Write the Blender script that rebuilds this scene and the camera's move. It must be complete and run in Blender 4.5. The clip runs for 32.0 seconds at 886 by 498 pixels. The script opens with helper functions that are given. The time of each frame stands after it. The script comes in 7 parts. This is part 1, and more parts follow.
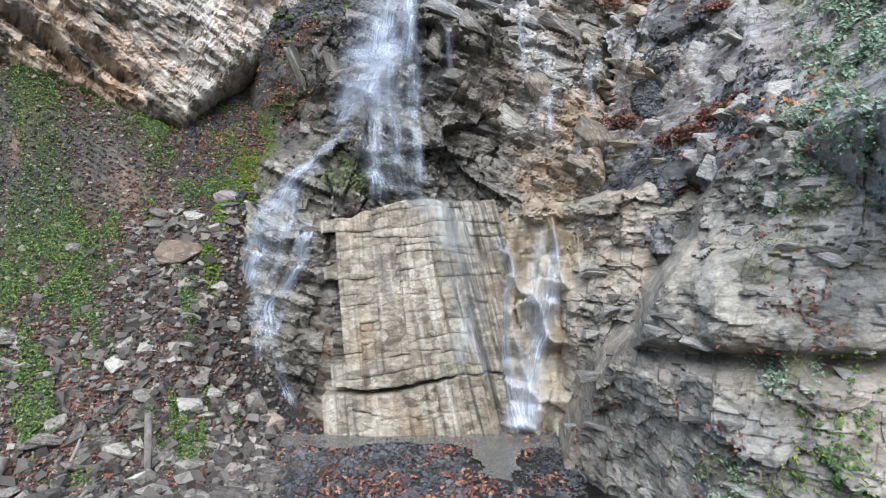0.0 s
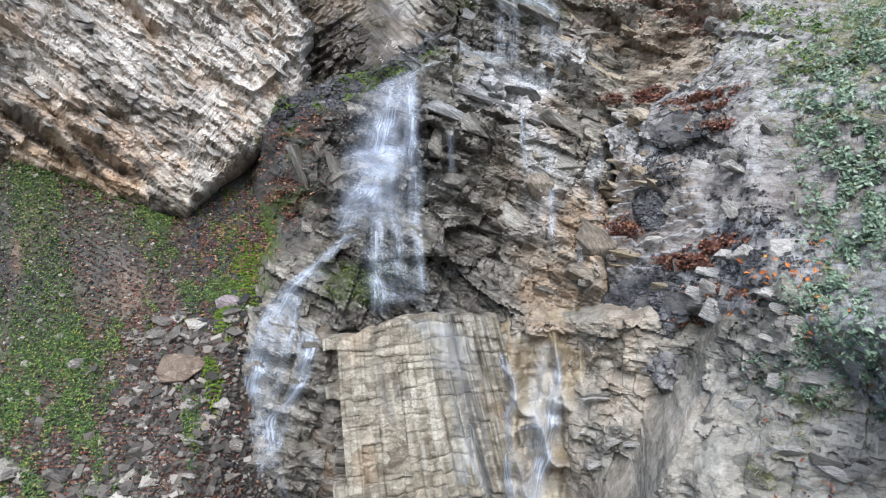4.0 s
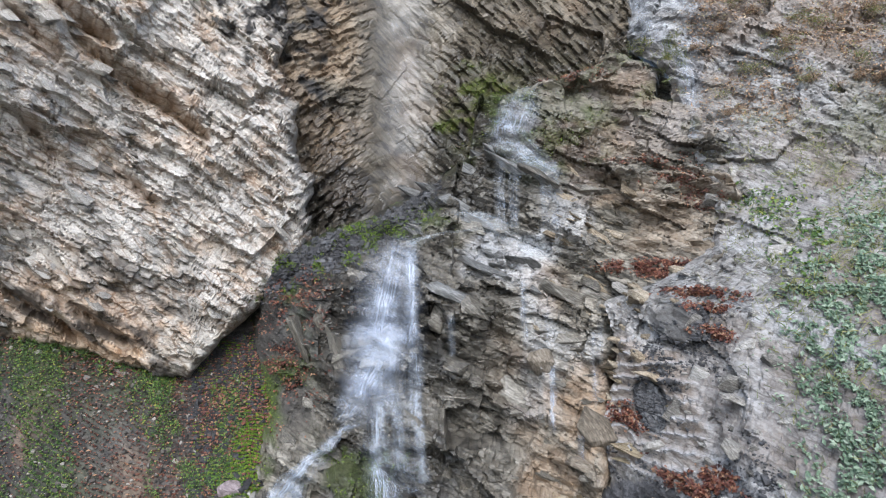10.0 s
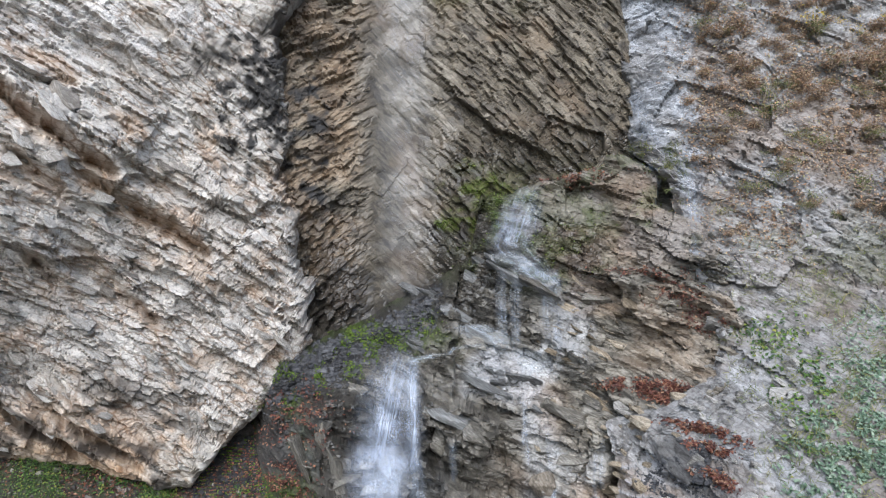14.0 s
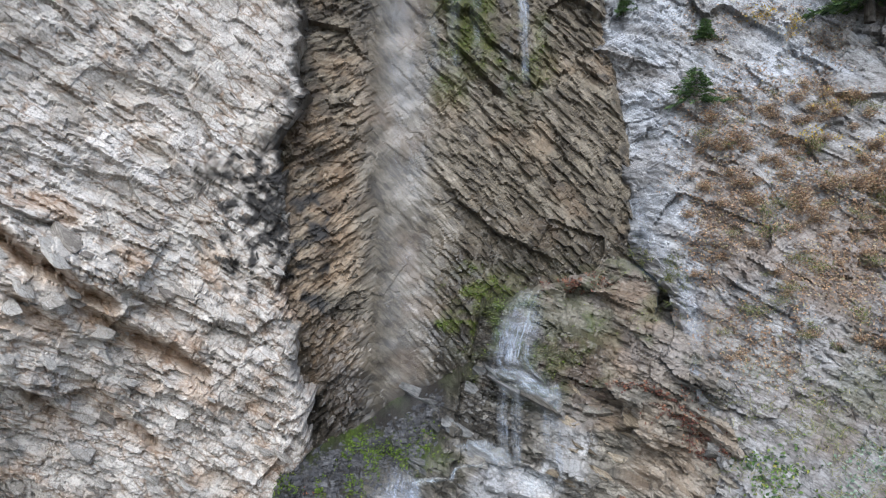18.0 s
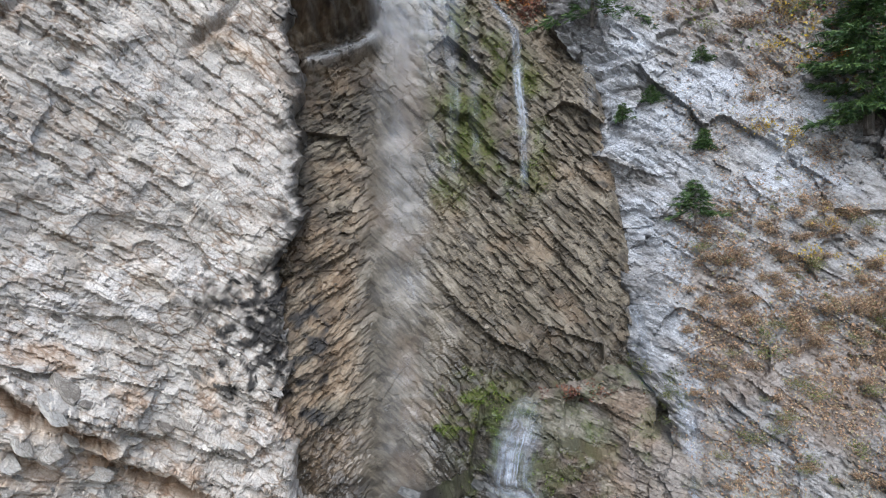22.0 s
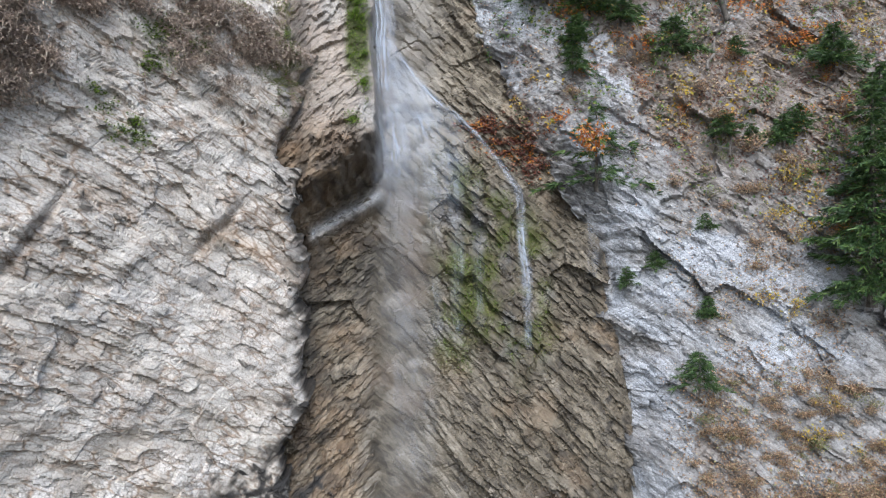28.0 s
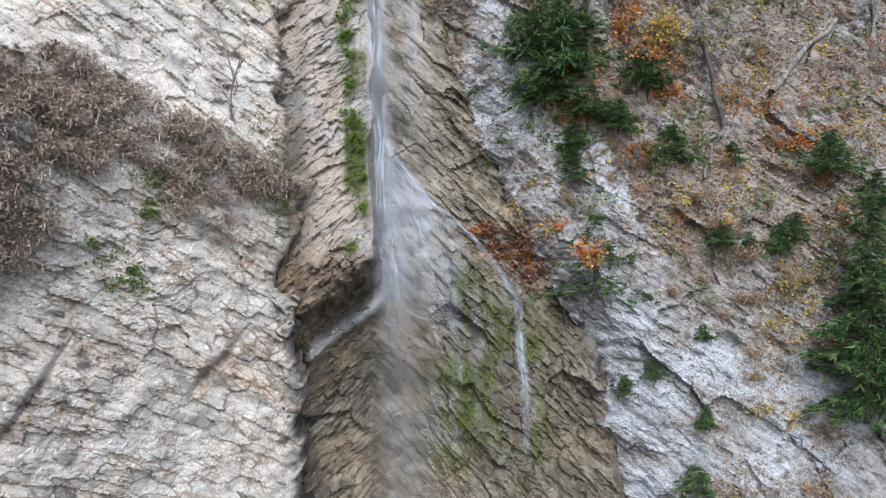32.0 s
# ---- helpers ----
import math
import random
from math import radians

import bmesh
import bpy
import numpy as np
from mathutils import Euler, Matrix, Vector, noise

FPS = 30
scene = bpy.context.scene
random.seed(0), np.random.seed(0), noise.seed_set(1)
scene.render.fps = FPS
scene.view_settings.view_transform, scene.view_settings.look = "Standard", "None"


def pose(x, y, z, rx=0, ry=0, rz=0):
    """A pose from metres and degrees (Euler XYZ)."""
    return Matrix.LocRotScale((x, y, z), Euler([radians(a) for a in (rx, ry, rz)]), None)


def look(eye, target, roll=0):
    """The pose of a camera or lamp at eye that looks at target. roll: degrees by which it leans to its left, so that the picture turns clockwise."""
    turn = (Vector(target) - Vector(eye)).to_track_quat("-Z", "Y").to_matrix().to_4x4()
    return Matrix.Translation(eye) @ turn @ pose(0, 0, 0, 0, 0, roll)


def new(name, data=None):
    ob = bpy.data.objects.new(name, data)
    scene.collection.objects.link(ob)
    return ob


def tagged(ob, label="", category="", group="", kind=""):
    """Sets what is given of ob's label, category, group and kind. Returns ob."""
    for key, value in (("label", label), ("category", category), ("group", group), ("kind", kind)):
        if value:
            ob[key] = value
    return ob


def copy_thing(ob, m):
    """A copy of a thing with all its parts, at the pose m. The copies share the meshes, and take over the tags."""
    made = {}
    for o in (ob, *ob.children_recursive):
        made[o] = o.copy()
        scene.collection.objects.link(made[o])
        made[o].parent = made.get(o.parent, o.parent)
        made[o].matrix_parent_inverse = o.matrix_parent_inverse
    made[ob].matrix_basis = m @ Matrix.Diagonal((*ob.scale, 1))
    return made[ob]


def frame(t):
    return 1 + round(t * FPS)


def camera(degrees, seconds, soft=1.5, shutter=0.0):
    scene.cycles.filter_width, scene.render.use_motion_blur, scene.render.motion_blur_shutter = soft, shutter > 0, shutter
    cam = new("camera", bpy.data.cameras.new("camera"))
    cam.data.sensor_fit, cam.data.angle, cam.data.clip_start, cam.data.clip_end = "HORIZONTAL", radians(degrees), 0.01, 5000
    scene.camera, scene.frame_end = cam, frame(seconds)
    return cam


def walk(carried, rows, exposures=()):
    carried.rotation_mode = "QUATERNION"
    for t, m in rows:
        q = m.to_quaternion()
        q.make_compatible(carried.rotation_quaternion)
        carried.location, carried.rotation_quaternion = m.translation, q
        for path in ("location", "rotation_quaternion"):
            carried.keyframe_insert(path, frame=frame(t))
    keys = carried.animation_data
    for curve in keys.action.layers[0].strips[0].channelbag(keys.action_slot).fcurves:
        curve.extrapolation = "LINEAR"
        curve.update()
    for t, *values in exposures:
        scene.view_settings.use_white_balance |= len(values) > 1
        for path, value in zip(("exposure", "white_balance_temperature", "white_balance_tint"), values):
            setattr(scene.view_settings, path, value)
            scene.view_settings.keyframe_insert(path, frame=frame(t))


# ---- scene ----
# The camera: a level drone that rises straight up in front of the falls.
cam = camera(72.0, 32.0, soft=1.2)
ROWS = [
    (0.0, 0.125, 2.645, 0.15, -0.16),
    (1.0, 0.119, 2.994, 0.14, -0.14),
    (2.0, 0.111, 3.402, 0.15, -0.13),
    (3.0, 0.103, 3.828, 0.18, -0.12),
    (3.5, 0.105, 4.036, 0.21, -0.12),
    (5.5, 0.124, 4.924, 0.35, -0.08),
    (6.0, 0.125, 5.181, 0.37, -0.04),
    (7.0, 0.142, 5.638, 0.45, 0.09),
    (8.0, 0.160, 6.110, 0.54, 0.17),
    (9.0, 0.157, 6.597, 0.55, 0.22),
    (10.0, 0.140, 7.076, 0.45, 0.22),
    (11.0, 0.113, 7.581, 0.33, 0.21),
    (12.0, 0.105, 8.092, 0.27, 0.22),
    (13.0, 0.106, 8.562, 0.30, 0.19),
    (14.0, 0.098, 9.050, 0.32, 0.19),
    (14.5, 0.081, 9.295, 0.27, 0.17),
    (16.5, -0.045, 10.305, -0.08, 0.07),
    (17.0, -0.071, 10.566, -0.22, 0.04),
    (18.0, -0.094, 11.088, -0.54, -0.03),
    (19.0, -0.085, 11.626, -0.69, -0.02),
    (20.0, -0.072, 12.159, -0.68, 0.04),
    (21.0, -0.060, 12.693, -0.56, 0.02),
    (22.0, -0.048, 13.211, -0.43, -0.00),
    (23.0, -0.043, 13.765, -0.33, -0.05),
    (24.0, -0.047, 14.291, -0.26, -0.08),
    (25.0, -0.052, 14.815, -0.29, -0.09),
    (25.5, -0.067, 15.065, -0.35, -0.08),
    (27.5, -0.176, 16.173, -0.65, -0.06),
    (28.0, -0.193, 16.444, -0.71, -0.06),
    (29.0, -0.199, 16.999, -0.77, -0.07),
    (30.0, -0.205, 17.546, -0.81, -0.07),
    (31.0, -0.226, 18.070, -0.93, 0.00),
    (32.0, -0.244, 18.604, -1.09, 0.03),
]
walk(cam, [(t, pose(x, 0, z, 90, lean, turn)) for t, x, z, turn, lean in ROWS], [(0.0, 1.03, 6020, 7.6), (8.0, 0.90, 6100, 7.9), (18.0, 0.62, 6000, 7.6), (32.0, 0.61, 6080, 7.6)])

# World: an overcast gorge in late autumn.
world = bpy.data.worlds.new("overcast_sky")
scene.world = world
world.use_nodes = True
wn = world.node_tree
sky = wn.nodes.new("ShaderNodeTexSky")
sky.sky_type = "NISHITA"
sky.sun_disc = False
sky.sun_elevation, sky.sun_rotation = radians(47), radians(175)
sky.air_density, sky.dust_density = 1.0, 2.5
wn.nodes["Background"].inputs["Strength"].default_value = 0.15
wn.links.new(sky.outputs[0], wn.nodes["Background"].inputs["Color"])
sun_data = bpy.data.lights.new("sun", "SUN")
sun_data.energy, sun_data.angle, sun_data.color = 2.3, radians(50), (0.97, 0.98, 1.0)
sun = new("sun", sun_data)
sun.matrix_world = look((-3, -22, 44), (0, 11, 8))

# ---------------------------------------------------------------- arithmetic
FOCAL, MID = 1079.0, 784.0      # bearings are counted in marks: 784 is straight ahead, 1079 marks to a slope of one


def sst(a, b, x):
    t = np.clip((np.asarray(x, float) - a) / (b - a), 0, 1)
    return t * t * (3 - 2 * t)


def hash3(i, j, k, seed=0):
    h = (i.astype(np.int64) * 374761393 + j.astype(np.int64) * 668265263 + k.astype(np.int64) * 2147483647 + seed * 144665) & 0xFFFFFFFF
    h = ((h ^ (h >> 13)) * 1274126177) & 0xFFFFFFFF
    h = ((h ^ (h >> 16)) * 2246822519) & 0xFFFFFFFF
    return ((h ^ (h >> 15)) & 0xFFFFFF) / 16777215.0


def vnoise(x, y, z=0.0, seed=0):
    x, y, z = np.broadcast_arrays(np.asarray(x, float), np.asarray(y, float), np.asarray(z, float))
    i, j, k = np.floor(x), np.floor(y), np.floor(z)
    u, v, w = x - i, y - j, z - k
    u, v, w = u * u * (3 - 2 * u), v * v * (3 - 2 * v), w * w * (3 - 2 * w)
    out = 0
    for a in (0, 1):
        for b in (0, 1):
            for c in (0, 1):
                out = out + hash3(i + a, j + b, k + c, seed) * (u if a else 1 - u) * (v if b else 1 - v) * (w if c else 1 - w)
    return out


def fbm(x, y, z=0.0, seed=0, octaves=4):
    out, amp = 0, 0.5
    for o in range(octaves):
        f = 2.03 ** o
        out = out + amp * (vnoise(np.asarray(x) * f, np.asarray(y) * f, np.asarray(z) * f, seed + 17 * o) - 0.5) * 2
        amp *= 0.5
    return out


def blob(p, z, cp, cz, rp, rz, seed=0, ragged=0.5, scale=2.5):
    """A ragged patch round a bearing and a height: 1 inside, 0 outside."""
    r = np.hypot((p - cp) / rp, (z - cz) / rz) + ragged * fbm(p / 100.0 * scale, z * scale, 0, seed, 4)
    return 1 - sst(0.75, 1.1, r)


def strata(u, s, seed, thick, length, amp, shingle=-0.5, groove=0.18):
    """Relief of broken bedded rock: s runs across the beds, u along them. Returns the height and a random tone for each plate."""
    warp = fbm(u * 0.8 / length, s * 0.5 / thick, 3.3, seed, 3)
    x, y = u / length + 0.15 * warp, s / thick + 0.16 * fbm(u * 0.7 / length, s * 0.2 / thick, 7.1, seed + 4, 3)
    i, j = np.floor(x), np.floor(y)
    f1, f2 = np.full(x.shape, 9.0), np.full(x.shape, 9.0)
    bi, bj, bx, by = i.copy(), j.copy(), x * 0, y * 0
    for a in (-1, 0, 1):
        for b in (-1, 0, 1):
            ci, cj = i + a, j + b
            dx = x - ci - 0.1 - 0.8 * hash3(ci, cj, cj * 0, seed)
            dy = y - cj - 0.2 - 0.6 * hash3(ci, cj, cj * 0 + 1, seed)
            r = 0.5 * np.maximum(np.abs(dx), np.abs(dy)) + 0.5 * np.hypot(dx, dy)
            near = r < f1
            f2 = np.where(near, f1, np.minimum(f2, r))
            bi, bj, bx, by = np.where(near, ci, bi), np.where(near, cj, bj), np.where(near, dx, bx), np.where(near, dy, by)
            f1 = np.where(near, r, f1)
    h = hash3(bi, bj, bi * 0 + 2, seed) ** 1.2
    tilt = (hash3(bi, bj, bi * 0 + 3, seed) - 0.5) * 0.9
    relief = amp * (h + (shingle + 0.9 * (hash3(bi, bj, bi * 0 + 4, seed) - 0.5)) * by + tilt * bx) - groove * amp * (1 - sst(0, 0.08, f2 - f1))
    return relief, hash3(bi, bj, bi * 0 + 5, seed)


def bedrock(u, s, seed, thick, length, amp, shingle=-0.7):
    """Several sizes of broken beds, rough and worn patches by turns, and large fracture faces."""
    bend = fbm(u * 0.35, s * 0.35, 1.5, seed + 45, 3)
    u, s = u + 0.10 * fbm(u * 0.4, s * 0.4, 4.5, seed + 46, 3), s + 0.07 * bend
    m = sst(-0.25, 0.25, fbm(u * 0.55, s * 0.75, 0, seed + 40, 3))
    h1, t1 = strata(u, s, seed, thick, length, amp * 0.55, shingle)
    h2, t2 = strata(u, s, seed + 1, thick * 0.48, length * 0.42, amp * 0.42, shingle)
    h3, t3 = strata(u, s, seed + 2, thick * 0.28, length * 0.24, amp * 0.17, shingle)
    big, _ = strata(u, s, seed + 3, 0.9, 1.4, 0.20, shingle * 0.3, 0.0)
    worn = 0.45 + 0.75 * sst(-0.35, 0.3, fbm(u * 0.8, s * 1.1, 5.5, seed + 41, 3))
    fine = 0.6 + 0.8 * sst(-0.2, 0.4, fbm(u * 1.7, s * 1.7, 2.5, seed + 42, 2))
    h = (h1 * m + h2 * (1.1 - 0.5 * m)) * worn + h3 * fine + big
    pit = sst(0.30, 0.5, fbm(u * 1.6, s * 3.6, 8.5, seed + 44, 4))
    h = h + 0.05 * amp * fbm(u * 6, s * 9, 0, seed + 43, 4) - 0.35 * amp * pit
    return h, np.clip(0.35 * t1 + 0.35 * t2 + 0.30 * t3, 0, 1)


# ---------------------------------------------------------------- lie of the land
def centre_depth(z):
    return np.interp(z, [-1, 2.8, 3.3, 4.77, 6, 7, 8.2, 9, 10.6, 15, 18.3, 26], [8.5, 8.7, 9.1, 9.8, 10.15, 10.7, 11.15, 11.6, 11.95, 12.0, 12.3, 12.9])


def left_edge(z):
    return np.interp(z, [7.0, 8.6, 9.4, 10.1, 11, 13, 16, 16.8, 17.6, 19, 26], [566, 550, 528, 548, 518, 520, 534, 532, 508, 520, 500])


def left_foot(p):
    return np.interp(p, [-300, 0, 150, 280, 340, 390, 490, 566], [6.2, 5.6, 5.15, 4.75, 4.6, 5.2, 6.2, 7.2])


def left_depth(p, z):
    k = 0.29 + 0.19 * sst(7, 10, z)
    return 11.3 - 0.07 * (np.minimum(z, 20) - 7.5) - k * (545 - p) / 100 + 0.28 * np.maximum(0, z - 20.5)


def right_depth(p, z):
    near = np.interp(z, [-1, 3.2, 4.45, 7, 8, 11, 14.4, 17, 21.4, 27], [5.0, 5.8, 7.0, 8.9, 9.8, 10.8, 11.7, 12.0, 12.9, 14.2])
    f = np.maximum(0, (p - 1100) / 240)
    return centre_depth(z) + (near - centre_depth(z)) * np.where(f < 1, f, 1 + 0.55 * (f - 1))


def slope_edge(z):
    """Where the grey slope meets the recess."""
    return np.interp(z, [2.6, 6.2, 6.6, 7.1, 8.0, 9.0, 10.2, 10.6, 11, 12, 15.2, 16.9, 17.8, 18.6, 20.8, 22.6, 26], [1062, 1090, 1190, 1262, 1262, 1222, 1192, 1150, 1116, 1114, 1064, 1036, 990, 950, 842, 780, 720])


def place(p, z, d):
    return np.stack([(p - MID) / FOCAL * d, d, z], -1)


def bank_height(x, y):
    """The gravel floor of the gorge and the scree bank at its side."""
    reach = np.interp(y, [6, 8, 10.5, 12], [-1.9, -1.9, -1.1, -1.0])
    side = sst(reach, reach - 1.5, x)
    z = 0.22 + side * np.clip(0.95 * (y - 6.0), 0, 5.6) - 0.1 * sst(0.5, 1.6, x) * sst(7.5, 4, y)
    return z


# ---------------------------------------------------------------- materials
def node_material(name):
    m = bpy.data.materials.new(name)
    m.use_nodes = True
    return m, m.node_tree.nodes, m.node_tree.links, m.node_tree.nodes["Principled BSDF"]


def ramp_node(nodes, stops):
    r = nodes.new("ShaderNodeValToRGB")
    e = r.color_ramp.elements
    while len(e) < len(stops):
        e.new(0.5)
    for k, (q, c) in zip(e, stops):
        k.position, k.color = q, (*c, 1)
    return r


def mix_color(nodes, links, fac, a, b, mode="MIX"):
    n = nodes.new("ShaderNodeMix")
    n.data_type, n.blend_type = "RGBA", mode
    for sock, val in ((n.inputs[0], fac), (n.inputs[6], a), (n.inputs[7], b)):
        if isinstance(val, bpy.types.NodeSocket):
            links.new(val, sock)
        elif isinstance(val, tuple):
            sock.default_value = (*val, 1)
        else:
            sock.default_value = val
    return n.outputs[2]


def noise_node(nodes, links, scale, detail=6, stretch=None, turn=(0, 0, 0), rough=0.6):
    co = nodes.new("ShaderNodeTexCoord")
    mp = nodes.new("ShaderNodeMapping")
    links.new(co.outputs["Object"], mp.inputs[0])
    mp.vector_type = "TEXTURE"
    mp.inputs["Rotation"].default_value = [radians(q) for q in turn]
    if stretch:
        mp.inputs["Scale"].default_value = [1 / q for q in stretch]
    n = nodes.new("ShaderNodeTexNoise")
    n.inputs["Scale"].default_value, n.inputs["Detail"].default_value, n.inputs["Roughness"].default_value = scale, detail, rough
    links.new(mp.outputs[0], n.inputs["Vector"])
    return n.outputs["Fac"]


def attr(nodes, name):
    a = nodes.new("ShaderNodeAttribute")
    a.attribute_name = name
    return a.outputs["Fac"]


def math_node(nodes, links, op, a, b=None, c=None, clamp=False):
    n = nodes.new("ShaderNodeMath")
    n.operation, n.use_clamp = op, clamp
    for k, val in enumerate((a, b, c)):
        if isinstance(val, bpy.types.NodeSocket):
            links.new(val, n.inputs[k])
        elif val is not None:
            n.inputs[k].default_value = val
    return n.outputs[0]


def vector_math(nodes, links, op, a, b):
    n = nodes.new("ShaderNodeVectorMath")
    n.operation = op
    for k, val in enumerate((a, b)):
        if isinstance(val, bpy.types.NodeSocket):
            links.new(val, n.inputs[k])
        else:
            n.inputs[k].default_value = val
    return n.outputs[0]


def plate_layer(nodes, links, vec, length, thick, tilt):
    """Broken plates lying along the beds: returns their height from 0 to 1, a random tone and the nearness of a joint."""
    at = vector_math(nodes, links, "MULTIPLY", vec, (1 / length, 0.8 / length, 1 / thick))
    noi = nodes.new("ShaderNodeTexNoise")
    noi.inputs["Scale"].default_value, noi.inputs["Detail"].default_value = 0.9, 3
    links.new(at, noi.inputs["Vector"])
    off = vector_math(nodes, links, "MULTIPLY", vector_math(nodes, links, "SUBTRACT", noi.outputs["Color"], (0.5, 0.5, 0.5)), (0.6, 0.6, 0.6))
    at = vector_math(nodes, links, "ADD", at, off)
    vor, rim = nodes.new("ShaderNodeTexVoronoi"), nodes.new("ShaderNodeTexVoronoi")
    rim.feature = "DISTANCE_TO_EDGE"
    for v in (vor, rim):
        v.inputs["Scale"].default_value = 1.0
        links.new(at, v.inputs["Vector"])
    rgb = nodes.new("ShaderNodeSeparateColor")
    links.new(vor.outputs["Color"], rgb.inputs[0])
    rel = nodes.new("ShaderNodeSeparateXYZ")
    links.new(vector_math(nodes, links, "SUBTRACT", at, vor.outputs["Position"]), rel.inputs[0])
    lean = math_node(nodes, links, "MULTIPLY", rel.outputs[2], math_node(nodes, links, "MULTIPLY_ADD", rgb.outputs[1], -tilt, 0.1))
    roll = math_node(nodes, links, "MULTIPLY", rel.outputs[0], math_node(nodes, links, "MULTIPLY_ADD", rgb.outputs[2], 0.7, -0.35))
    high = math_node(nodes, links, "ADD", math_node(nodes, links, "MULTIPLY_ADD", rgb.outputs[0], 0.55, lean), roll)
    return high, rgb.outputs[1], rim.outputs["Distance"]


def rock_material(name, dark, mid, pale, tilt=35, rust=(0.25, 0.155, 0.085), moss=(0.07, 0.10, 0.02), wet_shade=0.42, bump=1.0, attrs=True, vary=0.4, gloss=0.85, speckle=0.35, blotch=0.5, stops=(0.30, 0.5, 0.74), pale_shade=(0.60, 0.60, 0.60), plate=(0.30, 0.10), joint=0.7, seam=(0.30, 0.27, 0.24)):
    """Weathered bedded rock: broken plates at two sizes along the beds, two scales of colour, stains of its own and
    painted shade where the surface carries them.
    """
    m, n, l, bsdf = node_material(name)
    if attrs:
        comb, geo = n.new("ShaderNodeCombineXYZ"), n.new("ShaderNodeNewGeometry")
        sep = n.new("ShaderNodeSeparateXYZ")
        l.new(geo.outputs["Position"], sep.inputs[0])
        l.new(attr(n, "bed_u"), comb.inputs[0])
        l.new(sep.outputs[1], comb.inputs[1])
        l.new(attr(n, "bed_s"), comb.inputs[2])
        vec = comb.outputs[0]
    else:
        co, mp = n.new("ShaderNodeTexCoord"), n.new("ShaderNodeMapping")
        l.new(co.outputs["Object"], mp.inputs[0])
        mp.vector_type = "TEXTURE"
        mp.inputs["Rotation"].default_value = (0, radians(tilt), 0)
        vec = mp.outputs[0]
    h1, t1, e1 = plate_layer(n, l, vec, plate[0], plate[1], 1.3)
    h2, t2, e2 = plate_layer(n, l, vec, plate[0] * 0.36, plate[1] * 0.42, 1.2)
    big = noise_node(n, l, 0.9, 5)
    grain_at = vector_math(n, l, "MULTIPLY", vec, (5.0, 5.0, 20.0))
    gn = n.new("ShaderNodeTexNoise")
    gn.inputs["Scale"].default_value, gn.inputs["Detail"].default_value, gn.inputs["Roughness"].default_value = 1.0, 8, 0.72
    l.new(grain_at, gn.inputs["Vector"])
    grain = gn.outputs["Fac"]
    fine = noise_node(n, l, 34.0, 7, None, (0, 0, 0), 0.68)
    base = ramp_node(n, list(zip(stops, (dark, mid, pale))))
    val = math_node(n, l, "MULTIPLY_ADD", grain, 0.55, math_node(n, l, "MULTIPLY", big, 0.40))
    val = math_node(n, l, "MULTIPLY_ADD", math_node(n, l, "SUBTRACT", t1, 0.5), 0.20, val)
    val = math_node(n, l, "MULTIPLY_ADD", math_node(n, l, "SUBTRACT", t2, 0.5), 0.16, val)
    if attrs:
        own, span = attr(n, "tone"), 0.28
    else:
        own, span = n.new("ShaderNodeObjectInfo").outputs["Random"], vary
    val = math_node(n, l, "MULTIPLY_ADD", math_node(n, l, "SUBTRACT", own, 0.5), span, val)
    l.new(val, base.inputs[0])
    col = base.outputs[0]
    speck = ramp_node(n, [(0.34, (0.35, 0.33, 0.31)), (0.48, (0.95, 0.95, 0.95)), (0.66, (1.25, 1.25, 1.25))])
    l.new(fine, speck.inputs[0])
    col = mix_color(n, l, speckle, col, speck.outputs[0], "MULTIPLY")
    lichen = ramp_node(n, [(0.36, (0.42, 0.40, 0.38)), (0.46, (1, 1, 1)), (0.62, (1.0, 1.0, 1.0)), (0.72, (1.3, 1.3, 1.28))])
    l.new(noise_node(n, l, 11.0, 9, (1, 1, 2.2), (0, tilt, 0), 0.7), lichen.inputs[0])
    col = mix_color(n, l, blotch, col, lichen.outputs[0], "MULTIPLY")
    seam1 = ramp_node(n, [(0.0, seam), (0.05, tuple(0.35 + 0.65 * q for q in seam)), (0.10, (1, 1, 1))])
    l.new(e1, seam1.inputs[0])
    seam2 = ramp_node(n, [(0.0, (0.45, 0.42, 0.40)), (0.09, (1, 1, 1))])
    l.new(e2, seam2.inputs[0])
    gate = ramp_node(n, [(0.40, (0.08, 0.08, 0.08)), (0.58, (1, 1, 1))])
    l.new(noise_node(n, l, 2.3, 5), gate.inputs[0])
    seams = mix_color(n, l, 1.0, seam1.outputs[0], seam2.outputs[0], "MULTIPLY")
    seam_f = math_node(n, l, "MULTIPLY", gate.outputs[0], joint)
    if attrs:
        seam_f = math_node(n, l, "MULTIPLY", seam_f, math_node(n, l, "MULTIPLY_ADD", attr(n, "calm"), -0.9, 1.0))
    if attrs:
        col = mix_color(n, l, attr(n, "pale"), col, mix_color(n, l, 1.0, speck.outputs[0], pale_shade, "MULTIPLY"))
        col = mix_color(n, l, attr(n, "rust"), col, mix_color(n, l, 0.5, rust, mix_color(n, l, 1.0, col, rust, "SCREEN")))
        col = mix_color(n, l, seam_f, col, mix_color(n, l, 1.0, col, seams, "MULTIPLY"))
        # dark mask: stains, dark soil and gravel, and shade painted into crevices
        col = mix_color(n, l, attr(n, "stain_shade"), col, (0.035, 0.032, 0.03))
        wet = attr(n, "wet")
        col = mix_color(n, l, wet, col, mix_color(n, l, 1.0, col, (wet_shade, wet_shade, wet_shade * 1.02), "MULTIPLY"))
        mossy = ramp_node(n, [(0.3, tuple(q * 0.45 for q in moss)), (0.7, moss)])
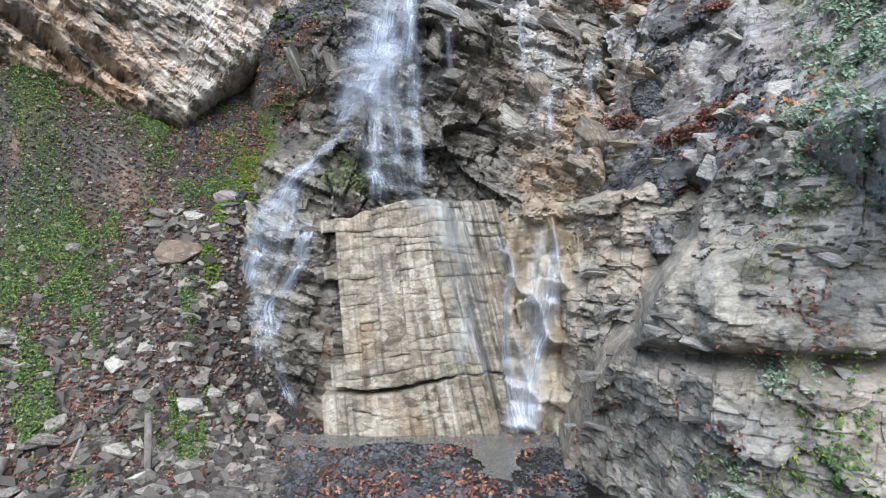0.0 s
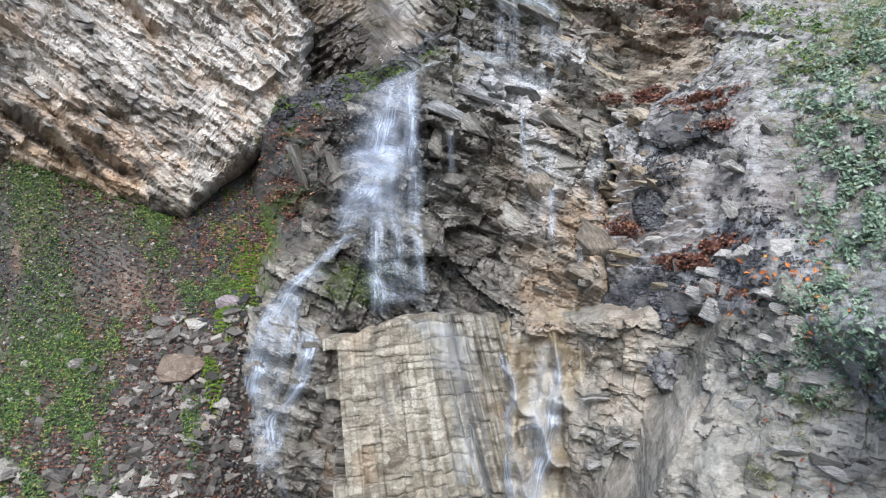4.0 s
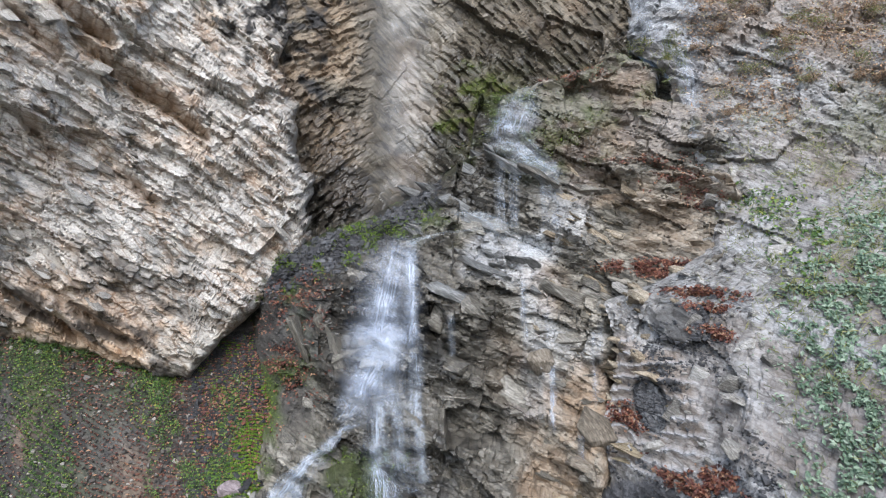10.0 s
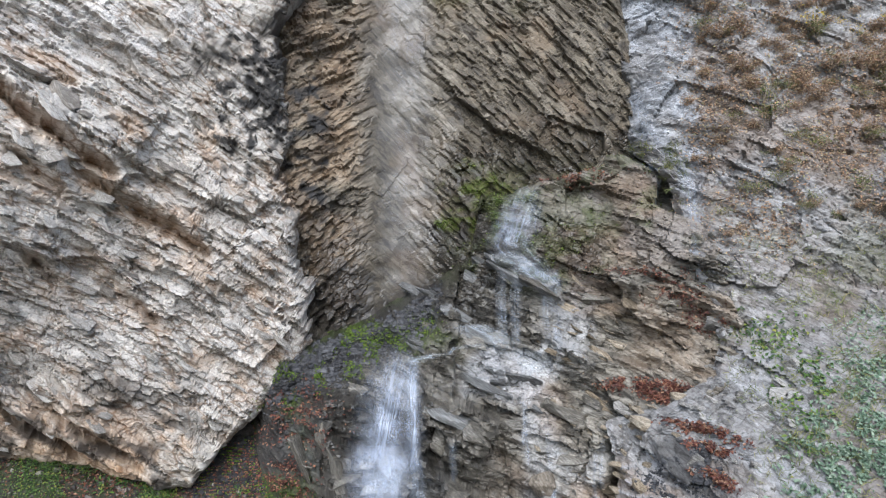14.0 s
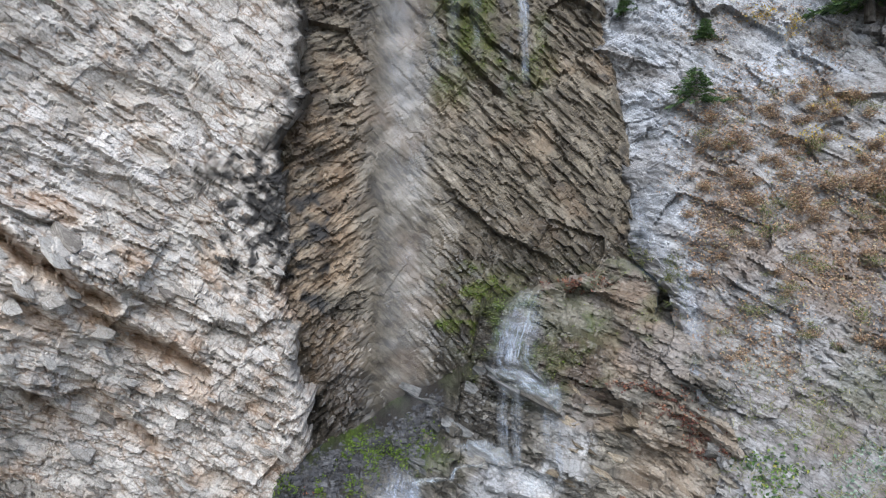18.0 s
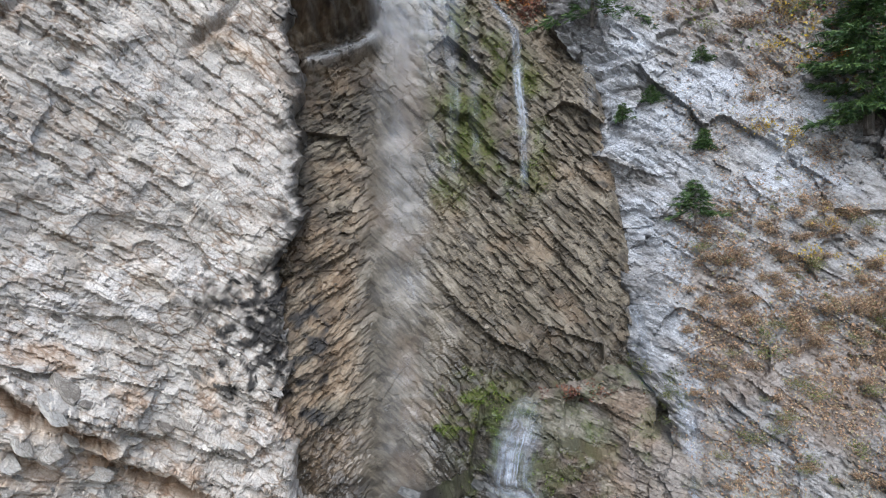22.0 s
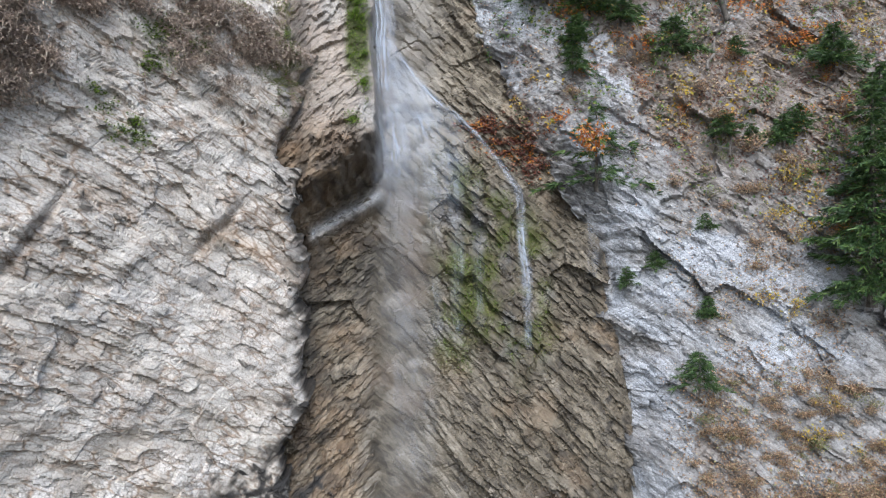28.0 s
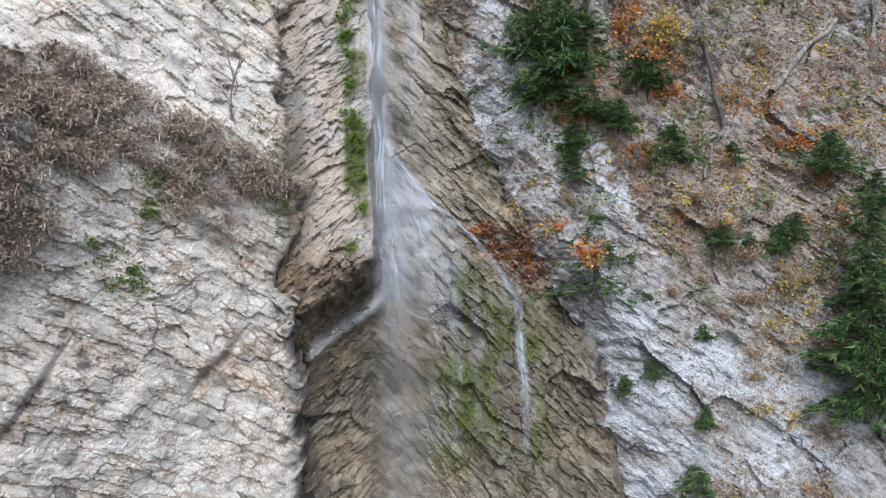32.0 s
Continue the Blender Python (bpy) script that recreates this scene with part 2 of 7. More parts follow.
        l.new(fine, mossy.inputs[0])
        col = mix_color(n, l, attr(n, "moss"), col, mossy.outputs[0])
        rr = n.new("ShaderNodeMapRange")
        l.new(wet, rr.inputs[0])
        rr.inputs[3].default_value, rr.inputs[4].default_value = 0.88, 0.22
        l.new(rr.outputs[0], bsdf.inputs["Roughness"])
    else:
        col = mix_color(n, l, seam_f, col, mix_color(n, l, 1.0, col, seams, "MULTIPLY"))
        bsdf.inputs["Roughness"].default_value = gloss
    l.new(col, bsdf.inputs["Base Color"])
    bp = n.new("ShaderNodeBump")
    bp.inputs["Strength"].default_value, bp.inputs["Distance"].default_value = 1.0, bump if attrs else 0.4 * bump
    high = math_node(n, l, "MULTIPLY", h1, plate[1] * 0.40)
    high = math_node(n, l, "MULTIPLY_ADD", h2, plate[1] * 0.14, high)
    high = math_node(n, l, "MULTIPLY_ADD", grain, 0.016, high)
    high = math_node(n, l, "MULTIPLY_ADD", fine, 0.006, high)
    if attrs:
        high = math_node(n, l, "MULTIPLY", high, math_node(n, l, "MULTIPLY_ADD", attr(n, "calm"), -0.9, 1.0))
    l.new(high, bp.inputs["Height"])
    l.new(bp.outputs[0], bsdf.inputs["Normal"])
    return m


ROCK_LEFT = rock_material("pale_limestone", (0.17, 0.145, 0.115), (0.43, 0.39, 0.335), (0.60, 0.565, 0.51), 37, rust=(0.33, 0.19, 0.085), pale_shade=(0.62, 0.585, 0.55), bump=0.7, blotch=0.3, speckle=0.25, plate=(0.34, 0.14), joint=0.75, seam=(0.42, 0.27, 0.15))
ROCK_RECESS = rock_material("brown_marl", (0.075, 0.06, 0.042), (0.225, 0.19, 0.138), (0.40, 0.35, 0.275), 45, moss=(0.115, 0.125, 0.035), bump=1.0, plate=(0.46, 0.12), joint=0.6)
ROCK_RIGHT = rock_material("grey_white_marl", (0.14, 0.132, 0.125), (0.31, 0.30, 0.29), (0.46, 0.46, 0.46), 34, pale_shade=(0.50, 0.525, 0.565), bump=0.7, plate=(0.26, 0.09), joint=0.55)
ROCK_LOW = rock_material("wet_bedded_limestone", (0.06, 0.054, 0.044), (0.21, 0.19, 0.155), (0.42, 0.39, 0.335), 20, wet_shade=0.35, plate=(0.40, 0.11))
ROCK_CRAG = rock_material("grey_crag_limestone", (0.09, 0.083, 0.068), (0.235, 0.218, 0.182), (0.37, 0.345, 0.295), 10, plate=(0.34, 0.10), joint=0.6, bump=0.8)
SCREE = rock_material("scree_soil", (0.02, 0.018, 0.016), (0.055, 0.049, 0.043), (0.12, 0.11, 0.10), 0)


# ---------------------------------------------------------------- meshes
def mesh_object(name, verts, faces, material, parent=None, label="", smooth=False, attrs=None):
    me = bpy.data.meshes.new(name)
    verts = np.asarray(verts, dtype=np.float32)
    faces = np.asarray(faces, dtype=np.int32)
    k = faces.shape[1]
    me.vertices.add(len(verts))
    me.vertices.foreach_set("co", verts.ravel())
    me.loops.add(faces.size)
    me.loops.foreach_set("vertex_index", faces.ravel())
    me.polygons.add(len(faces))
    me.polygons.foreach_set("loop_start", np.arange(len(faces), dtype=np.int32) * k)
    me.polygons.foreach_set("use_smooth", np.full(len(faces), bool(smooth)))
    me.materials.append(material)
    me.update(calc_edges=True)
    for key, val in (attrs or {}).items():
        a = me.attributes.new(key, "FLOAT", "POINT")
        a.data.foreach_set("value", np.asarray(val, dtype=np.float32).ravel())
    ob = new(name, me)
    if parent is not None:
        ob.parent = parent
    if label:
        ob["label"] = label
    return ob


def grid_faces(rows, cols):
    i = np.arange((rows - 1) * cols).reshape(rows - 1, cols)[:, :-1].ravel()
    return np.stack([i, i + 1, i + cols + 1, i + cols], -1)


def normals_of(P):
    du, dv = np.gradient(P, axis=1), np.gradient(P, axis=0)
    n = np.cross(du, dv)
    return n / np.maximum(np.linalg.norm(n, axis=-1, keepdims=True), 1e-9)


MASKS = ("tone", "moss", "wet", "rust", "pale", "stain_shade", "calm")


class Sheet:
    """A rock face on a grid of bearings and heights, kept for setting plants and stones on it."""

    def __init__(self, name, p, z, d, relief, masks, material, label, smooth=False, beds=None):
        d = d - relief
        self.P, self.p, self.z = place(p, z, d), p, z
        self.N = normals_of(self.P)
        self.N *= np.sign(-self.N[..., 1:2] + 1e-6)
        full = {k: np.broadcast_to(np.clip(masks.get(k, 0.0), 0, 1), p.shape) for k in MASKS}
        bed_u, bed_s = beds if beds is not None else (self.P[..., 0], z)
        self.ob = mesh_object(name, self.P.reshape(-1, 3), grid_faces(*p.shape), material, smooth=smooth, attrs={**full, "bed_u": bed_u, "bed_s": bed_s})
        tagged(self.ob, label, "rock face", kind="structure")
        self.masks = full

    def depth_at(self, p, z):
        """Depth of the face at a bearing and height; the grid is nearly regular."""
        p, z = np.atleast_1d(np.asarray(p, float)), np.atleast_1d(np.asarray(z, float))
        out = np.zeros(p.shape)
        for k in range(len(p)):
            i = int(np.argmin(np.abs(self.z[:, self.z.shape[1] // 2] - z[k])))
            j = int(np.argmin(np.abs(self.p[i] - p[k])))
            i = int(np.argmin(np.abs(self.z[:, j] - z[k])))
            out[k] = self.P[i, j, 1]
        return out

    def pick(self, chance, count, seed):
        rng = np.random.RandomState(seed)
        w = np.clip(np.broadcast_to(chance, self.p.shape), 0, None).ravel().astype(float)
        if w.sum() <= 0:
            return np.zeros((0, 3)), np.zeros((0, 3))
        i = rng.choice(w.size, size=count, p=w / w.sum())
        return self.P.reshape(-1, 3)[i], self.N.reshape(-1, 3)[i]


# ---------------------------------------------------------------- ground
def build_ground():
    xs = np.concatenate([[-400, -120, -40, -20], np.arange(-13, 6.01, 0.045), [10, 20, 40, 120, 400]])
    ys = np.concatenate([[-400, -120, -40, -15, -5, 0, 2, 3], np.arange(3.6, 12.4, 0.045), [14, 20, 40, 120, 400]])
    X, Y = np.meshgrid(xs, ys)
    Z = bank_height(X, Y)
    # loose debris heaped steeply against the foot of the left cliff
    p = np.maximum(MID + X / np.maximum(Y, 3.0) * FOCAL, -220)
    front = left_depth(p, left_foot(p))
    heap = sst(front - 1.5, front + 0.15, Y) * sst(345, 270, p) * sst(16, 12, Y) * sst(-12.8, -9.0, X) * sst(5.5, 7.0, Y)
    Z = Z + heap * np.maximum(0, left_foot(p) + 0.12 - Z)
    fine = (np.abs(X + 3.5) < 10) & (Y > 3) & (Y < 12.5)
    n = fbm(X * 1.3, Y * 1.3, 0, 50, 5)
    peb = fbm(X * 9, Y * 9, 0, 51, 2)
    Z = Z + np.where(fine, 0.10 * n * (0.35 + sst(-1.9, -3.2, X)) + 0.025 * peb, 0)
    green = np.clip(sst(-4.0, -6.0, X + 0.8 * fbm(X, Y, 0, 54, 3)) * sst(7.2, 8.4, Y), 0, 1) * 0.5 * sst(-0.3, 0.3, n)
    pool = sst(0.2, 0.9, X) * sst(8.4, 7.4, Y)
    m = {"tone": np.clip(0.5 + 0.5 * fbm(X * 2.5, Y * 2.5, 0, 55, 3), 0, 1), "moss": green, "wet": np.clip(0.25 + sst(-2, -0.5, X) * 0.35 + 0.3 * pool, 0, 0.8),
         "rust": 0.35 * sst(0.15, 0.5, fbm(X * 1.6, Y * 1.6, 0, 56, 4)), "pale": X * 0, "stain_shade": X * 0}
    ob = mesh_object("ground", np.stack([X, Y, Z], -1).reshape(-1, 3), grid_faces(*X.shape), SCREE, attrs={**m, "bed_u": X, "bed_s": Y})
    tagged(ob, "dark wet gravel floor rising to a scree bank", "ground", kind="structure")
    return X, Y, Z


GX, GY, GZ = build_ground()


def ground_at(x, y):
    """Height of the finished ground sheet below a place."""
    i = np.clip(np.searchsorted(GY[:, 0], y), 1, GY.shape[0] - 1)
    j = np.clip(np.searchsorted(GX[0], x), 1, GX.shape[1] - 1)
    return 0.25 * (GZ[i, j] + GZ[i - 1, j] + GZ[i, j - 1] + GZ[i - 1, j - 1])


# ---------------------------------------------------------------- rock faces
def build_left_cliff():
    nu, nv = 250, 680
    u, w = np.meshgrid(np.linspace(0, 1, nu), np.linspace(0, 1, nv) ** 0.98)
    rim_w = left_edge(7 + w * 19) + 60 * fbm(w * 30, u * 0, 0, 60, 6)
    p = -220 + u * (rim_w + 220)
    foot = left_foot(p) + 0.10 * fbm(p / 40, w * 0, 0, 61, 3)
    z = foot + w * (26 - foot)
    d = left_depth(p, z)
    X = (p - MID) / FOCAL * d
    d = d + 7 * np.maximum(0, z - 25)
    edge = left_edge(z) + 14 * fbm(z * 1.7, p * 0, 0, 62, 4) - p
    d = d + (0.7 + 1.2 * sst(280, 350, p)) * np.exp(-np.maximum(z - foot, 0) / 0.13) + (1.2 - 1.0 * sst(17.0, 17.8, z)) * np.exp(-np.maximum(rim_w - p, 0) / 4.5)
    a = radians(37)
    s, v = z * math.cos(a) + X * math.sin(a), X * math.cos(a) - z * math.sin(a)
    h1, t1 = bedrock(v, s, 11, 0.30, 0.8, 0.28, -0.35)
    upper = sst(11.0, 12.5, z + 0.004 * (p - 300))
    coarse = 1.0 - 0.82 * upper * (0.55 + 0.45 * sst(0.3, -0.3, fbm(X * 0.6, z * 0.6, 0, 163, 3)))
    chunk, t3 = strata(v, s, 77, 0.20, 0.42, 0.065, -0.2, 0.1)
    t1 = t1 * (1 - 0.5 * upper) + 0.5 * upper * t3
    relief = h1 * coarse + upper * chunk + 0.26 * fbm(X * 0.55, z * 0.55, 0, 63, 4) + 0.04 * fbm(X * 5, z * 5, 0, 64, 3)
    # long open bedding cracks with ochre below them
    ochre = 0 * p
    for pa, za, pb, zb, depth, seed in ((-60, 11.6, 220, 10.1, 0.45, 1), (-100, 7.2, 150, 5.6, 0.4, 2), (180, 8.6, 300, 7.7, 0.25, 3), (40, 9.0, 150, 8.3, 0.2, 4),
                                        (-80, 15.4, 110, 17.2, 0.08, 5), (130, 10.3, 380, 9.0, 0.32, 8), (20, 10.4, 130, 9.8, 0.25, 9), (330, 16.3, 420, 17.1, 0.12, 6), (90, 6.5, 260, 5.3, 0.35, 7)):
        f = np.clip((p - pa) / (pb - pa), 0, 1)
        line = za + f * (zb - za) + 0.10 * fbm(p / 35, p * 0, 0, 70 + seed, 3)
        inside = sst(pa - 15, pa + 25, p) * sst(pb + 10, pb - 25, p)
        inside = inside * (0.7 + 0.4 * sst(-0.3, 0.3, fbm(p / 18, z * 5, 0, 170 + seed, 4)))
        ochre = np.maximum(ochre, 0.9 * inside * min(1.0, depth / 0.3) * np.exp(-((z - line + 0.05) / 0.2) ** 2))
        relief = relief - depth * inside * np.exp(-((z - line) / 0.10) ** 2) + 0.5 * depth * inside * np.exp(-((z - line - 0.26) / 0.2) ** 2)
    n1 = fbm(X * 1.2, z * 1.2, 0, 65, 5)
    # sooty patches on the face, and a dark strip along its edge
    stain_shade = blob(p, z, 465, 11.7, 85, 1.2, 3, 0.9, 5) * sst(-0.25, 0.15, fbm(X * 7, z * 7, 0, 66, 3))
    stain_shade = np.maximum(stain_shade, 0.85 * sst(-0.15, 0.2, fbm(X * 5, z * 5, 0, 169, 4)) * sst(44, 4, edge + 70 * fbm(X * 3, z * 3, 0, 168, 4)) * sst(9.3, 10.3, z) * sst(20, 18, z))
    stain_shade = np.maximum(stain_shade, blob(p, z, 370, 12.4, 60, 0.35, 5, 0.9, 4) * 0.6 * sst(-0.2, 0.2, fbm(X * 6, z * 6, 0, 166, 4)))
    stain_shade = np.maximum(stain_shade, 0.6 * blob(p, z, 90, 17.0, 70, 0.5, 6, 0.9, 6) * sst(0.0, 0.3, fbm(X * 6, z * 6, 0, 67, 3)))
    rust = 0.75 * sst(0.1, 0.6, fbm(X * 1.1 + 0.8 * s, z * 0.9, 0, 68, 5)) * sst(12, 9, z) * sst(0.6, 0.0, h1 / 0.3 - 0.5)
    rust = np.maximum(rust, 0.75 * blob(p, z, 130, 5.7, 190, 0.8, 8, 0.9, 3))
    rust = np.maximum(rust, (0.6 - 0.42 * upper) * sst(0.08, 0.42, fbm(X * 1.6 + s, z * 1.8, 6, 165, 5)))
    rust = np.maximum(rust, 0.5 * blob(p, z, 520, 21, 40, 3, 9, 0.8, 3))
    mott = fbm(X * 2.6, z * 2.6, 0, 164, 5)
    # dark lichen and brown streaks drawn out along the beds of the upper face
    lam = fbm(v * 0.8, s * 6.5, 0, 172, 4)
    old = sst(14.5, 16.5, z) * sst(-0.15, 0.25, fbm(X * 0.8, z * 0.8, 0, 173, 4))
    stain_shade = np.maximum(stain_shade, 0.5 * old * sst(0.08, 0.35, lam + 0.4 * mott))
    rust = np.maximum(rust, 0.5 * old * sst(0.1, 0.4, fbm(v * 1.1, s * 3.5, 5, 174, 4)))
    rust = np.maximum(rust, 0.8 * sst(6.9, 6.0, z + 0.3 * n1) * sst(330, 200, p) * sst(-0.3, 0.15, mott))
    stain_shade = np.maximum(stain_shade, 0.8 * sst(7.4, 6.2, z + 0.4 * n1) * sst(-0.05, 0.25, fbm(v * 1.6, s * 5, 3, 175, 4)) * sst(390, 300, p))
    rust = np.maximum(rust, ochre)
    pale = np.clip(upper * (0.42 + 0.35 * n1 + 0.3 * mott), 0, 0.8) + (0.25 + 0.35 * sst(-0.5, 0.4, n1 + 0.4 * mott)) * (1 - upper) * sst(5.2, 6.4, z)
    pale = np.maximum(pale, 0.85 * blob(p, z, 230, 12.7, 240, 0.8, 11, 0.7, 3) * sst(-0.4, 0.1, mott + 0.3 * n1))
    moss = 0.7 * blob(p, z, 540, 6.3, 60, 0.5, 10, 0.8, 4)
    masks = {"tone": t1, "stain_shade": np.maximum(stain_shade, 0.2 * sst(0.3, 0.55, fbm(X * 3.4, z * 3.4, 9, 167, 5))), "rust": rust, "pale": pale * (1 - stain_shade), "moss": moss, "wet": 0.5 * sst(40, 10, edge)}
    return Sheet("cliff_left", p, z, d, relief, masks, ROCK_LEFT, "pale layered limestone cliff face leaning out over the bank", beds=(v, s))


def tier_top(p):
    """The line along which the lower rock meets the recessed wall."""
    return np.interp(p, [380, 560, 655, 745, 804, 834, 852, 964, 1044, 1094, 1180, 1240, 1345], [6.3, 7.2, 7.5, 8.0, 8.5, 8.8, 9.9, 10.3, 10.55, 10.75, 10.5, 9.6, 8.6])


def build_recess():
    p, z = np.meshgrid(np.arange(455, 1180, 3.0), np.arange(6.8, 26, 0.03))
    d = np.maximum(centre_depth(z), 11.85) + 0.35 * sst(560, 700, p) - 0.05 * sst(1000, 1120, p) + 7 * np.maximum(0, z - 25)
    d = d + 0.5 * sst(0.1, -0.3, z - tier_top(p)) + 1.0 * sst(5, 60, p - slope_edge(z))
    d = d - 0.6 * sst(610, 510, p) * sst(8.5, 10, z)
    boss = sst(690, 660, p + 20 * fbm(z, p * 0, 0, 80, 3)) * sst(16.95, 17.6, z - (p - 535) * 0.0065 + 0.22 * fbm(p / 26, z * 3, 0, 182, 3))
    d = d + boss * (10.45 + 0.0015 * (p - 540) + 0.12 * np.maximum(0, z - 18.5) - d + 0.3 * sst(548, 512, p)) * sst(676, 650, p + 14 * fbm(z * 2, p * 0, 0, 181, 3))
    d = d + 0.35 * np.exp(-((p - 735) / 70) ** 2) * sst(17, 15.5, z)
    X = (p - MID) / FOCAL * d
    west = sst(680, 640, p + 30 * fbm(z * 1.2, p / 90, 0, 81, 4))
    a, b = radians(45), radians(-38)
    h1, t1 = bedrock(X * math.cos(a) - z * math.sin(a), z * math.cos(a) + X * math.sin(a), 121, 0.26, 0.85, 0.26, -0.4)
    h2, t2 = bedrock(X * math.cos(b) - z * math.sin(b), z * math.cos(b) + X * math.sin(b), 131, 0.25, 0.45, 0.27, -0.4)
    calm = np.exp(-((p - 708 - 14 * fbm(z * 0.8, p / 80, 0, 180, 3)) / 78) ** 4)
    worn = 1 - 0.88 * calm
    # the beds are folded: they dip away from the middle of the recess on both sides
    hinge = -1.42 + 0.2 * fbm(z * 0.5, p * 0, 0, 183, 3)
    fold = hinge + np.abs(X - hinge)
    relief = 0.4 * np.exp(-((z - 16.72 - (p - 560) * 0.0068) / 0.22) ** 2) * sst(530, 550, p) * sst(690, 650, p) + (h1 * (1 - west) + h2 * west) * worn * (1 - 0.5 * boss * sst(18.3, 19.0, z)) + 0.22 * fbm(X * 0.7, z * 0.7, 0, 82, 4)
    veil = np.exp(-((p - 715) / 60) ** 2)
    apron = sst(560, 760, p) * sst(1010, 930, p) * sst(13.6, 14.6, z + 0.3 * fbm(p / 40, z, 0, 83, 3)) * sst(19.4, 18.2, z + (p - 760) * 0.009)
    tufa = apron * sst(740, 800, p)
    n1 = fbm(X * 1.5, z * 1.5, 0, 84, 5)
    moss = 0.8 * tufa * sst(-0.3, 0.3, 0.7 * n1 + 0.4 * fbm(X * 4, z * 2.5, 0, 85, 4))
    moss = np.maximum(moss, 0.85 * blob(p, z, 850, 9.9, 60, 0.75, 21, 0.8, 4) * sst(-0.2, 0.2, fbm(X * 4, z * 4, 0, 189, 4)))
    moss = np.maximum(moss, 0.55 * blob(p, z, 960, 9.95, 130, 0.3, 22, 0.7, 4))
    moss = np.maximum(moss, 0.95 * sst(600, 612, p) * sst(650, 640, p) * sst(19.3, 19.8, z) * sst(24.5, 22, z) * sst(-0.3, 0.1, n1))
    rust = 0.58 * west * sst(-0.35, 0.25, n1 + 0.1) * sst(7.5, 9, z) * (1 - 0.8 * calm) + 0.6 * boss * sst(18.9, 18.0, z)
    rust = np.maximum(rust, 0.35 * sst(0.0, 0.4, n1))
    stain_shade = blob(p, z, 540, 11.2, 50, 1.3, 23, 0.9, 5) * sst(-0.25, 0.25, fbm(X * 5, z * 5, 0, 186, 4))
    stain_shade = np.maximum(stain_shade, 0.5 * np.exp(-((p - 535 + 10 * n1) / 16) ** 2) * sst(12, 13, z) * sst(17, 16.5, z))
    # low on the boss: dark rock with the overhang's shadow painted in
    stain_shade = np.maximum(stain_shade, 0.7 * blob(p, z, 560, 17.6, 50, 0.7, 24, 0.8, 4) * sst(-0.1, 0.2, fbm(X * 6, z * 6, 0, 86, 3)))
    stain_shade = np.maximum(stain_shade, 0.8 * sst(0.1, 0.4, fbm(X * 6, z * 6, 0, 87, 3)) * np.exp(-((p - (1092 - 9 * (z - 12))) / 30) ** 2) * sst(10.5, 11.5, z))
    # shade of the gully at the wall's foot, painted in
    stain_shade = np.maximum(stain_shade, 0.65 * blob(p, z, 600, 8.1, 75, 0.8, 25, 0.7, 4))
    # shade of the hollow beside the curtain, put in as colour
    stain_shade = np.maximum(stain_shade, 0.8 * blob(p, z, 800, 9.2, 36, 0.5, 26, 0.7, 4))
    # the boss's underside, its shade painted over dark brown rock
    stain_shade = np.maximum(stain_shade, 0.75 * boss * sst(18.7, 17.7, z - (p - 535) * 0.004) * sst(-0.5, 0.2, fbm(X * 4, z * 4, 0, 190, 4)))
    wet = np.clip(0.2 + 0.18 * sst(740, 800, p) * sst(19, 17, z) + 0.6 * veil + 0.35 * tufa + 0.5 * sst(10.5, 8.5, z) + 0.62 * sst(740, 840, p) * sst(12.4, 10.8, z), 0, 0.9)
    damp = sst(770, 830, p) * sst(8.5, 9.3, z) * sst(13.4, 12.2, z) * sst(1100, 1050, p)
    moss = np.maximum(moss, 0.3 * damp * sst(11.2, 10.2, z) * sst(-0.1, 0.3, fbm(X * 2, z * 3, 0, 187, 4)))
    stain_shade = np.maximum(stain_shade, 0.25 * damp * sst(11.2, 10.2, z) * sst(-0.2, 0.3, fbm(X * 3, z * 3, 0, 188, 4)))
    stain_shade = np.maximum(stain_shade, 0.45 * west * (1 - 0.7 * boss) * sst(-0.05, 0.3, fbm(X * 3.5, z * 3.5, 0, 191, 5)))
    stain_shade = np.maximum(stain_shade, 0.4 * damp * sst(11.3, 10.5, z) * sst(-0.3, 0.2, fbm(X * 2.5, z * 2.5, 0, 192, 4)))
    # ledge below the boss, painted paler for the light it catches
    rim = np.exp(-((z - 16.80 - (p - 560) * 0.0068) / 0.16) ** 2) * sst(535, 550, p) * sst(690, 660, p)
    # crevice along the tier line, its deep shade painted dark and wet
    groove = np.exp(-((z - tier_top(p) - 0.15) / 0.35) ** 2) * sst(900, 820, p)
    stain_shade = np.maximum(stain_shade, 0.6 * groove)
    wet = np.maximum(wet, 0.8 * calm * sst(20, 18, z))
    # spray-wet low wall; the wet mask also carries its deep shade
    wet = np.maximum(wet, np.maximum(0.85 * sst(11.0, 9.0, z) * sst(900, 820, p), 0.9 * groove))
    cap = boss * sst(18.2, 18.9, z)
    rust = np.maximum(rust, 0.5 * cap * sst(-0.5, 0.2, n1))
    rust = np.maximum(rust, 0.85 * boss * (1 - cap) * sst(-0.3, 0.2, n1))
    masks = {"calm": np.maximum(calm, 0.6 * cap), "tone": np.where(west > 0.5, t2, t1) * (1 - 0.6 * calm) + 0.3 * calm, "moss": moss, "wet": wet * (1 - 0.7 * rim), "rust": rust * (1 - rim), "pale": 0.8 * rim + 0.42 * boss * sst(18.0, 18.8, z) + 0.10 * veil + 0.3 * tufa * sst(0.0, 0.4, fbm(X * 3, z * 2, 0, 185, 4)), "stain_shade": stain_shade * (1 - rim)}
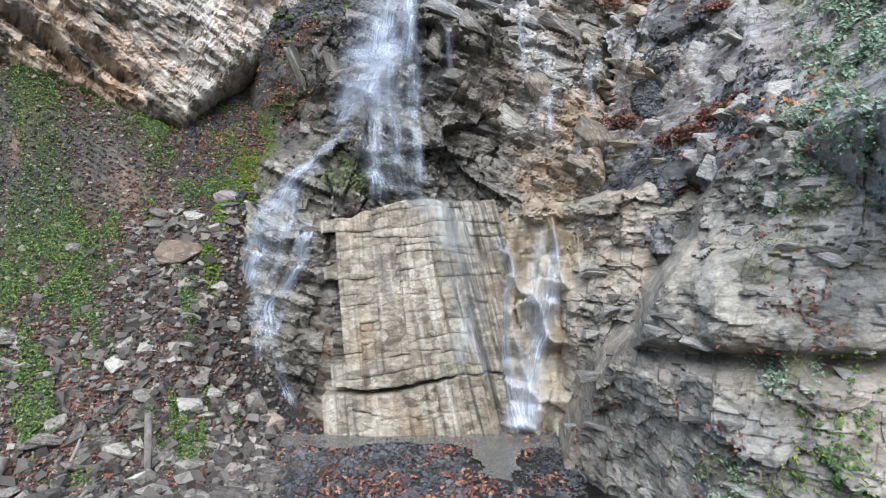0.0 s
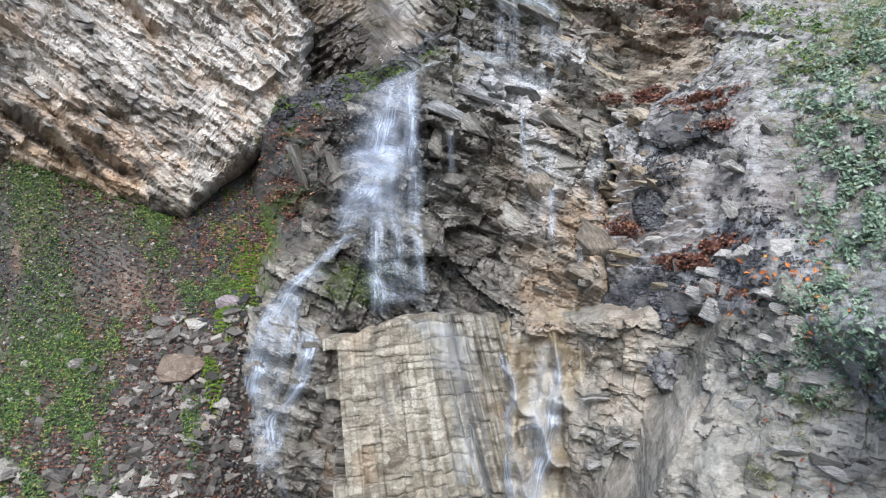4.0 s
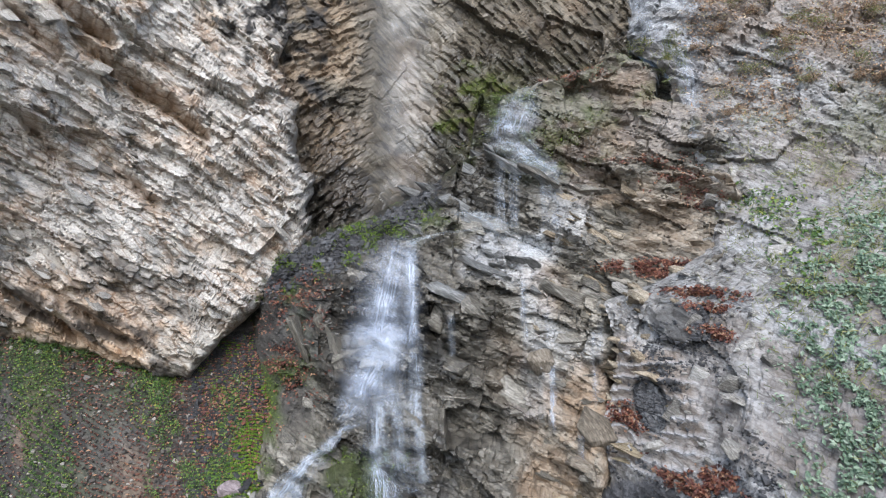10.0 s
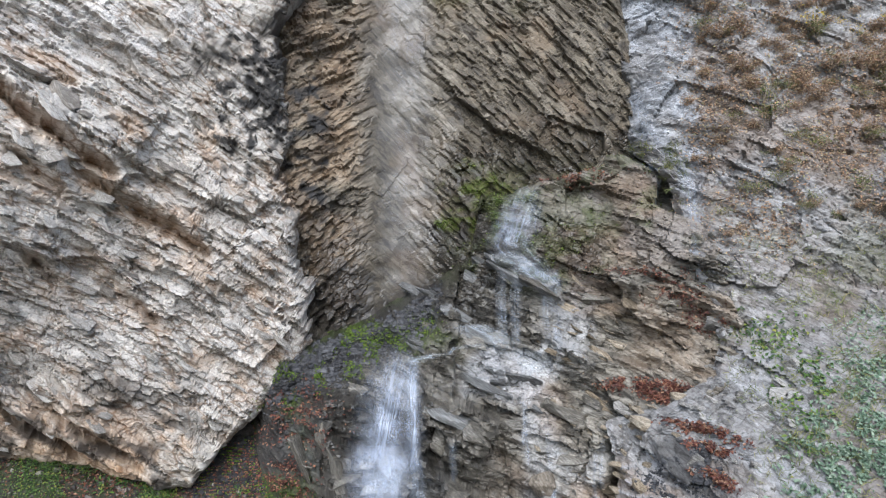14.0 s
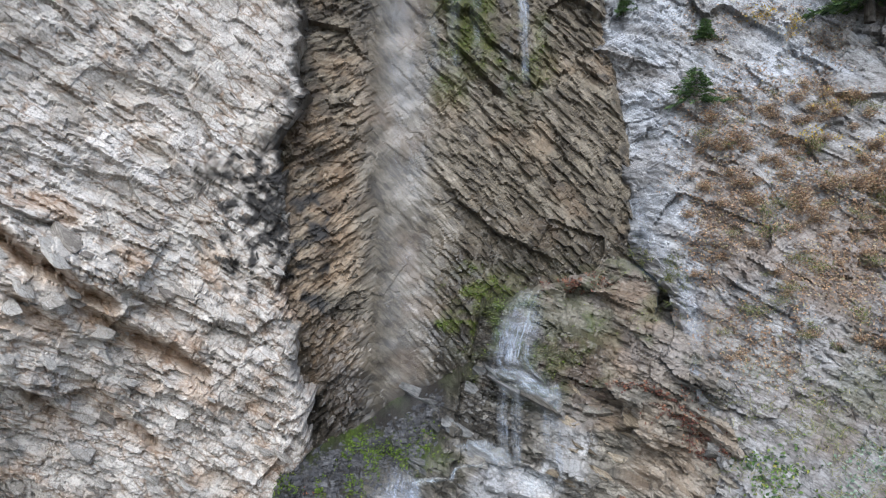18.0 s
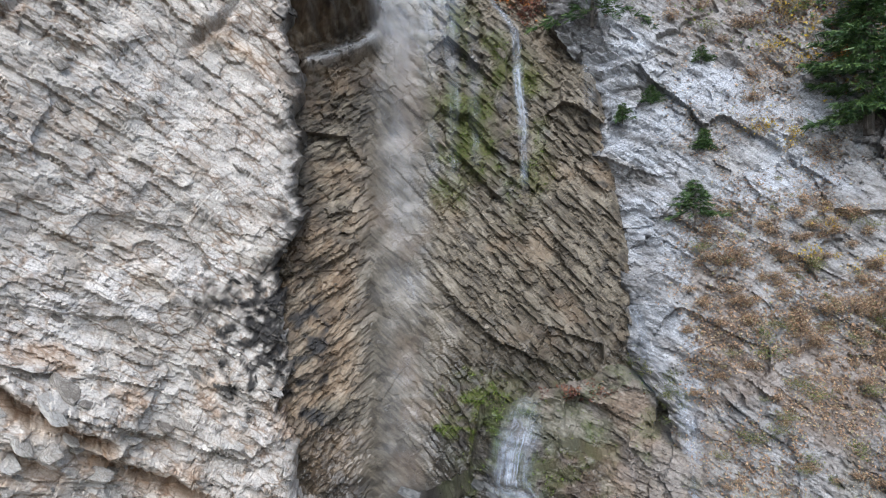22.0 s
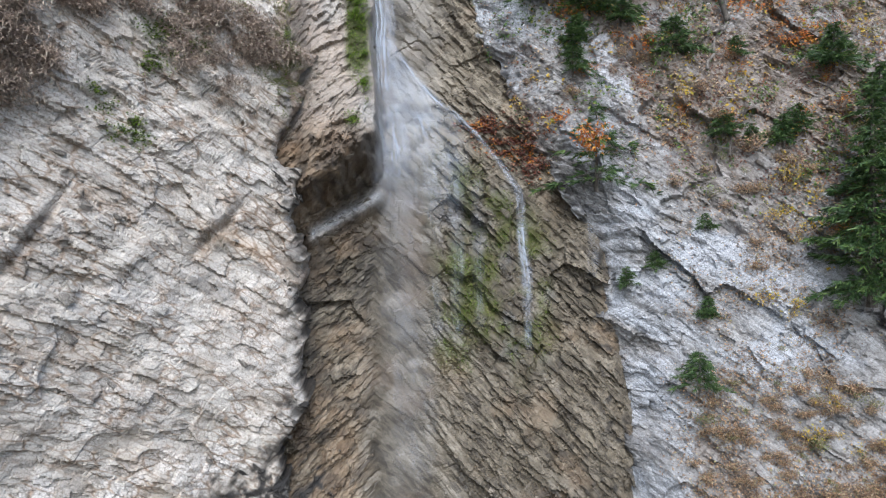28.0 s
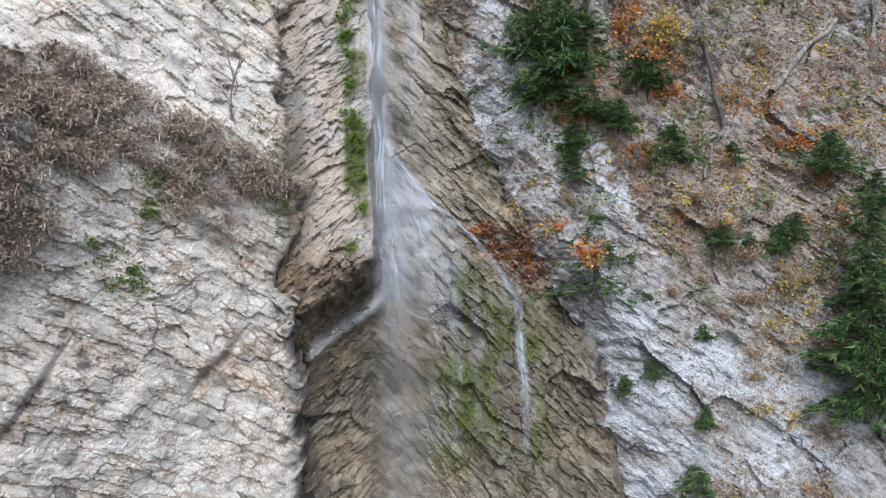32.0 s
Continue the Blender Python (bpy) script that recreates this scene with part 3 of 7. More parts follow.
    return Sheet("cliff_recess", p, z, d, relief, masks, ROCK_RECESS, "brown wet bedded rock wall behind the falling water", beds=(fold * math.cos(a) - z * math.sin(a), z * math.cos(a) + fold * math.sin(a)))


def slope_white(p, z):
    """Where the bare white marl lies open."""
    w = blob(p, z, 1250, 15.4, 190, 1.5, 31, 0.6, 2) + blob(p, z, 1150, 13.2, 66, 1.9, 135, 0.6, 3) + 0.9 * blob(p, z, 885, 21.9, 75, 1.8, 32, 0.6, 3) + 0.8 * blob(p, z, 1040, 19.2, 80, 0.9, 132, 0.7, 3)
    w = w + 0.9 * blob(p, z, 1080, 17.4, 130, 2.0, 133, 0.7, 3) + 0.8 * blob(p, z, 985, 20.4, 100, 1.0, 134, 0.8, 3) + 0.8 * blob(p, z, 1170, 12.4, 70, 1.6, 33, 0.6, 3)
    return np.clip(w + 0.6 * blob(p, z, 1450, 15.2, 120, 1.6, 34, 0.7, 3), 0, 1)


def build_right_slope():
    u, z = np.meshgrid(np.linspace(0, 1, 236), np.arange(2.6, 26, 0.032))
    rim = slope_edge(z) + 30 * fbm(z * 1.6, u * 0, 0, 90, 5) + 5 * fbm(z * 9, u * 0, 0, 98, 3)
    p = rim + u ** 1.05 * (1800 - rim)
    d = right_depth(p, z) - 0.12 + 0.9 * sst(3.7, 3.1, z) * sst(1180, 1260, p) + 7 * np.maximum(0, z - 25) + 0.12 * sst(14, 0, p - rim) + 0.45 * sst(100, 0, p - rim) * sst(10.4, 11.2, z)
    X = (p - MID) / FOCAL * d
    low = sst(9.5, 7.5, z)
    a, b = radians(33), radians(14)
    s, v = z * math.cos(a) + X * math.sin(a), X * math.cos(a) - z * math.sin(a)
    h1, t1 = bedrock(v, s, 141, 0.26, 0.8, 0.20, 0.2)
    g = X - 0.9 * d
    h2, t2 = bedrock(g * math.cos(b) - z * math.sin(b), z * math.cos(b) + g * math.sin(b), 151, 0.34, 0.7, 0.28, 0.25)
    bed = blob(p, z, 1135, 4.75, 130, 1.0, 152, 0.2, 2)
    gravel = np.clip(blob(p, z, 1208, 5.98, 44, 0.30, 153, 0.3, 3) + blob(p, z, 1157, 4.82, 32, 0.32, 154, 0.3, 3) + blob(p, z, 1165, 3.58, 85, 0.34, 155, 0.25, 3) + 0.5 * blob(p, z, 1350, 4.2, 35, 0.35, 156, 0.6, 3), 0, 1)
    relief = (h1 * (1 - low) + h2 * low * (1 - 0.45 * sst(1150, 1320, p))) * (1 - 0.85 * gravel) + 0.3 * gravel + 0.32 * fbm(X * 0.6, z * 0.6, 0, 91, 4) + 0.06 * fbm(X * 4, z * 4, 0, 92, 3)
    # thin level ledges with pale tan lips, skylight on them painted in, one over the other
    tier = (z - 0.0009 * (p - 1100) + 0.14 * fbm(p / 55, z * 0.9, 0, 158, 4)) / 0.19
    lip = tier - np.floor(tier)
    relief = relief * (1 - 0.7 * bed) + bed * (1 - gravel) * (0.15 + 0.16 * lip ** 1.5 + 0.06 * hash3(np.floor(tier), np.floor(p / 45 + 3 * hash3(np.floor(tier), tier * 0, tier * 0, 159)), tier * 0, 160))
    n1 = fbm(X * 0.9, z * 0.9, 0, 93, 5)
    streak = fbm(v * 0.8, s * 3.2, 0, 94, 5)
    white = slope_white(p, z)
    pale = np.clip(white * (0.48 + 1.3 * streak + 0.4 * n1) * (0.65 + 0.6 * sst(-0.3, 0.25, fbm(X * 2.2, z * 2.2, 0, 97, 5))), 0, 0.85) + 0.2 * sst(0.1, 0.5, streak) * sst(9, 6, z)
    pale = np.maximum(pale, 0.95 * blob(p, z, 880, 21.6, 66, 1.9, 136, 0.5, 3) * sst(-0.5, 0.1, streak + 0.4 * n1))
    pale = np.maximum(pale, 0.6 * blob(p, z, 1228, 9.9, 25, 1.2, 35, 0.5, 3))
    pale = np.maximum(pale, 0.15 * sst(7.5, 5.0, z) * sst(-0.35, 0.25, n1 + 0.3 * streak))
    soil = sst(-0.05, 0.3, n1 + 0.25 * fbm(X * 3, z * 3, 0, 95, 3)) * (1 - 0.8 * white) * sst(8.5, 11, z)
    soil = np.maximum(soil, 0.8 * sst(-0.3, 0.25, n1 + 0.3 * fbm(X * 2.5, z * 2.5, 0, 99, 4)) * sst(9.5, 8, z) * sst(1210, 1280, p))
    soil = np.maximum(soil, sst(16.5, 18.5, z + (p - 1150) * 0.004) * sst(-0.45, 0.0, n1) * (1 - 0.9 * white))
    stain_shade = 0.9 * sst(-0.25, 0.2, fbm(X * 7, z * 7, 0, 96, 4)) * sst(46, 4, p - rim + 30 * n1) * sst(10, 11.5, z) * sst(22, 19, z)
    rust_top = 0.32 * sst(16.5, 19, z) * soil
    masks = {"tone": t1 * (1 - low) + t2 * low, "pale": np.maximum(pale * (1 - gravel) * (1 - bed), 0.55 * bed * (1 - gravel) * sst(0.72, 0.85, lip)), "rust": np.maximum(rust_top + (0.12 + 0.25 * sst(17, 15.5, z) + 0.15 * sst(12.5, 11, z)) * soil, 0.75 * bed * (0.7 + 0.5 * n1) * (1 - 0.6 * sst(0.72, 0.85, lip))) * (1 - gravel), "stain_shade": np.maximum(np.maximum(stain_shade, (0.14 + 0.1 * sst(17, 15.5, z) + 0.2 * sst(9.5, 8, z)) * soil), 0.7 * gravel), "wet": 0.2 + 0.35 * blob(p, z, 1228, 9.9, 30, 1.4, 36), "moss": 0.35 * sst(0.2, 0.5, n1) * sst(11, 8, z)}
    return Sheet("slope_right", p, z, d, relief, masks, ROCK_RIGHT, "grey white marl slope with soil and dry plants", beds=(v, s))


def build_lower_tier():
    p, z = np.meshgrid(np.arange(395, 1345, 2.8), np.arange(-0.4, 11.6, 0.027))
    top = tier_top(p) + 0.12 * fbm(p / 30, z * 0, 0, 100, 3)
    d = right_depth(p, z) + 2.5 * sst(500, 400, p) * sst(3.5, 4.2, z) + 1.2 * sst(470, 400, p) - 0.25 * sst(8.0, 9.0, z) * sst(840, 900, p) * sst(1200, 1100, p)
    d = d - 0.5 * sst(1000, 1150, p) * sst(5.5, 3.5, z) + 1.6 * sst(-15, 60, p - slope_edge(z) - 55 * sst(6.2, 7.0, z))
    d = d + 0.55 * sst(9.2, 10.4, z) * sst(850, 930, p) + 1.6 * sst(-0.05, 0.45, z - top)
    X = (p - MID) / FOCAL * d
    # rock steps: the depth goes back in treads
    a = radians(22)
    s, v = z * math.cos(a) + X * math.sin(a), X * math.cos(a) - z * math.sin(a)
    h1, t1 = bedrock(v, s, 161, 0.34, 0.8, 0.42, 0.3)
    big, t2 = strata(v, s, 165, 0.7, 1.3, 0.42, 0.5, 0.0)
    h1, t1 = h1 + big, 0.6 * t1 + 0.4 * t2
    d = d + 0.2
    d = d + 0.75 * sst(585, 620, p) * sst(1060, 1020, p) * sst(3.15, 2.85, z)
    relief = h1 + 0.30 * fbm(X * 0.8, z * 0.8, 0, 101, 4) + 0.05 * fbm(X * 5, z * 5, 0, 102, 3)
    smooth = blob(p, z, 640, 7.0, 110, 0.55, 40, 0.5, 2)
    relief = relief * (1 - 0.45 * smooth) + 0.45 * np.exp(-((p - 790) / 130) ** 2 - ((z - 6.4) / 0.7) ** 2) - 0.35 * blob(p, z, 770, 5.95, 30, 0.3, 39, 0.3, 2)
    n1 = fbm(X * 1.3, z * 1.3, 0, 103, 5)
    moss = 0.8 * blob(p, z, 455, 4.6, 70, 0.8, 41, 0.7, 3) + 0.55 * blob(p, z, 600, 3.7, 120, 0.35, 42, 0.8, 4) + 0.5 * blob(p, z, 770, 7.4, 90, 0.3, 43, 0.7, 4) + 0.6 * blob(p, z, 850, 9.6, 45, 0.5, 143, 0.8, 4) + 0.3 * blob(p, z, 1000, 9.9, 90, 0.5, 144, 0.9, 4) + 0.4 * blob(p, z, 660, 7.4, 90, 0.25, 145, 0.8, 4)
    rust = 0.8 * blob(p, z, 1120, 4.6, 120, 1.0, 44, 0.6, 3) + 0.6 * blob(p, z, 980, 3.2, 60, 0.9, 45, 0.6, 3) + 0.5 * sst(0.0, 0.4, fbm(X * 1.1, z * 1.1, 4, 146, 4)) * sst(820, 950, p) + 0.55 * blob(p, z, 1040, 9.0, 90, 0.6, 46, 0.6, 3)
    pale = 0.55 * blob(p, z, 900, 6.9, 120, 0.5, 47, 0.6, 3) + 0.5 * blob(p, z, 930, 8.0, 70, 0.3, 48, 0.6, 3) + 0.35 * sst(0.1, 0.5, n1)
    strip = sst(-0.75, -0.35, z - tier_top(p) + 0.1 * n1) * sst(830, 760, p)
    soil = np.maximum(strip, sst(585, 520, p + 25 * n1) * sst(3.9, 4.4, z))
    relief = relief * (1 - 0.45 * soil) - 0.35 * soil + soil * 0.10 * fbm(X * 6, z * 6, 0, 148, 4)
    moss = moss + 0.6 * soil * sst(-0.2, 0.3, fbm(X * 2.2, z * 2.2, 0, 147, 4))
    high = sst(8.0, 8.6, z) * sst(800, 850, p)
    moss = moss + 0.4 * high * sst(-0.1, 0.3, fbm(X * 2.4, z * 2.4, 0, 149, 4))
    rust = rust + (0.25 + 0.3 * sst(940, 1000, p)) * high * sst(-0.3, 0.3, n1)
    pale = pale * (1 - 0.5 * high) + 0.04 * high + 0.25 * sst(860, 960, p) * sst(-0.2, 0.3, n1) * sst(5.0, 5.6, z)
    soil = np.maximum(soil, 0.2 * high * sst(1000, 940, p) * sst(-0.1, 0.3, fbm(X * 3, z * 3, 2, 150, 4)))
    # wet rock and soil; in the gully it also carries shade
    wet = 0.42 * high + 0.7 * soil * sst(5.5, 6.3, z) * sst(830, 760, p) + (1 - 0.85 * soil) * np.clip(0.6 * sst(420, 560, p) * sst(1000, 860, p) + 0.35 * sst(560, 610, p) * sst(820, 760, p) * sst(7.4, 7.0, z) + 0.25 * n1 + 0.5 * blob(p, z, 900, 8.6, 200, 1.2, 139, 0.5, 2), 0, 0.95)
    # dark gully soil, with the shade under the overhang painted in
    masks = {"tone": t1, "moss": np.clip(moss, 0, 0.95) * sst(-0.4, 0.1, n1), "rust": 0.75 * np.clip(rust, 0, 1), "pale": pale * sst(-0.3, 0.3, n1), "wet": wet, "stain_shade": np.maximum(0.55 * blob(p, z, 580, 5.9, 110, 1.3, 49, 0.6, 3), 0.85 * soil)}
    return Sheet("rock_steps", p, z, d, relief, masks, ROCK_LOW, "dark wet rock steps under the lower cascade", beds=(v, s))


def build_crag():
    p, z = np.meshgrid(np.arange(985, 1800, 2.8), np.arange(-0.5, 4.3, 0.02))
    wob = 18 * fbm(z * 2.2, p / 60, 0, 119, 3)
    lip = np.interp(z, [-0.5, 0.3, 0.9, 1.35, 1.6, 1.78, 2.1, 2.6, 3.0, 4.3], [985, 1000, 1040, 1050, 1085, 1118, 1145, 1205, 1240, 1330]) + wob
    block = sst(-4, 26, p - lip)
    front = np.interp(p, [985, 1045, 1110, 1200, 1290, 1400, 1800], [7.2, 6.9, 6.2, 5.45, 4.85, 4.65, 4.5])
    back = np.interp(p, [985, 1050, 1179, 1419, 1560, 1800], [8.5, 8.0, 6.9, 5.2, 4.75, 4.6])
    shelf = sst(2.40, 2.95, z + 0.1 * fbm(p / 80, z, 0, 111, 3) - 0.0006 * (p - 1300))
    wall = np.interp(p, [985, 1040, 1120, 1300], [8.45, 8.0, 7.5, 6.9]) + 0.10 * z
    d = 1.2 * sst(1010, 985, p) + (front * (1 - shelf) + back * shelf) * block + wall * (1 - block) + 0.45 * sst(2.9, 4.2, z)
    crest = np.interp(p, [985, 1060, 1100, 1250, 1400, 1800], [3.2, 3.4, 3.5, 3.45, 3.9, 4.3]) + 0.2 * fbm(p / 40, z * 0, 0, 116, 3)
    d = d + 2.6 * sst(-0.1, 0.4, z - crest)
    low = sst(1.35, 0.9, z - (p - 1250) * 0.0007)
    d = d - 0.15 * low * block
    X = (p - MID) / FOCAL * d
    a = radians(7)
    g = X - 1.0 * d
    s, v = z * math.cos(a) + g * math.sin(a) * 0.5, g * math.cos(a) - z * math.sin(a)
    h1, t1 = bedrock(v, s, 171, 0.50, 0.95, 0.26, -0.35)
    thin, _ = strata(v, s, 176, 0.09, 0.6, 0.028, -0.5, 0.3)
    face = 1 - 0.65 * sst(1130, 1180, p) * sst(1.7, 1.85, z) * sst(2.65, 2.45, z)
    relief = thin * face + h1 * face * np.clip(d / 7.0, 0.6, 1.1) + 0.36 * fbm(g * 0.8, z * 1.1, 0, 112, 4) + 0.05 * fbm(g * 3, z * 9, 0, 117, 4) + 0.03 * fbm(X * 7, z * 7, 0, 113, 3)
    # the gap under the big overhanging block, its shade also painted into the colour
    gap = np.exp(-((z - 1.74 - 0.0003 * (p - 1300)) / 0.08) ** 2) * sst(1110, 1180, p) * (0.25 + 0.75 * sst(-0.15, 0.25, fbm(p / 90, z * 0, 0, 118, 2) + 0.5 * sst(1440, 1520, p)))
    relief = relief - 0.36 * gap + 0.14 * np.exp(-((z - 2.1) / 0.3) ** 2) * sst(1110, 1180, p)
    n1 = fbm(X * 1.6, z * 1.6, d, 114, 5)
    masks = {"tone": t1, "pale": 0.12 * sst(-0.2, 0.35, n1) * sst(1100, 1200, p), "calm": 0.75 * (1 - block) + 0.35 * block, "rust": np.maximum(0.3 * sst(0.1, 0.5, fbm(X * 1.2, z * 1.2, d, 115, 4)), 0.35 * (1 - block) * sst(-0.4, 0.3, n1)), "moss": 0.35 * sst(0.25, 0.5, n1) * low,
             "wet": 0.2 * sst(1130, 1040, p) + 0.3 * low, "stain_shade": 0.5 * gap}
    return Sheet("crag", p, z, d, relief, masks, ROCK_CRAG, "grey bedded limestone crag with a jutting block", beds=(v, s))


CLIFF = build_left_cliff()
RECESS = build_recess()
SLOPE = build_right_slope()
STEPS = build_lower_tier()
CRAG = build_crag()


# ---------------------------------------------------------------- things: helpers
def part(name, verts, faces, material, parent=None, label="", smooth=False, attrs=None):
    return mesh_object(name, verts, faces, material, parent, label, smooth, attrs)


def hull_mesh(name, seed, material, flat=0.5, count=14, square=0.6):
    """An angular broken stone: the hull of scattered points, about one metre across."""
    rng = np.random.RandomState(seed)
    bm = bmesh.new()
    for _ in range(count):
        v = rng.uniform(-1, 1, 3)
        v = v / max(np.abs(v).max() * square + np.linalg.norm(v) * (1 - square), 1e-6)
        bm.verts.new((0.5 * v[0] * rng.uniform(0.85, 1.1), 0.5 * v[1] * rng.uniform(0.8, 1.0), 0.5 * flat * v[2]))
    bmesh.ops.convex_hull(bm, input=bm.verts)
    loose = [v for v in bm.verts if not v.link_faces]
    bmesh.ops.delete(bm, geom=loose, context="VERTS")
    bmesh.ops.bevel(bm, geom=[e for e in bm.edges], offset=0.025, segments=1, affect="EDGES", clamp_overlap=True)
    me = bpy.data.meshes.new(name)
    bm.to_mesh(me)
    bm.free()
    me.materials.append(material)
    return me


def set_object(name, me, place_at, turn, scale, parent=None):
    ob = new(name, me)
    ob.matrix_world = Matrix.Translation(place_at) @ turn @ Matrix.Diagonal((*scale, 1))
    if parent is not None:
        ob.parent = parent
    return ob


def cloud_mesh(name, centres, ways, sizes, material, ob_label, category, shape="leaf", seed=0, curl=0.3):
    """Very many small flat leaves or chips in one mesh: each lies across its way, with its own spin."""
    rng = np.random.RandomState(seed)
    c, n = np.asarray(centres, float), np.asarray(ways, float)
    n = n / np.maximum(np.linalg.norm(n, axis=1, keepdims=True), 1e-9)
    ref = rng.normal(size=c.shape)
    t = np.cross(n, ref)
    t /= np.maximum(np.linalg.norm(t, axis=1, keepdims=True), 1e-9)
    b = np.cross(n, t)
    s = np.asarray(sizes, float)[:, None]
    if shape == "leaf":
        outline = [(0, -1.0, 0), (0.55, -0.1, curl), (0, 1.0, 0.15), (-0.55, -0.1, curl)]
    elif shape == "blade":
        outline = [(-0.07, 0, 0), (0.07, 0, 0), (0.03, 1.6, 0.2), (-0.03, 1.6, 0.2)]
    verts = np.stack([c + s * (x * t + y * b + z * n) for x, y, z in outline], 1).reshape(-1, 3)
    k = np.arange(len(c)) * 4
    ob = mesh_object(name, verts, np.stack([k, k + 1, k + 2, k + 3], -1), material)
    return tagged(ob, ob_label, category, kind="stuff")


def chip_cloud(name, centres, sizes, material, label, category, seed=0, flat=0.55):
    """Small broken stones, each a skewed eight-cornered lump, joined in one mesh."""
    rng = np.random.RandomState(seed)
    c = np.asarray(centres, float)
    n = len(c)
    corner = np.array([(-1, -1, -1), (1, -1, -1), (1, 1, -1), (-1, 1, -1), (-1, -1, 1), (1, -1, 1), (1, 1, 1), (-1, 1, 1)], float)
    shape = corner[None] * rng.uniform(0.45, 1.0, (n, 8, 3)) * np.array([1, 0.8, flat]) * 0.5
    q = rng.normal(size=(n, 4)) * np.array([1.0, 0.35, 0.35, 1.0])
    q /= np.linalg.norm(q, axis=1, keepdims=True)
    w, x, y, z = q.T
    R = np.stack([1 - 2 * (y * y + z * z), 2 * (x * y - w * z), 2 * (x * z + w * y), 2 * (x * y + w * z), 1 - 2 * (x * x + z * z), 2 * (y * z - w * x),
                  2 * (x * z - w * y), 2 * (y * z + w * x), 1 - 2 * (x * x + y * y)], -1).reshape(n, 3, 3)
    v = np.einsum("nij,nkj->nki", R, shape) * np.asarray(sizes)[:, None, None] + c[:, None]
    f = np.array([(0, 3, 2, 1), (4, 5, 6, 7), (0, 1, 5, 4), (1, 2, 6, 5), (2, 3, 7, 6), (3, 0, 4, 7)])
    faces = (f[None] + 8 * np.arange(n)[:, None, None]).reshape(-1, 4)
    ob = mesh_object(name, v.reshape(-1, 3), faces, material)
    return tagged(ob, label, category, kind="stuff")


def leaf_material(name, stops, rough=0.6, through_light=0.25, per="island"):
    m, n, l, bsdf = node_material(name)
    r = ramp_node(n, stops)
    if per == "island":
        g = n.new("ShaderNodeNewGeometry")
        l.new(g.outputs["Random Per Island"], r.inputs[0])
    else:
        g = n.new("ShaderNodeObjectInfo")
        l.new(g.outputs["Random"], r.inputs[0])
    sp = noise_node(n, l, 60.0, 3)
    shade = ramp_node(n, [(0.3, (0.6, 0.6, 0.6)), (0.6, (1, 1, 1))])
    l.new(sp, shade.inputs[0])
    l.new(mix_color(n, l, 0.7, r.outputs[0], shade.outputs[0], "MULTIPLY"), bsdf.inputs["Base Color"])
    bsdf.inputs["Roughness"].default_value = rough
    bsdf.inputs["Subsurface Weight"].default_value = 0.0
    tr = n.new("ShaderNodeBsdfTranslucent")
    l.new(r.outputs[0], tr.inputs[0])
    mx = n.new("ShaderNodeMixShader")
    mx.inputs[0].default_value = through_light
    out = n["Material Output"] if "Material Output" in n else n.new("ShaderNodeOutputMaterial")
    l.new(bsdf.outputs[0], mx.inputs[1])
    l.new(tr.outputs[0], mx.inputs[2])
    l.new(mx.outputs[0], out.inputs[0])
    return m


RED_LEAF = leaf_material("fallen_beech_leaf", [(0.0, (0.055, 0.022, 0.018)), (0.45, (0.145, 0.05, 0.036)), (0.75, (0.24, 0.09, 0.052)), (1.0, (0.38, 0.235, 0.14))])
GREEN_LEAF = leaf_material("green_herb_leaf", [(0.0, (0.026, 0.054, 0.014)), (0.45, (0.06, 0.125, 0.026)), (0.8, (0.15, 0.245, 0.045)), (1.0, (0.30, 0.28, 0.06))])
IVY_LEAF = leaf_material("pale_broad_leaf", [(0.0, (0.09, 0.15, 0.09)), (0.5, (0.20, 0.285, 0.19)), (1.0, (0.36, 0.43, 0.33))])
GRASS = leaf_material("grass_blade", [(0.0, (0.08, 0.11, 0.03)), (0.5, (0.17, 0.20, 0.06)), (1.0, (0.34, 0.30, 0.13))])
DRY_LEAF = leaf_material("dry_shrub_leaf", [(0.0, (0.12, 0.085, 0.065)), (0.4, (0.29, 0.19, 0.125)), (0.7, (0.47, 0.29, 0.16)), (0.88, (0.52, 0.42, 0.28)), (1.0, (0.28, 0.27, 0.12))])
YELLOW_LEAF = leaf_material("yellow_leaf", [(0.0, (0.40, 0.26, 0.03)), (0.6, (0.60, 0.42, 0.05)), (1.0, (0.30, 0.30, 0.06))])
ORANGE_LEAF = leaf_material("orange_beech_leaf", [(0.0, (0.32, 0.09, 0.025)), (0.6, (0.55, 0.19, 0.04)), (1.0, (0.66, 0.36, 0.06))])
BROWN_TWIG = leaf_material("dry_brush_twig", [(0.0, (0.17, 0.125, 0.10)), (0.5, (0.36, 0.275, 0.22)), (1.0, (0.56, 0.48, 0.39))], 0.8, 0.05)
NEEDLE = leaf_material("spruce_needle", [(0.0, (0.02, 0.048, 0.016)), (0.6, (0.055, 0.115, 0.03)), (1.0, (0.14, 0.21, 0.05))], 0.55, 0.12)
MOSS_TUFT = leaf_material("moss_tuft", [(0.0, (0.05, 0.085, 0.008)), (0.6, (0.10, 0.165, 0.012)), (1.0, (0.18, 0.23, 0.03))], 0.8, 0.2)
BEARD_MOSS = leaf_material("bright_moss", [(0.0, (0.06, 0.115, 0.008)), (0.6, (0.13, 0.215, 0.014)), (1.0, (0.22, 0.29, 0.03))], 0.8, 0.25)
STONE = rock_material("scree_stone", (0.07, 0.062, 0.054), (0.18, 0.162, 0.14), (0.31, 0.285, 0.25), 0, attrs=False)
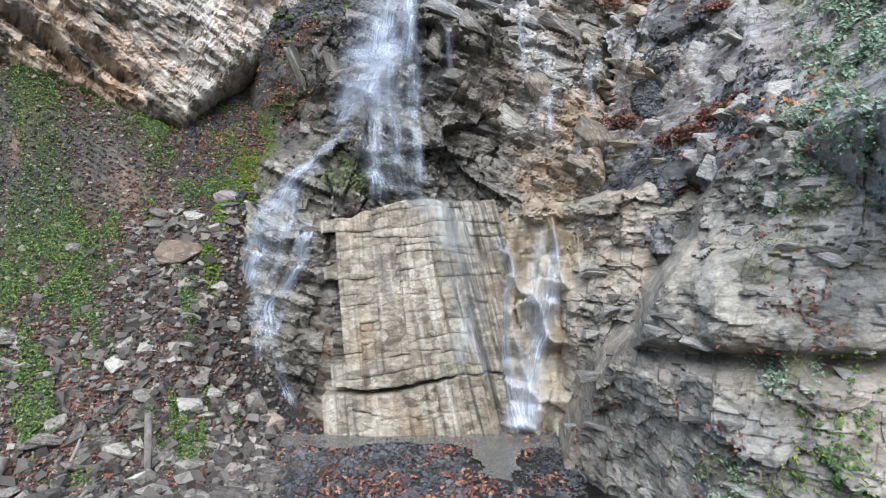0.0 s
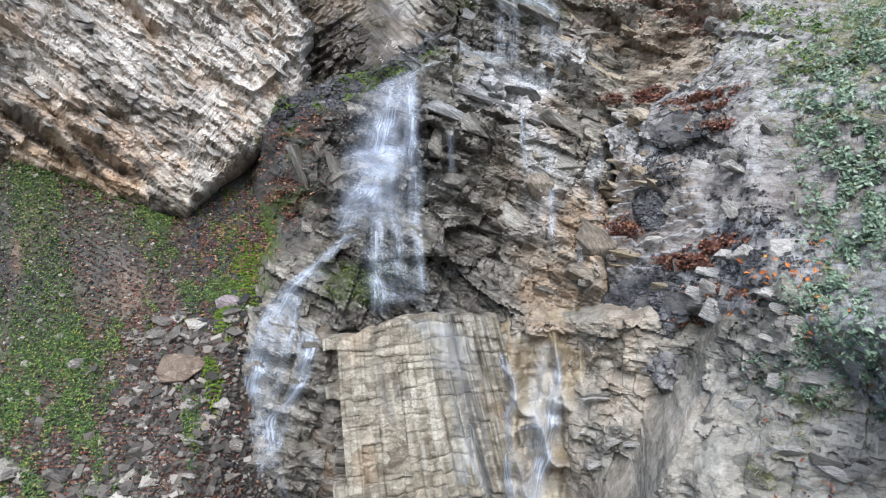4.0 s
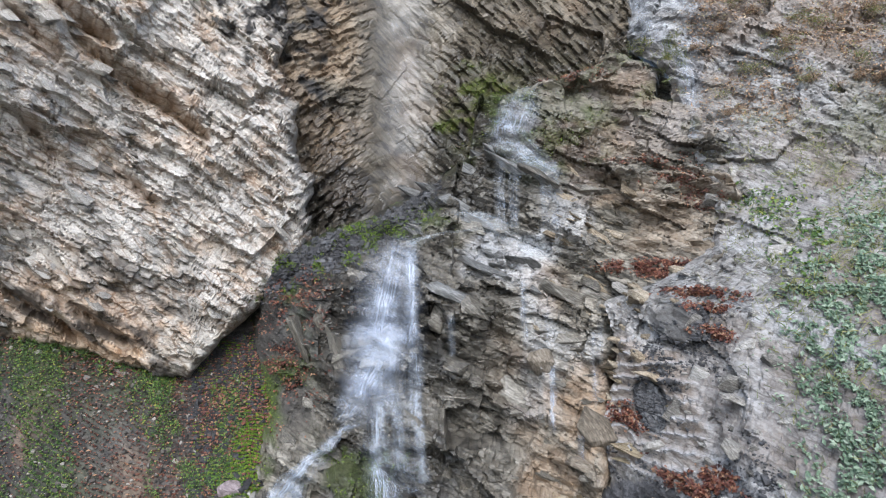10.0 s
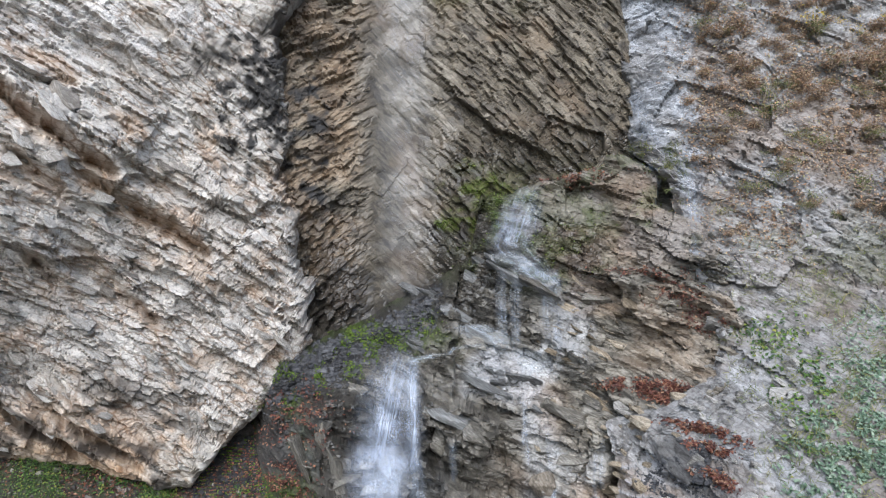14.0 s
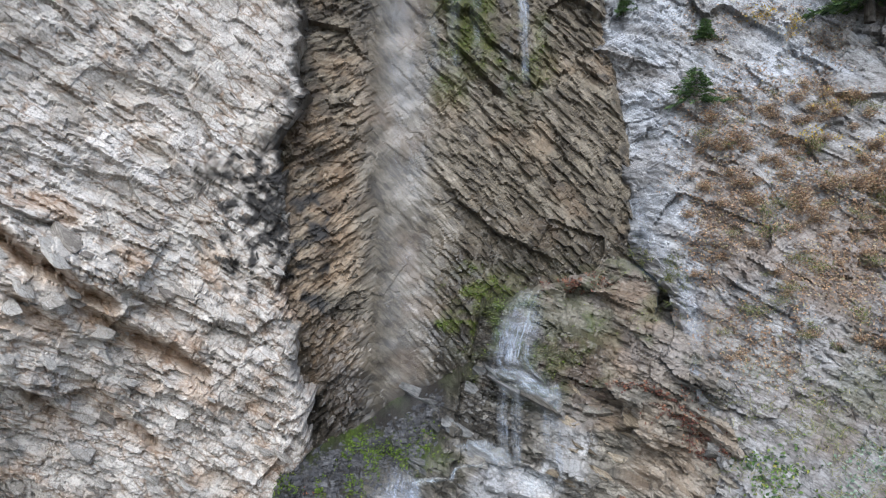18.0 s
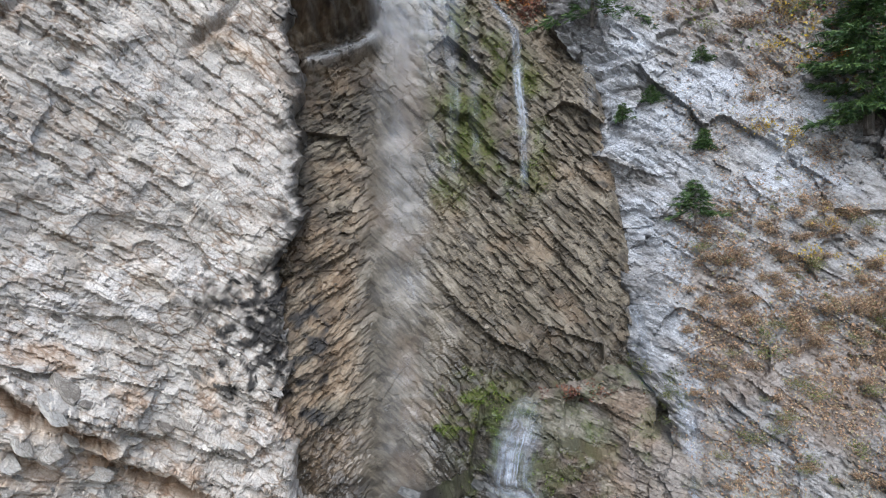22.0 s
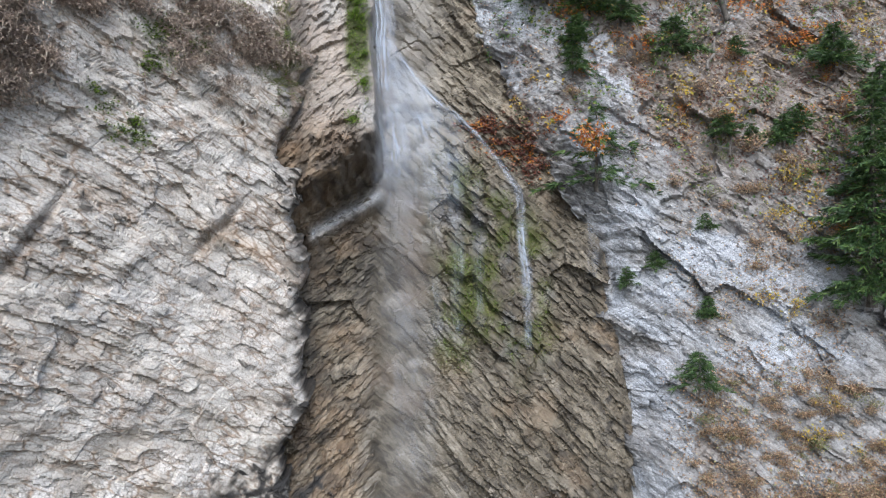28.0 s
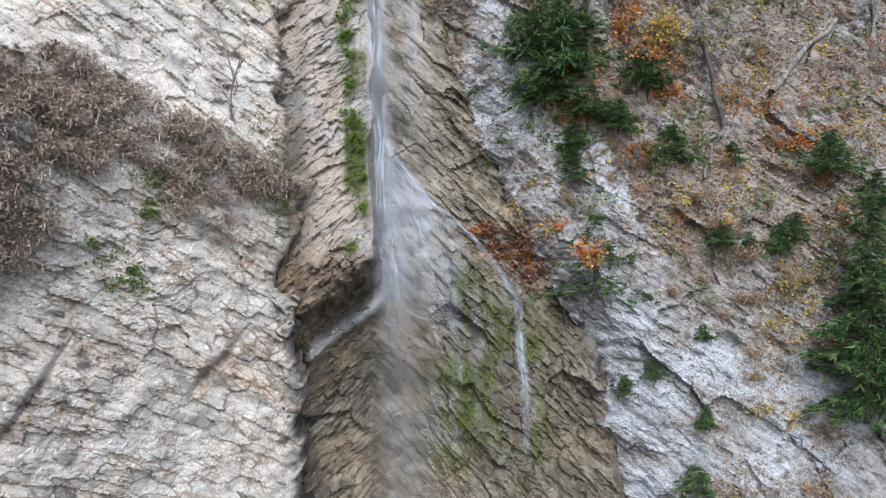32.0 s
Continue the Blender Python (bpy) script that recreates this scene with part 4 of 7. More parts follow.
PALE_STONE = rock_material("pale_fallen_stone", (0.15, 0.135, 0.115), (0.28, 0.26, 0.22), (0.40, 0.375, 0.335), 0, attrs=False)
MAUVE_STONE = rock_material("mauve_boulder", (0.15, 0.12, 0.125), (0.27, 0.22, 0.225), (0.36, 0.31, 0.32), 10, attrs=False)
BROWN_STONE = rock_material("brown_boulder", (0.15, 0.11, 0.08), (0.28, 0.22, 0.17), (0.36, 0.31, 0.27), 10, attrs=False)
GRAVEL = rock_material("dark_gravel", (0.022, 0.022, 0.024), (0.055, 0.055, 0.06), (0.125, 0.125, 0.13), 0, attrs=False)
CHIP = leaf_material("broken_stone_chip", [(0.0, (0.025, 0.022, 0.019)), (0.5, (0.055, 0.047, 0.04)), (0.85, (0.13, 0.114, 0.097)), (1.0, (0.34, 0.31, 0.27))], 0.8, 0.0)
RUBBLE = leaf_material("loose_rubble", [(0.0, (0.035, 0.03, 0.026)), (0.5, (0.078, 0.068, 0.058)), (0.85, (0.15, 0.132, 0.113)), (1.0, (0.30, 0.27, 0.235))], 0.85, 0.0)
SLAB_ROCK = rock_material("fluted_slab_rock", (0.11, 0.092, 0.064), (0.235, 0.208, 0.158), (0.39, 0.355, 0.285), 0, speckle=0.3, blotch=0.25, plate=(0.20, 0.11), joint=0.75, bump=0.6, seam=(0.36, 0.27, 0.19), wet_shade=0.6, pale_shade=(0.43, 0.405, 0.345))
TUFA = rock_material("tufa", (0.14, 0.11, 0.07), (0.30, 0.25, 0.17), (0.44, 0.40, 0.32), 60, rust=(0.27, 0.19, 0.10))
BARK = rock_material("grey_bark", (0.07, 0.06, 0.05), (0.16, 0.14, 0.12), (0.28, 0.26, 0.24), 90, attrs=False)


# ---------------------------------------------------------------- the fluted slab
def slab_face(x, z):
    """Depth of the slab's own face: it leans back, bulges, and is fluted from top to foot."""
    f = x - slab_lean(x) * (1.6 - z)
    wear = 0.55 + 0.75 * sst(-1.1, 0.7, f)
    groove = 0.06 * fbm(f * 5, z * 0.25, 0, 220, 2) + 0.13 * (0.35 - np.minimum(0.35, np.abs(fbm(f * 9, z * 0.35, 0, 221, 2)))) + 0.045 * fbm(f * 24, z * 0.8, 0, 222, 2)
    deep = 0.10 * np.exp(-((f - 0.52) / 0.05) ** 2) + 0.07 * np.exp(-((f - 0.78) / 0.04) ** 2) + 0.05 * np.exp(-((f - 0.16) / 0.025) ** 2)
    return 7.92 + 0.02 * z + 0.035 * z * z + 0.10 * sst(0.2, 1.1, f) - 0.06 * np.exp(-((f + 0.8) / 0.5) ** 2) + (groove + deep) * wear + 0.05 * fbm(f * 1.4, z * 1.4, 0, 223, 3) + 0.010 * fbm(f * 8, z * 10, 0, 224, 3)


def slab_lean(x):
    """The flutes fan out: upright at the west end, leaning at the east end."""
    return 0.10 + 0.17 * sst(-1.2, 0.9, x)


def build_slab():
    rng = np.random.RandomState(5)
    core_p, core_z = np.meshgrid(np.linspace(520, 940, 180), np.linspace(-0.2, 3.2, 130))
    core_d = 8.20 + 0.02 * core_z + 0.035 * core_z ** 2 + 0.12 * fbm(core_p / 30, core_z * 3, 0, 201, 3) + 0.8 * sst(3.0, 3.2, core_z) + 0.9 * sst(606, 520, core_p) + 0.4 * sst(910, 940, core_p)
    m = {k: np.zeros(core_p.shape) for k in MASKS}
    thin, tone = strata(core_p / 130, core_z, 240, 0.10, 0.22, 0.14, 0.3)
    core_d = core_d - thin * sst(640, 600, core_p)
    m["wet"] += 0.4
    m["tone"] += tone
    m["rust"] += 0.6 * sst(640, 600, core_p) * sst(-0.4, 0.2, fbm(core_p / 40, core_z * 2, 0, 241, 4))
    m["stain_shade"] += 0.35 * sst(640, 590, core_p) * sst(-0.1, 0.3, fbm(core_p / 24, core_z * 3, 0, 242, 4))
    slab = mesh_object("fluted_slab", place(core_p, core_z, core_d).reshape(-1, 3), grid_faces(*core_p.shape), ROCK_LOW, attrs={**m, "bed_u": core_p / 130, "bed_s": core_z})
    tagged(slab, "pale jointed limestone slab with upright flutes between two flows", "rock slab")

    def crack(k, x):
        """Height of the k-th through-going crack at x."""
        step = (0.0, 0.11, 0.27, 0.38, 0.53, 0.70, 0.80, 0.98, 1.12, 1.30, 1.41, 1.58, 1.72, 1.88, 2.02, 2.2)[k]
        return 0.98 + step + 0.05 * math.sin(1.7 * x + k * 1.3) + 0.10 * x + 0.05 * float(fbm(x * 2.4, k * 3.1, 0, 226, 3)) - 0.16 * max(0.0, x - 0.25)

    def shelf(k, f):
        """How far the course above the k-th crack stands proud at f: it changes slowly along the slab."""
        return 0.050 * fbm(f * 2.6, k * 7.3, 0, 236, 3) + 0.022 * fbm(f * 11, k * 5.1, 0, 237, 2)

    def block(x0, x1, low, high, proud, material, coarse=0.014, rag=0.020, course=None):
        """One jointed block: its front follows the slab's face, its edges are worn and its sides run back into the rock."""
        n = max(4, int((x1 - x0) / coarse) + 1)
        fx = np.linspace(x0, x1, n)
        open_k = 0.2 + 1.6 * np.clip(fbm(fx * 4, (course or 0) * 3.7, 0, 238, 2) + 0.15, 0, 1)
        zl = np.array([low(q) for q in fx]) + (0.012 * open_k if course is not None else rng.uniform(0, rag, n))
        zh = np.array([high(q) for q in fx]) - (0 if course is not None else rng.uniform(0, rag, n))
        rows = max(3, int(np.mean(zh - zl) / 0.03) + 2)
        v = np.linspace(0, 1, rows)
        F = np.repeat(fx[None], rows, 0)
        Z = zl[None] + v[:, None] * (zh - zl)[None]
        X = F + slab_lean(F) * (1.6 - Z)
        Y = slab_face(X, Z) - proud
        if course is not None:
            Y = Y - shelf(course, F) * (1 - 0.5 * v[:, None])
        else:
            Y = Y + rng.uniform(-0.03, 0.03) * (F - F.mean())
        Y[0] += 0.012
        Y[-1] += 0.010
        front = np.stack([X, Y, Z], -1)
        back = np.concatenate([front[:1], front, front[-1:]], 0)
        back[0, :, 1] += 0.34
        back[-1, :, 1] += 0.34
        side = back[:, :1].copy(), back[:, -1:].copy()
        for q in side:
            q[..., 1] = back[0, 0, 1]
        grid = np.concatenate([side[0], back, side[1]], 1)
        gx, gz = grid[..., 0], grid[..., 2]
        f = gx - slab_lean(gx) * (1.6 - gz)
        east = sst(0.15, 0.7, f)
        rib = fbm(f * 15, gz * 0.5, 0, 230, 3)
        # groove stains, which also carry the flutes' shade in the colour
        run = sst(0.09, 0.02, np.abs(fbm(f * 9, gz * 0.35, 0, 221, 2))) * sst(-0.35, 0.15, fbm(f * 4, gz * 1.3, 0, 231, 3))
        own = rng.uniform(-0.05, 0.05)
        marks = {"tone": np.clip(0.5 + own + 0.28 * rib, 0, 1), "stain_shade": (0.42 + 0.3 * east) * run, "wet": np.clip(0.15 + 0.7 * east * sst(-0.2, 0.2, rib) + 0.25 * run, 0, 0.9), "pale": 0.6 * sst(0.05, 0.4, rib) * sst(-0.4, 0.2, fbm(f * 2.5, gz * 2.5, 0, 232, 3)),
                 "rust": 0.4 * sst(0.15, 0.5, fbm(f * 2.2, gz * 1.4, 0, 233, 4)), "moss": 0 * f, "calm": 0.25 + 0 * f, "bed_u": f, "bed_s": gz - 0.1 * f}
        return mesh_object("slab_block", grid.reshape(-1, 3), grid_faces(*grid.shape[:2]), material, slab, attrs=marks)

    # the main face: wide columns cut by cracks that run through most of them
    x = -1.42
    while x < 1.12:
        w = rng.uniform(0.13, 0.22) if rng.rand() < 0.35 else rng.uniform(0.24, 0.50)
        east = x > 0.30
        top = 3.02 + 0.30 * float(sst(-1.45, 0.1, x)) + rng.uniform(-0.03, 0.03)
        cuts = [k for k in range(16) if k == 0 or rng.rand() < (0.66 if not east else 0.34)]
        cuts = [k for k in cuts if crack(k, x) < top - 0.10]
        edges = [lambda q, k=k: crack(k, q) for k in cuts] + [lambda q: 3.02 + 0.30 * float(sst(-1.45, 0.1, q)) + 0.05 * float(fbm(q * 6, 0, 0, 239, 2))]
        for k, low, high in zip(cuts, edges, edges[1:]):
            if x < -1.25 and rng.rand() < 0.35:
                continue
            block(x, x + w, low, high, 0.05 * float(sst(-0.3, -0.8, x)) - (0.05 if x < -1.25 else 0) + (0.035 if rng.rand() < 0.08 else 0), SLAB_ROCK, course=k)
        x += w
    # the lower course under the open crack
    x = -1.55
    while x < 1.05:
        w = rng.uniform(0.14, 0.42)
        mid = 0.50 + rng.uniform(-0.02, 0.02)
        ends = [0.0, mid, None] if rng.rand() < 0.75 else [0.0, None]
        edges = [(lambda q, e=e: e + 0.03 * math.sin(4 * q)) if e is not None else (lambda q: crack(0, q) - 0.03 - 0.05 * float(sst(0.3, -0.6, q))) for e in ends]
        for low, high in zip(edges, edges[1:]):
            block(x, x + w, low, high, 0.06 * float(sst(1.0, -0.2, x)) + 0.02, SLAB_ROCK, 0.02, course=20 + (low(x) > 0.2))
        x += w
    return slab


def build_tufa():
    p, z = np.meshgrid(np.arange(892, 1062, 2.0), np.arange(-0.2, 3.6, 0.022))
    d = 8.26 + 0.02 * z + 0.035 * z * z + 0.9 * sst(3.05, 3.6, z + 0.1 * fbm(p / 20, z * 0, 0, 209, 3)) + 0.35 * sst(922, 892, p) + 0.6 * sst(1036, 1062, p)
    X = (p - MID) / FOCAL * d
    cells = np.abs(vnoise(X * 3.2 + 0.4 * z, z * 1.7, 0, 210) - 0.5) * 2
    lobes = sst(3.4, 2.8, z) * 0.38 * (1 - cells) ** 1.5 + 0.16 * np.abs(fbm(X * 6, z * 2.2, 0, 211, 3))
    ledge, tone = strata(X, z + 0.1 * X, 212, 0.34, 0.5, 0.16, 0.8)
    masks = {"tone": tone, "wet": 0.35 + 0.3 * (cells > 0.5), "rust": 0.25 + 0.3 * fbm(X * 2, z * 2, 0, 213, 3), "pale": 0.3 * sst(0.25, 0.42, lobes), "calm": 0.5 + 0 * p}
    return Sheet("tufa_bank", p, z, d, lobes + ledge, masks, TUFA, "ochre tufa bank smoothed by running water", smooth=True)


build_slab()
TUFA_BANK = build_tufa()


# ---------------------------------------------------------------- bank and gorge floor: stones, gravel, leaves
def on_ground(p, y, lift=0.0):
    x = (np.asarray(p, float) - MID) / FOCAL * np.asarray(y, float)
    return np.stack([x, np.asarray(y, float), ground_at(x, np.asarray(y, float)) + lift], -1)


STONES = [hull_mesh("scree_stone", 300 + k, STONE, 0.42 + 0.05 * (k % 4), 12 + k % 5) for k in range(9)]
PALE = [hull_mesh("pale_stone", 330 + k, PALE_STONE, 0.36 + 0.05 * (k % 3), 12) for k in range(5)]


def scatter_bank():
    rng = np.random.RandomState(71)
    n = 0
    while n < 285:
        p, y = rng.uniform(-60, 500), rng.uniform(4.7, 9.2)
        x = (p - MID) / FOCAL * y
        keep = 0.25 + 0.75 * math.exp(-((p - 360) / 130) ** 2)
        if p < 230 and y > 7.4:
            keep *= 0.2
        if x > -1.2 or rng.rand() > keep:
            continue
        size = min(0.10 + 0.075 * rng.gamma(1.8, 1.0), 0.42) * (0.8 if y < 5.6 else 1)
        pale = rng.rand() < 0.22
        me = (PALE if pale else STONES)[rng.randint(5 if pale else 9)]
        turn = Euler((rng.normal(0.45, 0.3), rng.normal(0, 0.3), rng.uniform(0, 6.28))).to_matrix().to_4x4()
        ob = set_object("scree_stone", me, (x, y, float(ground_at(x, y)) + 0.12 * size), turn, (size, size * rng.uniform(0.6, 1), size * rng.uniform(0.6, 1.1)))
        tagged(ob, "pale broken limestone lying on the scree" if pale else "grey angular broken stone lying on the scree", "stone", "stones on the scree bank")
        n += 1
    for p, y, size, flat, mat, label, spin in ((412, 9.3, 0.42, 0.55, MAUVE_STONE, "smooth mauve grey boulder beside green moss", 0.5), (333, 8.44, 0.78, 0.34, BROWN_STONE, "flat brown boulder lying on the scree bank", 0.2),
                                                (375, 8.05, 0.36, 0.5, BROWN_STONE, "mossy brown boulder on the scree bank", 1.2), (352, 7.0, 0.34, 0.5, PALE_STONE, "pale square limestone block on the scree", 0.9),
                                                (232, 6.3, 0.38, 0.3, PALE_STONE, "flat pale limestone slab on the scree", 0.4), (362, 6.4, 0.30, 0.4, PALE_STONE, "pale split limestone on the scree", 1.9),
                                                (150, 6.2, 0.33, 0.35, PALE_STONE, "flat grey limestone slab on the scree", 2.4), (498, 7.9, 0.34, 0.9, BROWN_STONE, "upright ochre stone beside the flow", 0.3),
                                                (466, 7.9, 0.42, 0.7, STONE, "grey wet boulder under the side cascade", 0.7), (455, 8.3, 0.40, 0.6, STONE, "grey boulder parting the side cascade", 1.3),
                                                (470, 8.5, 0.36, 0.7, BROWN_STONE, "rusty wet boulder in the side cascade", 2.1), (425, 8.2, 0.30, 0.6, STONE, "square grey stone beside the side cascade", 0.1),
                                                (400, 8.3, 0.28, 0.5, PALE_STONE, "pale stone beside the side cascade", 0.8), (20, 7.4, 0.42, 0.3, PALE_STONE, "pale slab half sunk in the green bank", 0.6)):
        me = hull_mesh("boulder", int(p * 7 + y * 10), mat, flat, 18, 0.45)
        at = on_ground([p], [y], 0.18 * size * flat)[0]
        tagged(set_object("boulder", me, at, Euler((0.35, 0.1, spin)).to_matrix().to_4x4(), (size, size * 0.85, size)), label, "boulder")
    # broken chips over the bank and gravel over the floor
    p, y = rng.uniform(-150, 520, 26000), rng.uniform(4.2, 11, 26000)
    x = (p - MID) / FOCAL * y
    keep = (x < -1.0) & (rng.rand(26000) < np.where((p < 260) & (y > 7.8), 0.75, 1.0))
    at = on_ground(p[keep], y[keep], 0.008)
    chip_cloud("scree_chips", at, 0.016 + 0.024 * rng.gamma(1.5, 0.8, len(at)).clip(0, 4), CHIP, "small broken stone chips covering the scree bank", "scree", 72)
    p, y = rng.uniform(-150, 500, 5200), rng.uniform(4.4, 9.0, 5200)
    at = on_ground(p, y, 0.02)
    at = at[(at[:, 0] < -1.3) & (rng.rand(5200) < np.where((p < 240) & (y > 7.4), 0.12, 1.0) * (0.45 + 0.55 * sst(60, 330, p)))]
    chip_cloud("scree_rubble", at, 0.04 + 0.045 * rng.gamma(1.6, 0.8, len(at)).clip(0, 4), RUBBLE, "loose angular rubble between larger stones on the scree", "scree", 172)
    p, y = rng.uniform(330, 1060, 16000), rng.uniform(3.8, 8.4, 16000)
    at = on_ground(p, y, 0.004)
    keep = ~((at[:, 0] > 0.35) & (at[:, 0] < 1.15) & (rng.rand(16000) < 0.8))
    chip_cloud("floor_gravel", at[keep], 0.012 + 0.018 * rng.gamma(1.5, 0.8, keep.sum()), GRAVEL, "dark wet gravel on the gorge floor", "gravel", 73)
    # fallen leaves in drifts
    p, y = rng.uniform(-100, 1050, 20000), rng.uniform(4.2, 10.8, 20000)
    drift = fbm(p / 55, y * 1.6, 0, 75, 3) + 0.2 * rng.normal(size=20000) > np.where(p < 480, 0.05, 0.12)
    drift &= ~((p < 100) & (y > 8))
    at = on_ground(p[drift], y[drift], 0.02)
    up = rng.normal(0, 0.35, at.shape) + np.array([0, -0.5, 1])
    cloud_mesh("fallen_leaves", at, up, rng.uniform(0.018, 0.042, len(at)), RED_LEAF, "red brown fallen beech leaves in drifts on the scree", "leaves", seed=76)
    # green herbs
    p, y = rng.uniform(-160, 440, 150000), rng.uniform(6.0, 11.2, 150000)
    f = 2.3 * fbm(p / 70, y * 1.5, 0, 77, 4) + 0.5 * sst(300, 0, p) - 0.25 * sst(330, 440, p) - 0.15 * sst(7.4, 6.4, y) - 0.35 * np.exp(-((p - 170) / 110) ** 2 - ((y - 9.9) / 0.5) ** 2)
    keep = f + 0.28 * rng.normal(size=150000) + 1.2 * fbm(p / 18, y * 5, 0, 177, 4) > 0.52
    at = on_ground(p[keep], y[keep], 0.03)
    at[:, 2] += rng.uniform(0, 0.07, len(at))
    cloud_mesh("bank_herbs", at, rng.normal(0, 0.5, at.shape) + np.array([0, -0.6, 0.9]), rng.uniform(0.009, 0.024, len(at)), GREEN_LEAF, "low green herbs covering the upper scree bank", "plants", seed=78)
    at = on_ground(p[~keep][:20000], y[~keep][:20000], 0.03)
    cloud_mesh("bank_litter", at, rng.normal(0, 0.4, at.shape) + np.array([0, -0.5, 0.9]), rng.uniform(0.012, 0.028, len(at)), RED_LEAF, "brown leaf litter between the herbs on the bank", "leaves", seed=178)
    p, y = 330 - 420 * rng.rand(2600) ** 0.6 + rng.normal(0, 20, 2600), 11.0 - np.abs(rng.normal(0, 0.35, 2600))
    at = on_ground(p, y, 0.04)
    cloud_mesh("cliff_foot_herbs", at, rng.normal(0, 0.5, at.shape) + np.array([0, -0.8, 0.7]), rng.uniform(0.02, 0.05, len(at)), GREEN_LEAF, "green herbs along the foot of the cliff", "plants", seed=79)
    for k, (p0, y0, rp, ry, n) in enumerate(((448, 9.75, 42, 0.55, 5200), (405, 9.05, 20, 0.3, 1300), (385, 8.35, 22, 0.2, 1200), (520, 10.6, 60, 0.5, 2200))):
        r, a = np.sqrt(rng.rand(n)), rng.uniform(0, 6.28, n)
        wob = 1 + 0.5 * fbm(np.cos(a) * 2, np.sin(a) * 2, k, 80, 3)
        at = on_ground(p0 + rp * r * np.cos(a) * wob, y0 + ry * r * np.sin(a) * wob, 0.0)
        at[:, 2] += 0.09 * np.sqrt(np.clip(1 - r, 0, 1)) + rng.uniform(-0.01, 0.015, n)
        cloud_mesh("moss_cushion", at, rng.normal(0, 0.6, at.shape) + np.array([0, -0.7, 0.8]), rng.uniform(0.010, 0.028, n), BEARD_MOSS, "bright green moss cushion on the wet bank", "moss", seed=81 + k)
    r = np.random.RandomState(90)
    p, y = r.normal(470, 45, 900), r.normal(10.2, 0.4, 900)
    at = on_ground(p, y, 0.10)
    cloud_mesh("moss_leaves", at, r.normal(0, 0.35, at.shape) + np.array([0, -0.6, 0.9]), r.uniform(0.018, 0.04, 900), RED_LEAF, "red brown leaves fallen on the moss", "leaves", seed=91)


scatter_bank()


def gully_cover():
    """Moss, soil leaves and herbs in the gully under the overhang."""
    r = np.random.RandomState(95)
    p, y = r.uniform(345, 560, 26000), r.uniform(8.9, 11.6, 26000)
    keep = fbm(p / 26, y * 3.2, 0, 96, 4) + 0.2 * r.normal(size=26000) > 0.14 - 0.22 * np.exp(-((p - 455) / 45) ** 2)
    at = on_ground(p[keep], y[keep], 0.02)
    cloud_mesh("gully_moss", at, r.normal(0, 0.6, at.shape) + np.array([0, -0.6, 0.8]), r.uniform(0.010, 0.028, len(at)), BEARD_MOSS, "patchy green moss in the gully under the overhang", "moss", seed=97)
    p, y = r.uniform(360, 560, 3200), r.uniform(8.8, 11.5, 3200)
    keep = fbm(p / 30, y * 2.4, 0, 98, 3) > 0.0
    at = on_ground(p[keep], y[keep], 0.05)
    cloud_mesh("gully_leaves", at, r.normal(0, 0.35, at.shape) + np.array([0, -0.6, 0.9]), r.uniform(0.016, 0.036, len(at)), RED_LEAF, "red brown leaves strewn in the mossy gully", "leaves", seed=99)
    p, y = r.uniform(340, 560, 5000), r.uniform(8.8, 11.6, 5000)
    at = on_ground(p, y, 0.01)
    chip_cloud("gully_rubble", at, 0.02 + 0.03 * r.gamma(1.5, 0.8, 5000), GRAVEL, "dark rubble in the gully under the overhang", "scree", 100)


gully_cover()


# ---------------------------------------------------------------- plants and litter on the rock faces
def litter(sheet, chance, count, size, material, name, label, category, seed, shape="leaf", way=(0, -0.6, 0.8), wild=0.4, lift=0.03):
    at, nor = sheet.pick(chance, count, seed)
    rng = np.random.RandomState(seed + 1)
    at = at + nor * lift * rng.uniform(0.3, 1.5, (len(at), 1)) + rng.normal(0, 0.012, at.shape)
    cloud_mesh(name, at, rng.normal(0, wild, at.shape) + np.array(way), rng.uniform(size[0], size[1], len(at)), material, label, category, shape, seed + 2)


def patches(sheet, items, seed):
    out = 0
    for k, (p0, z0, rp, rz) in enumerate(items):
        r = np.hypot((sheet.p - p0) / rp, (sheet.z - z0) / rz)
        out = out + np.exp(-0.9 * r ** 2) * sst(2.4, 1.6, r)
    tuft = sst(-0.15, 0.2, fbm(sheet.p / 26, sheet.z * 9, 0, seed + 3, 4))
    return out * tuft


def flat_top(sheet, power=1.5):
    return np.clip(sheet.N[..., 2] + 0.15, 0, 1) ** power


litter(SLOPE, patches(SLOPE, [(1250, 6.42, 45, 0.06), (1262, 6.25, 30, 0.05), (1270, 5.9, 24, 0.06), (1222, 4.1, 44, 0.07), (1265, 4.22, 26, 0.06), (1302, 4.3, 26, 0.08), (1285, 3.75, 40, 0.06), (1300, 3.3, 24, 0.06), (1262, 3.35, 40, 0.06), (1120, 4.6, 30, 0.10)], 400),
       6500, (0.016, 0.036), RED_LEAF, "ledge_leaves", "red fallen beech leaves drifted along the ledges", "leaves", 401)
litter(STEPS, patches(STEPS, [(480, 5.0, 60, 0.5), (540, 6.2, 50, 0.3), (1140, 8.62, 60, 0.10), (1190, 8.3, 40, 0.16), (1035, 10.48, 50, 0.10), (1010, 10.4, 40, 0.12), (1250, 7.9, 30, 0.15)], 420),
       2600, (0.016, 0.034), RED_LEAF, "step_leaves", "red fallen leaves on the wet rock steps", "leaves", 421)
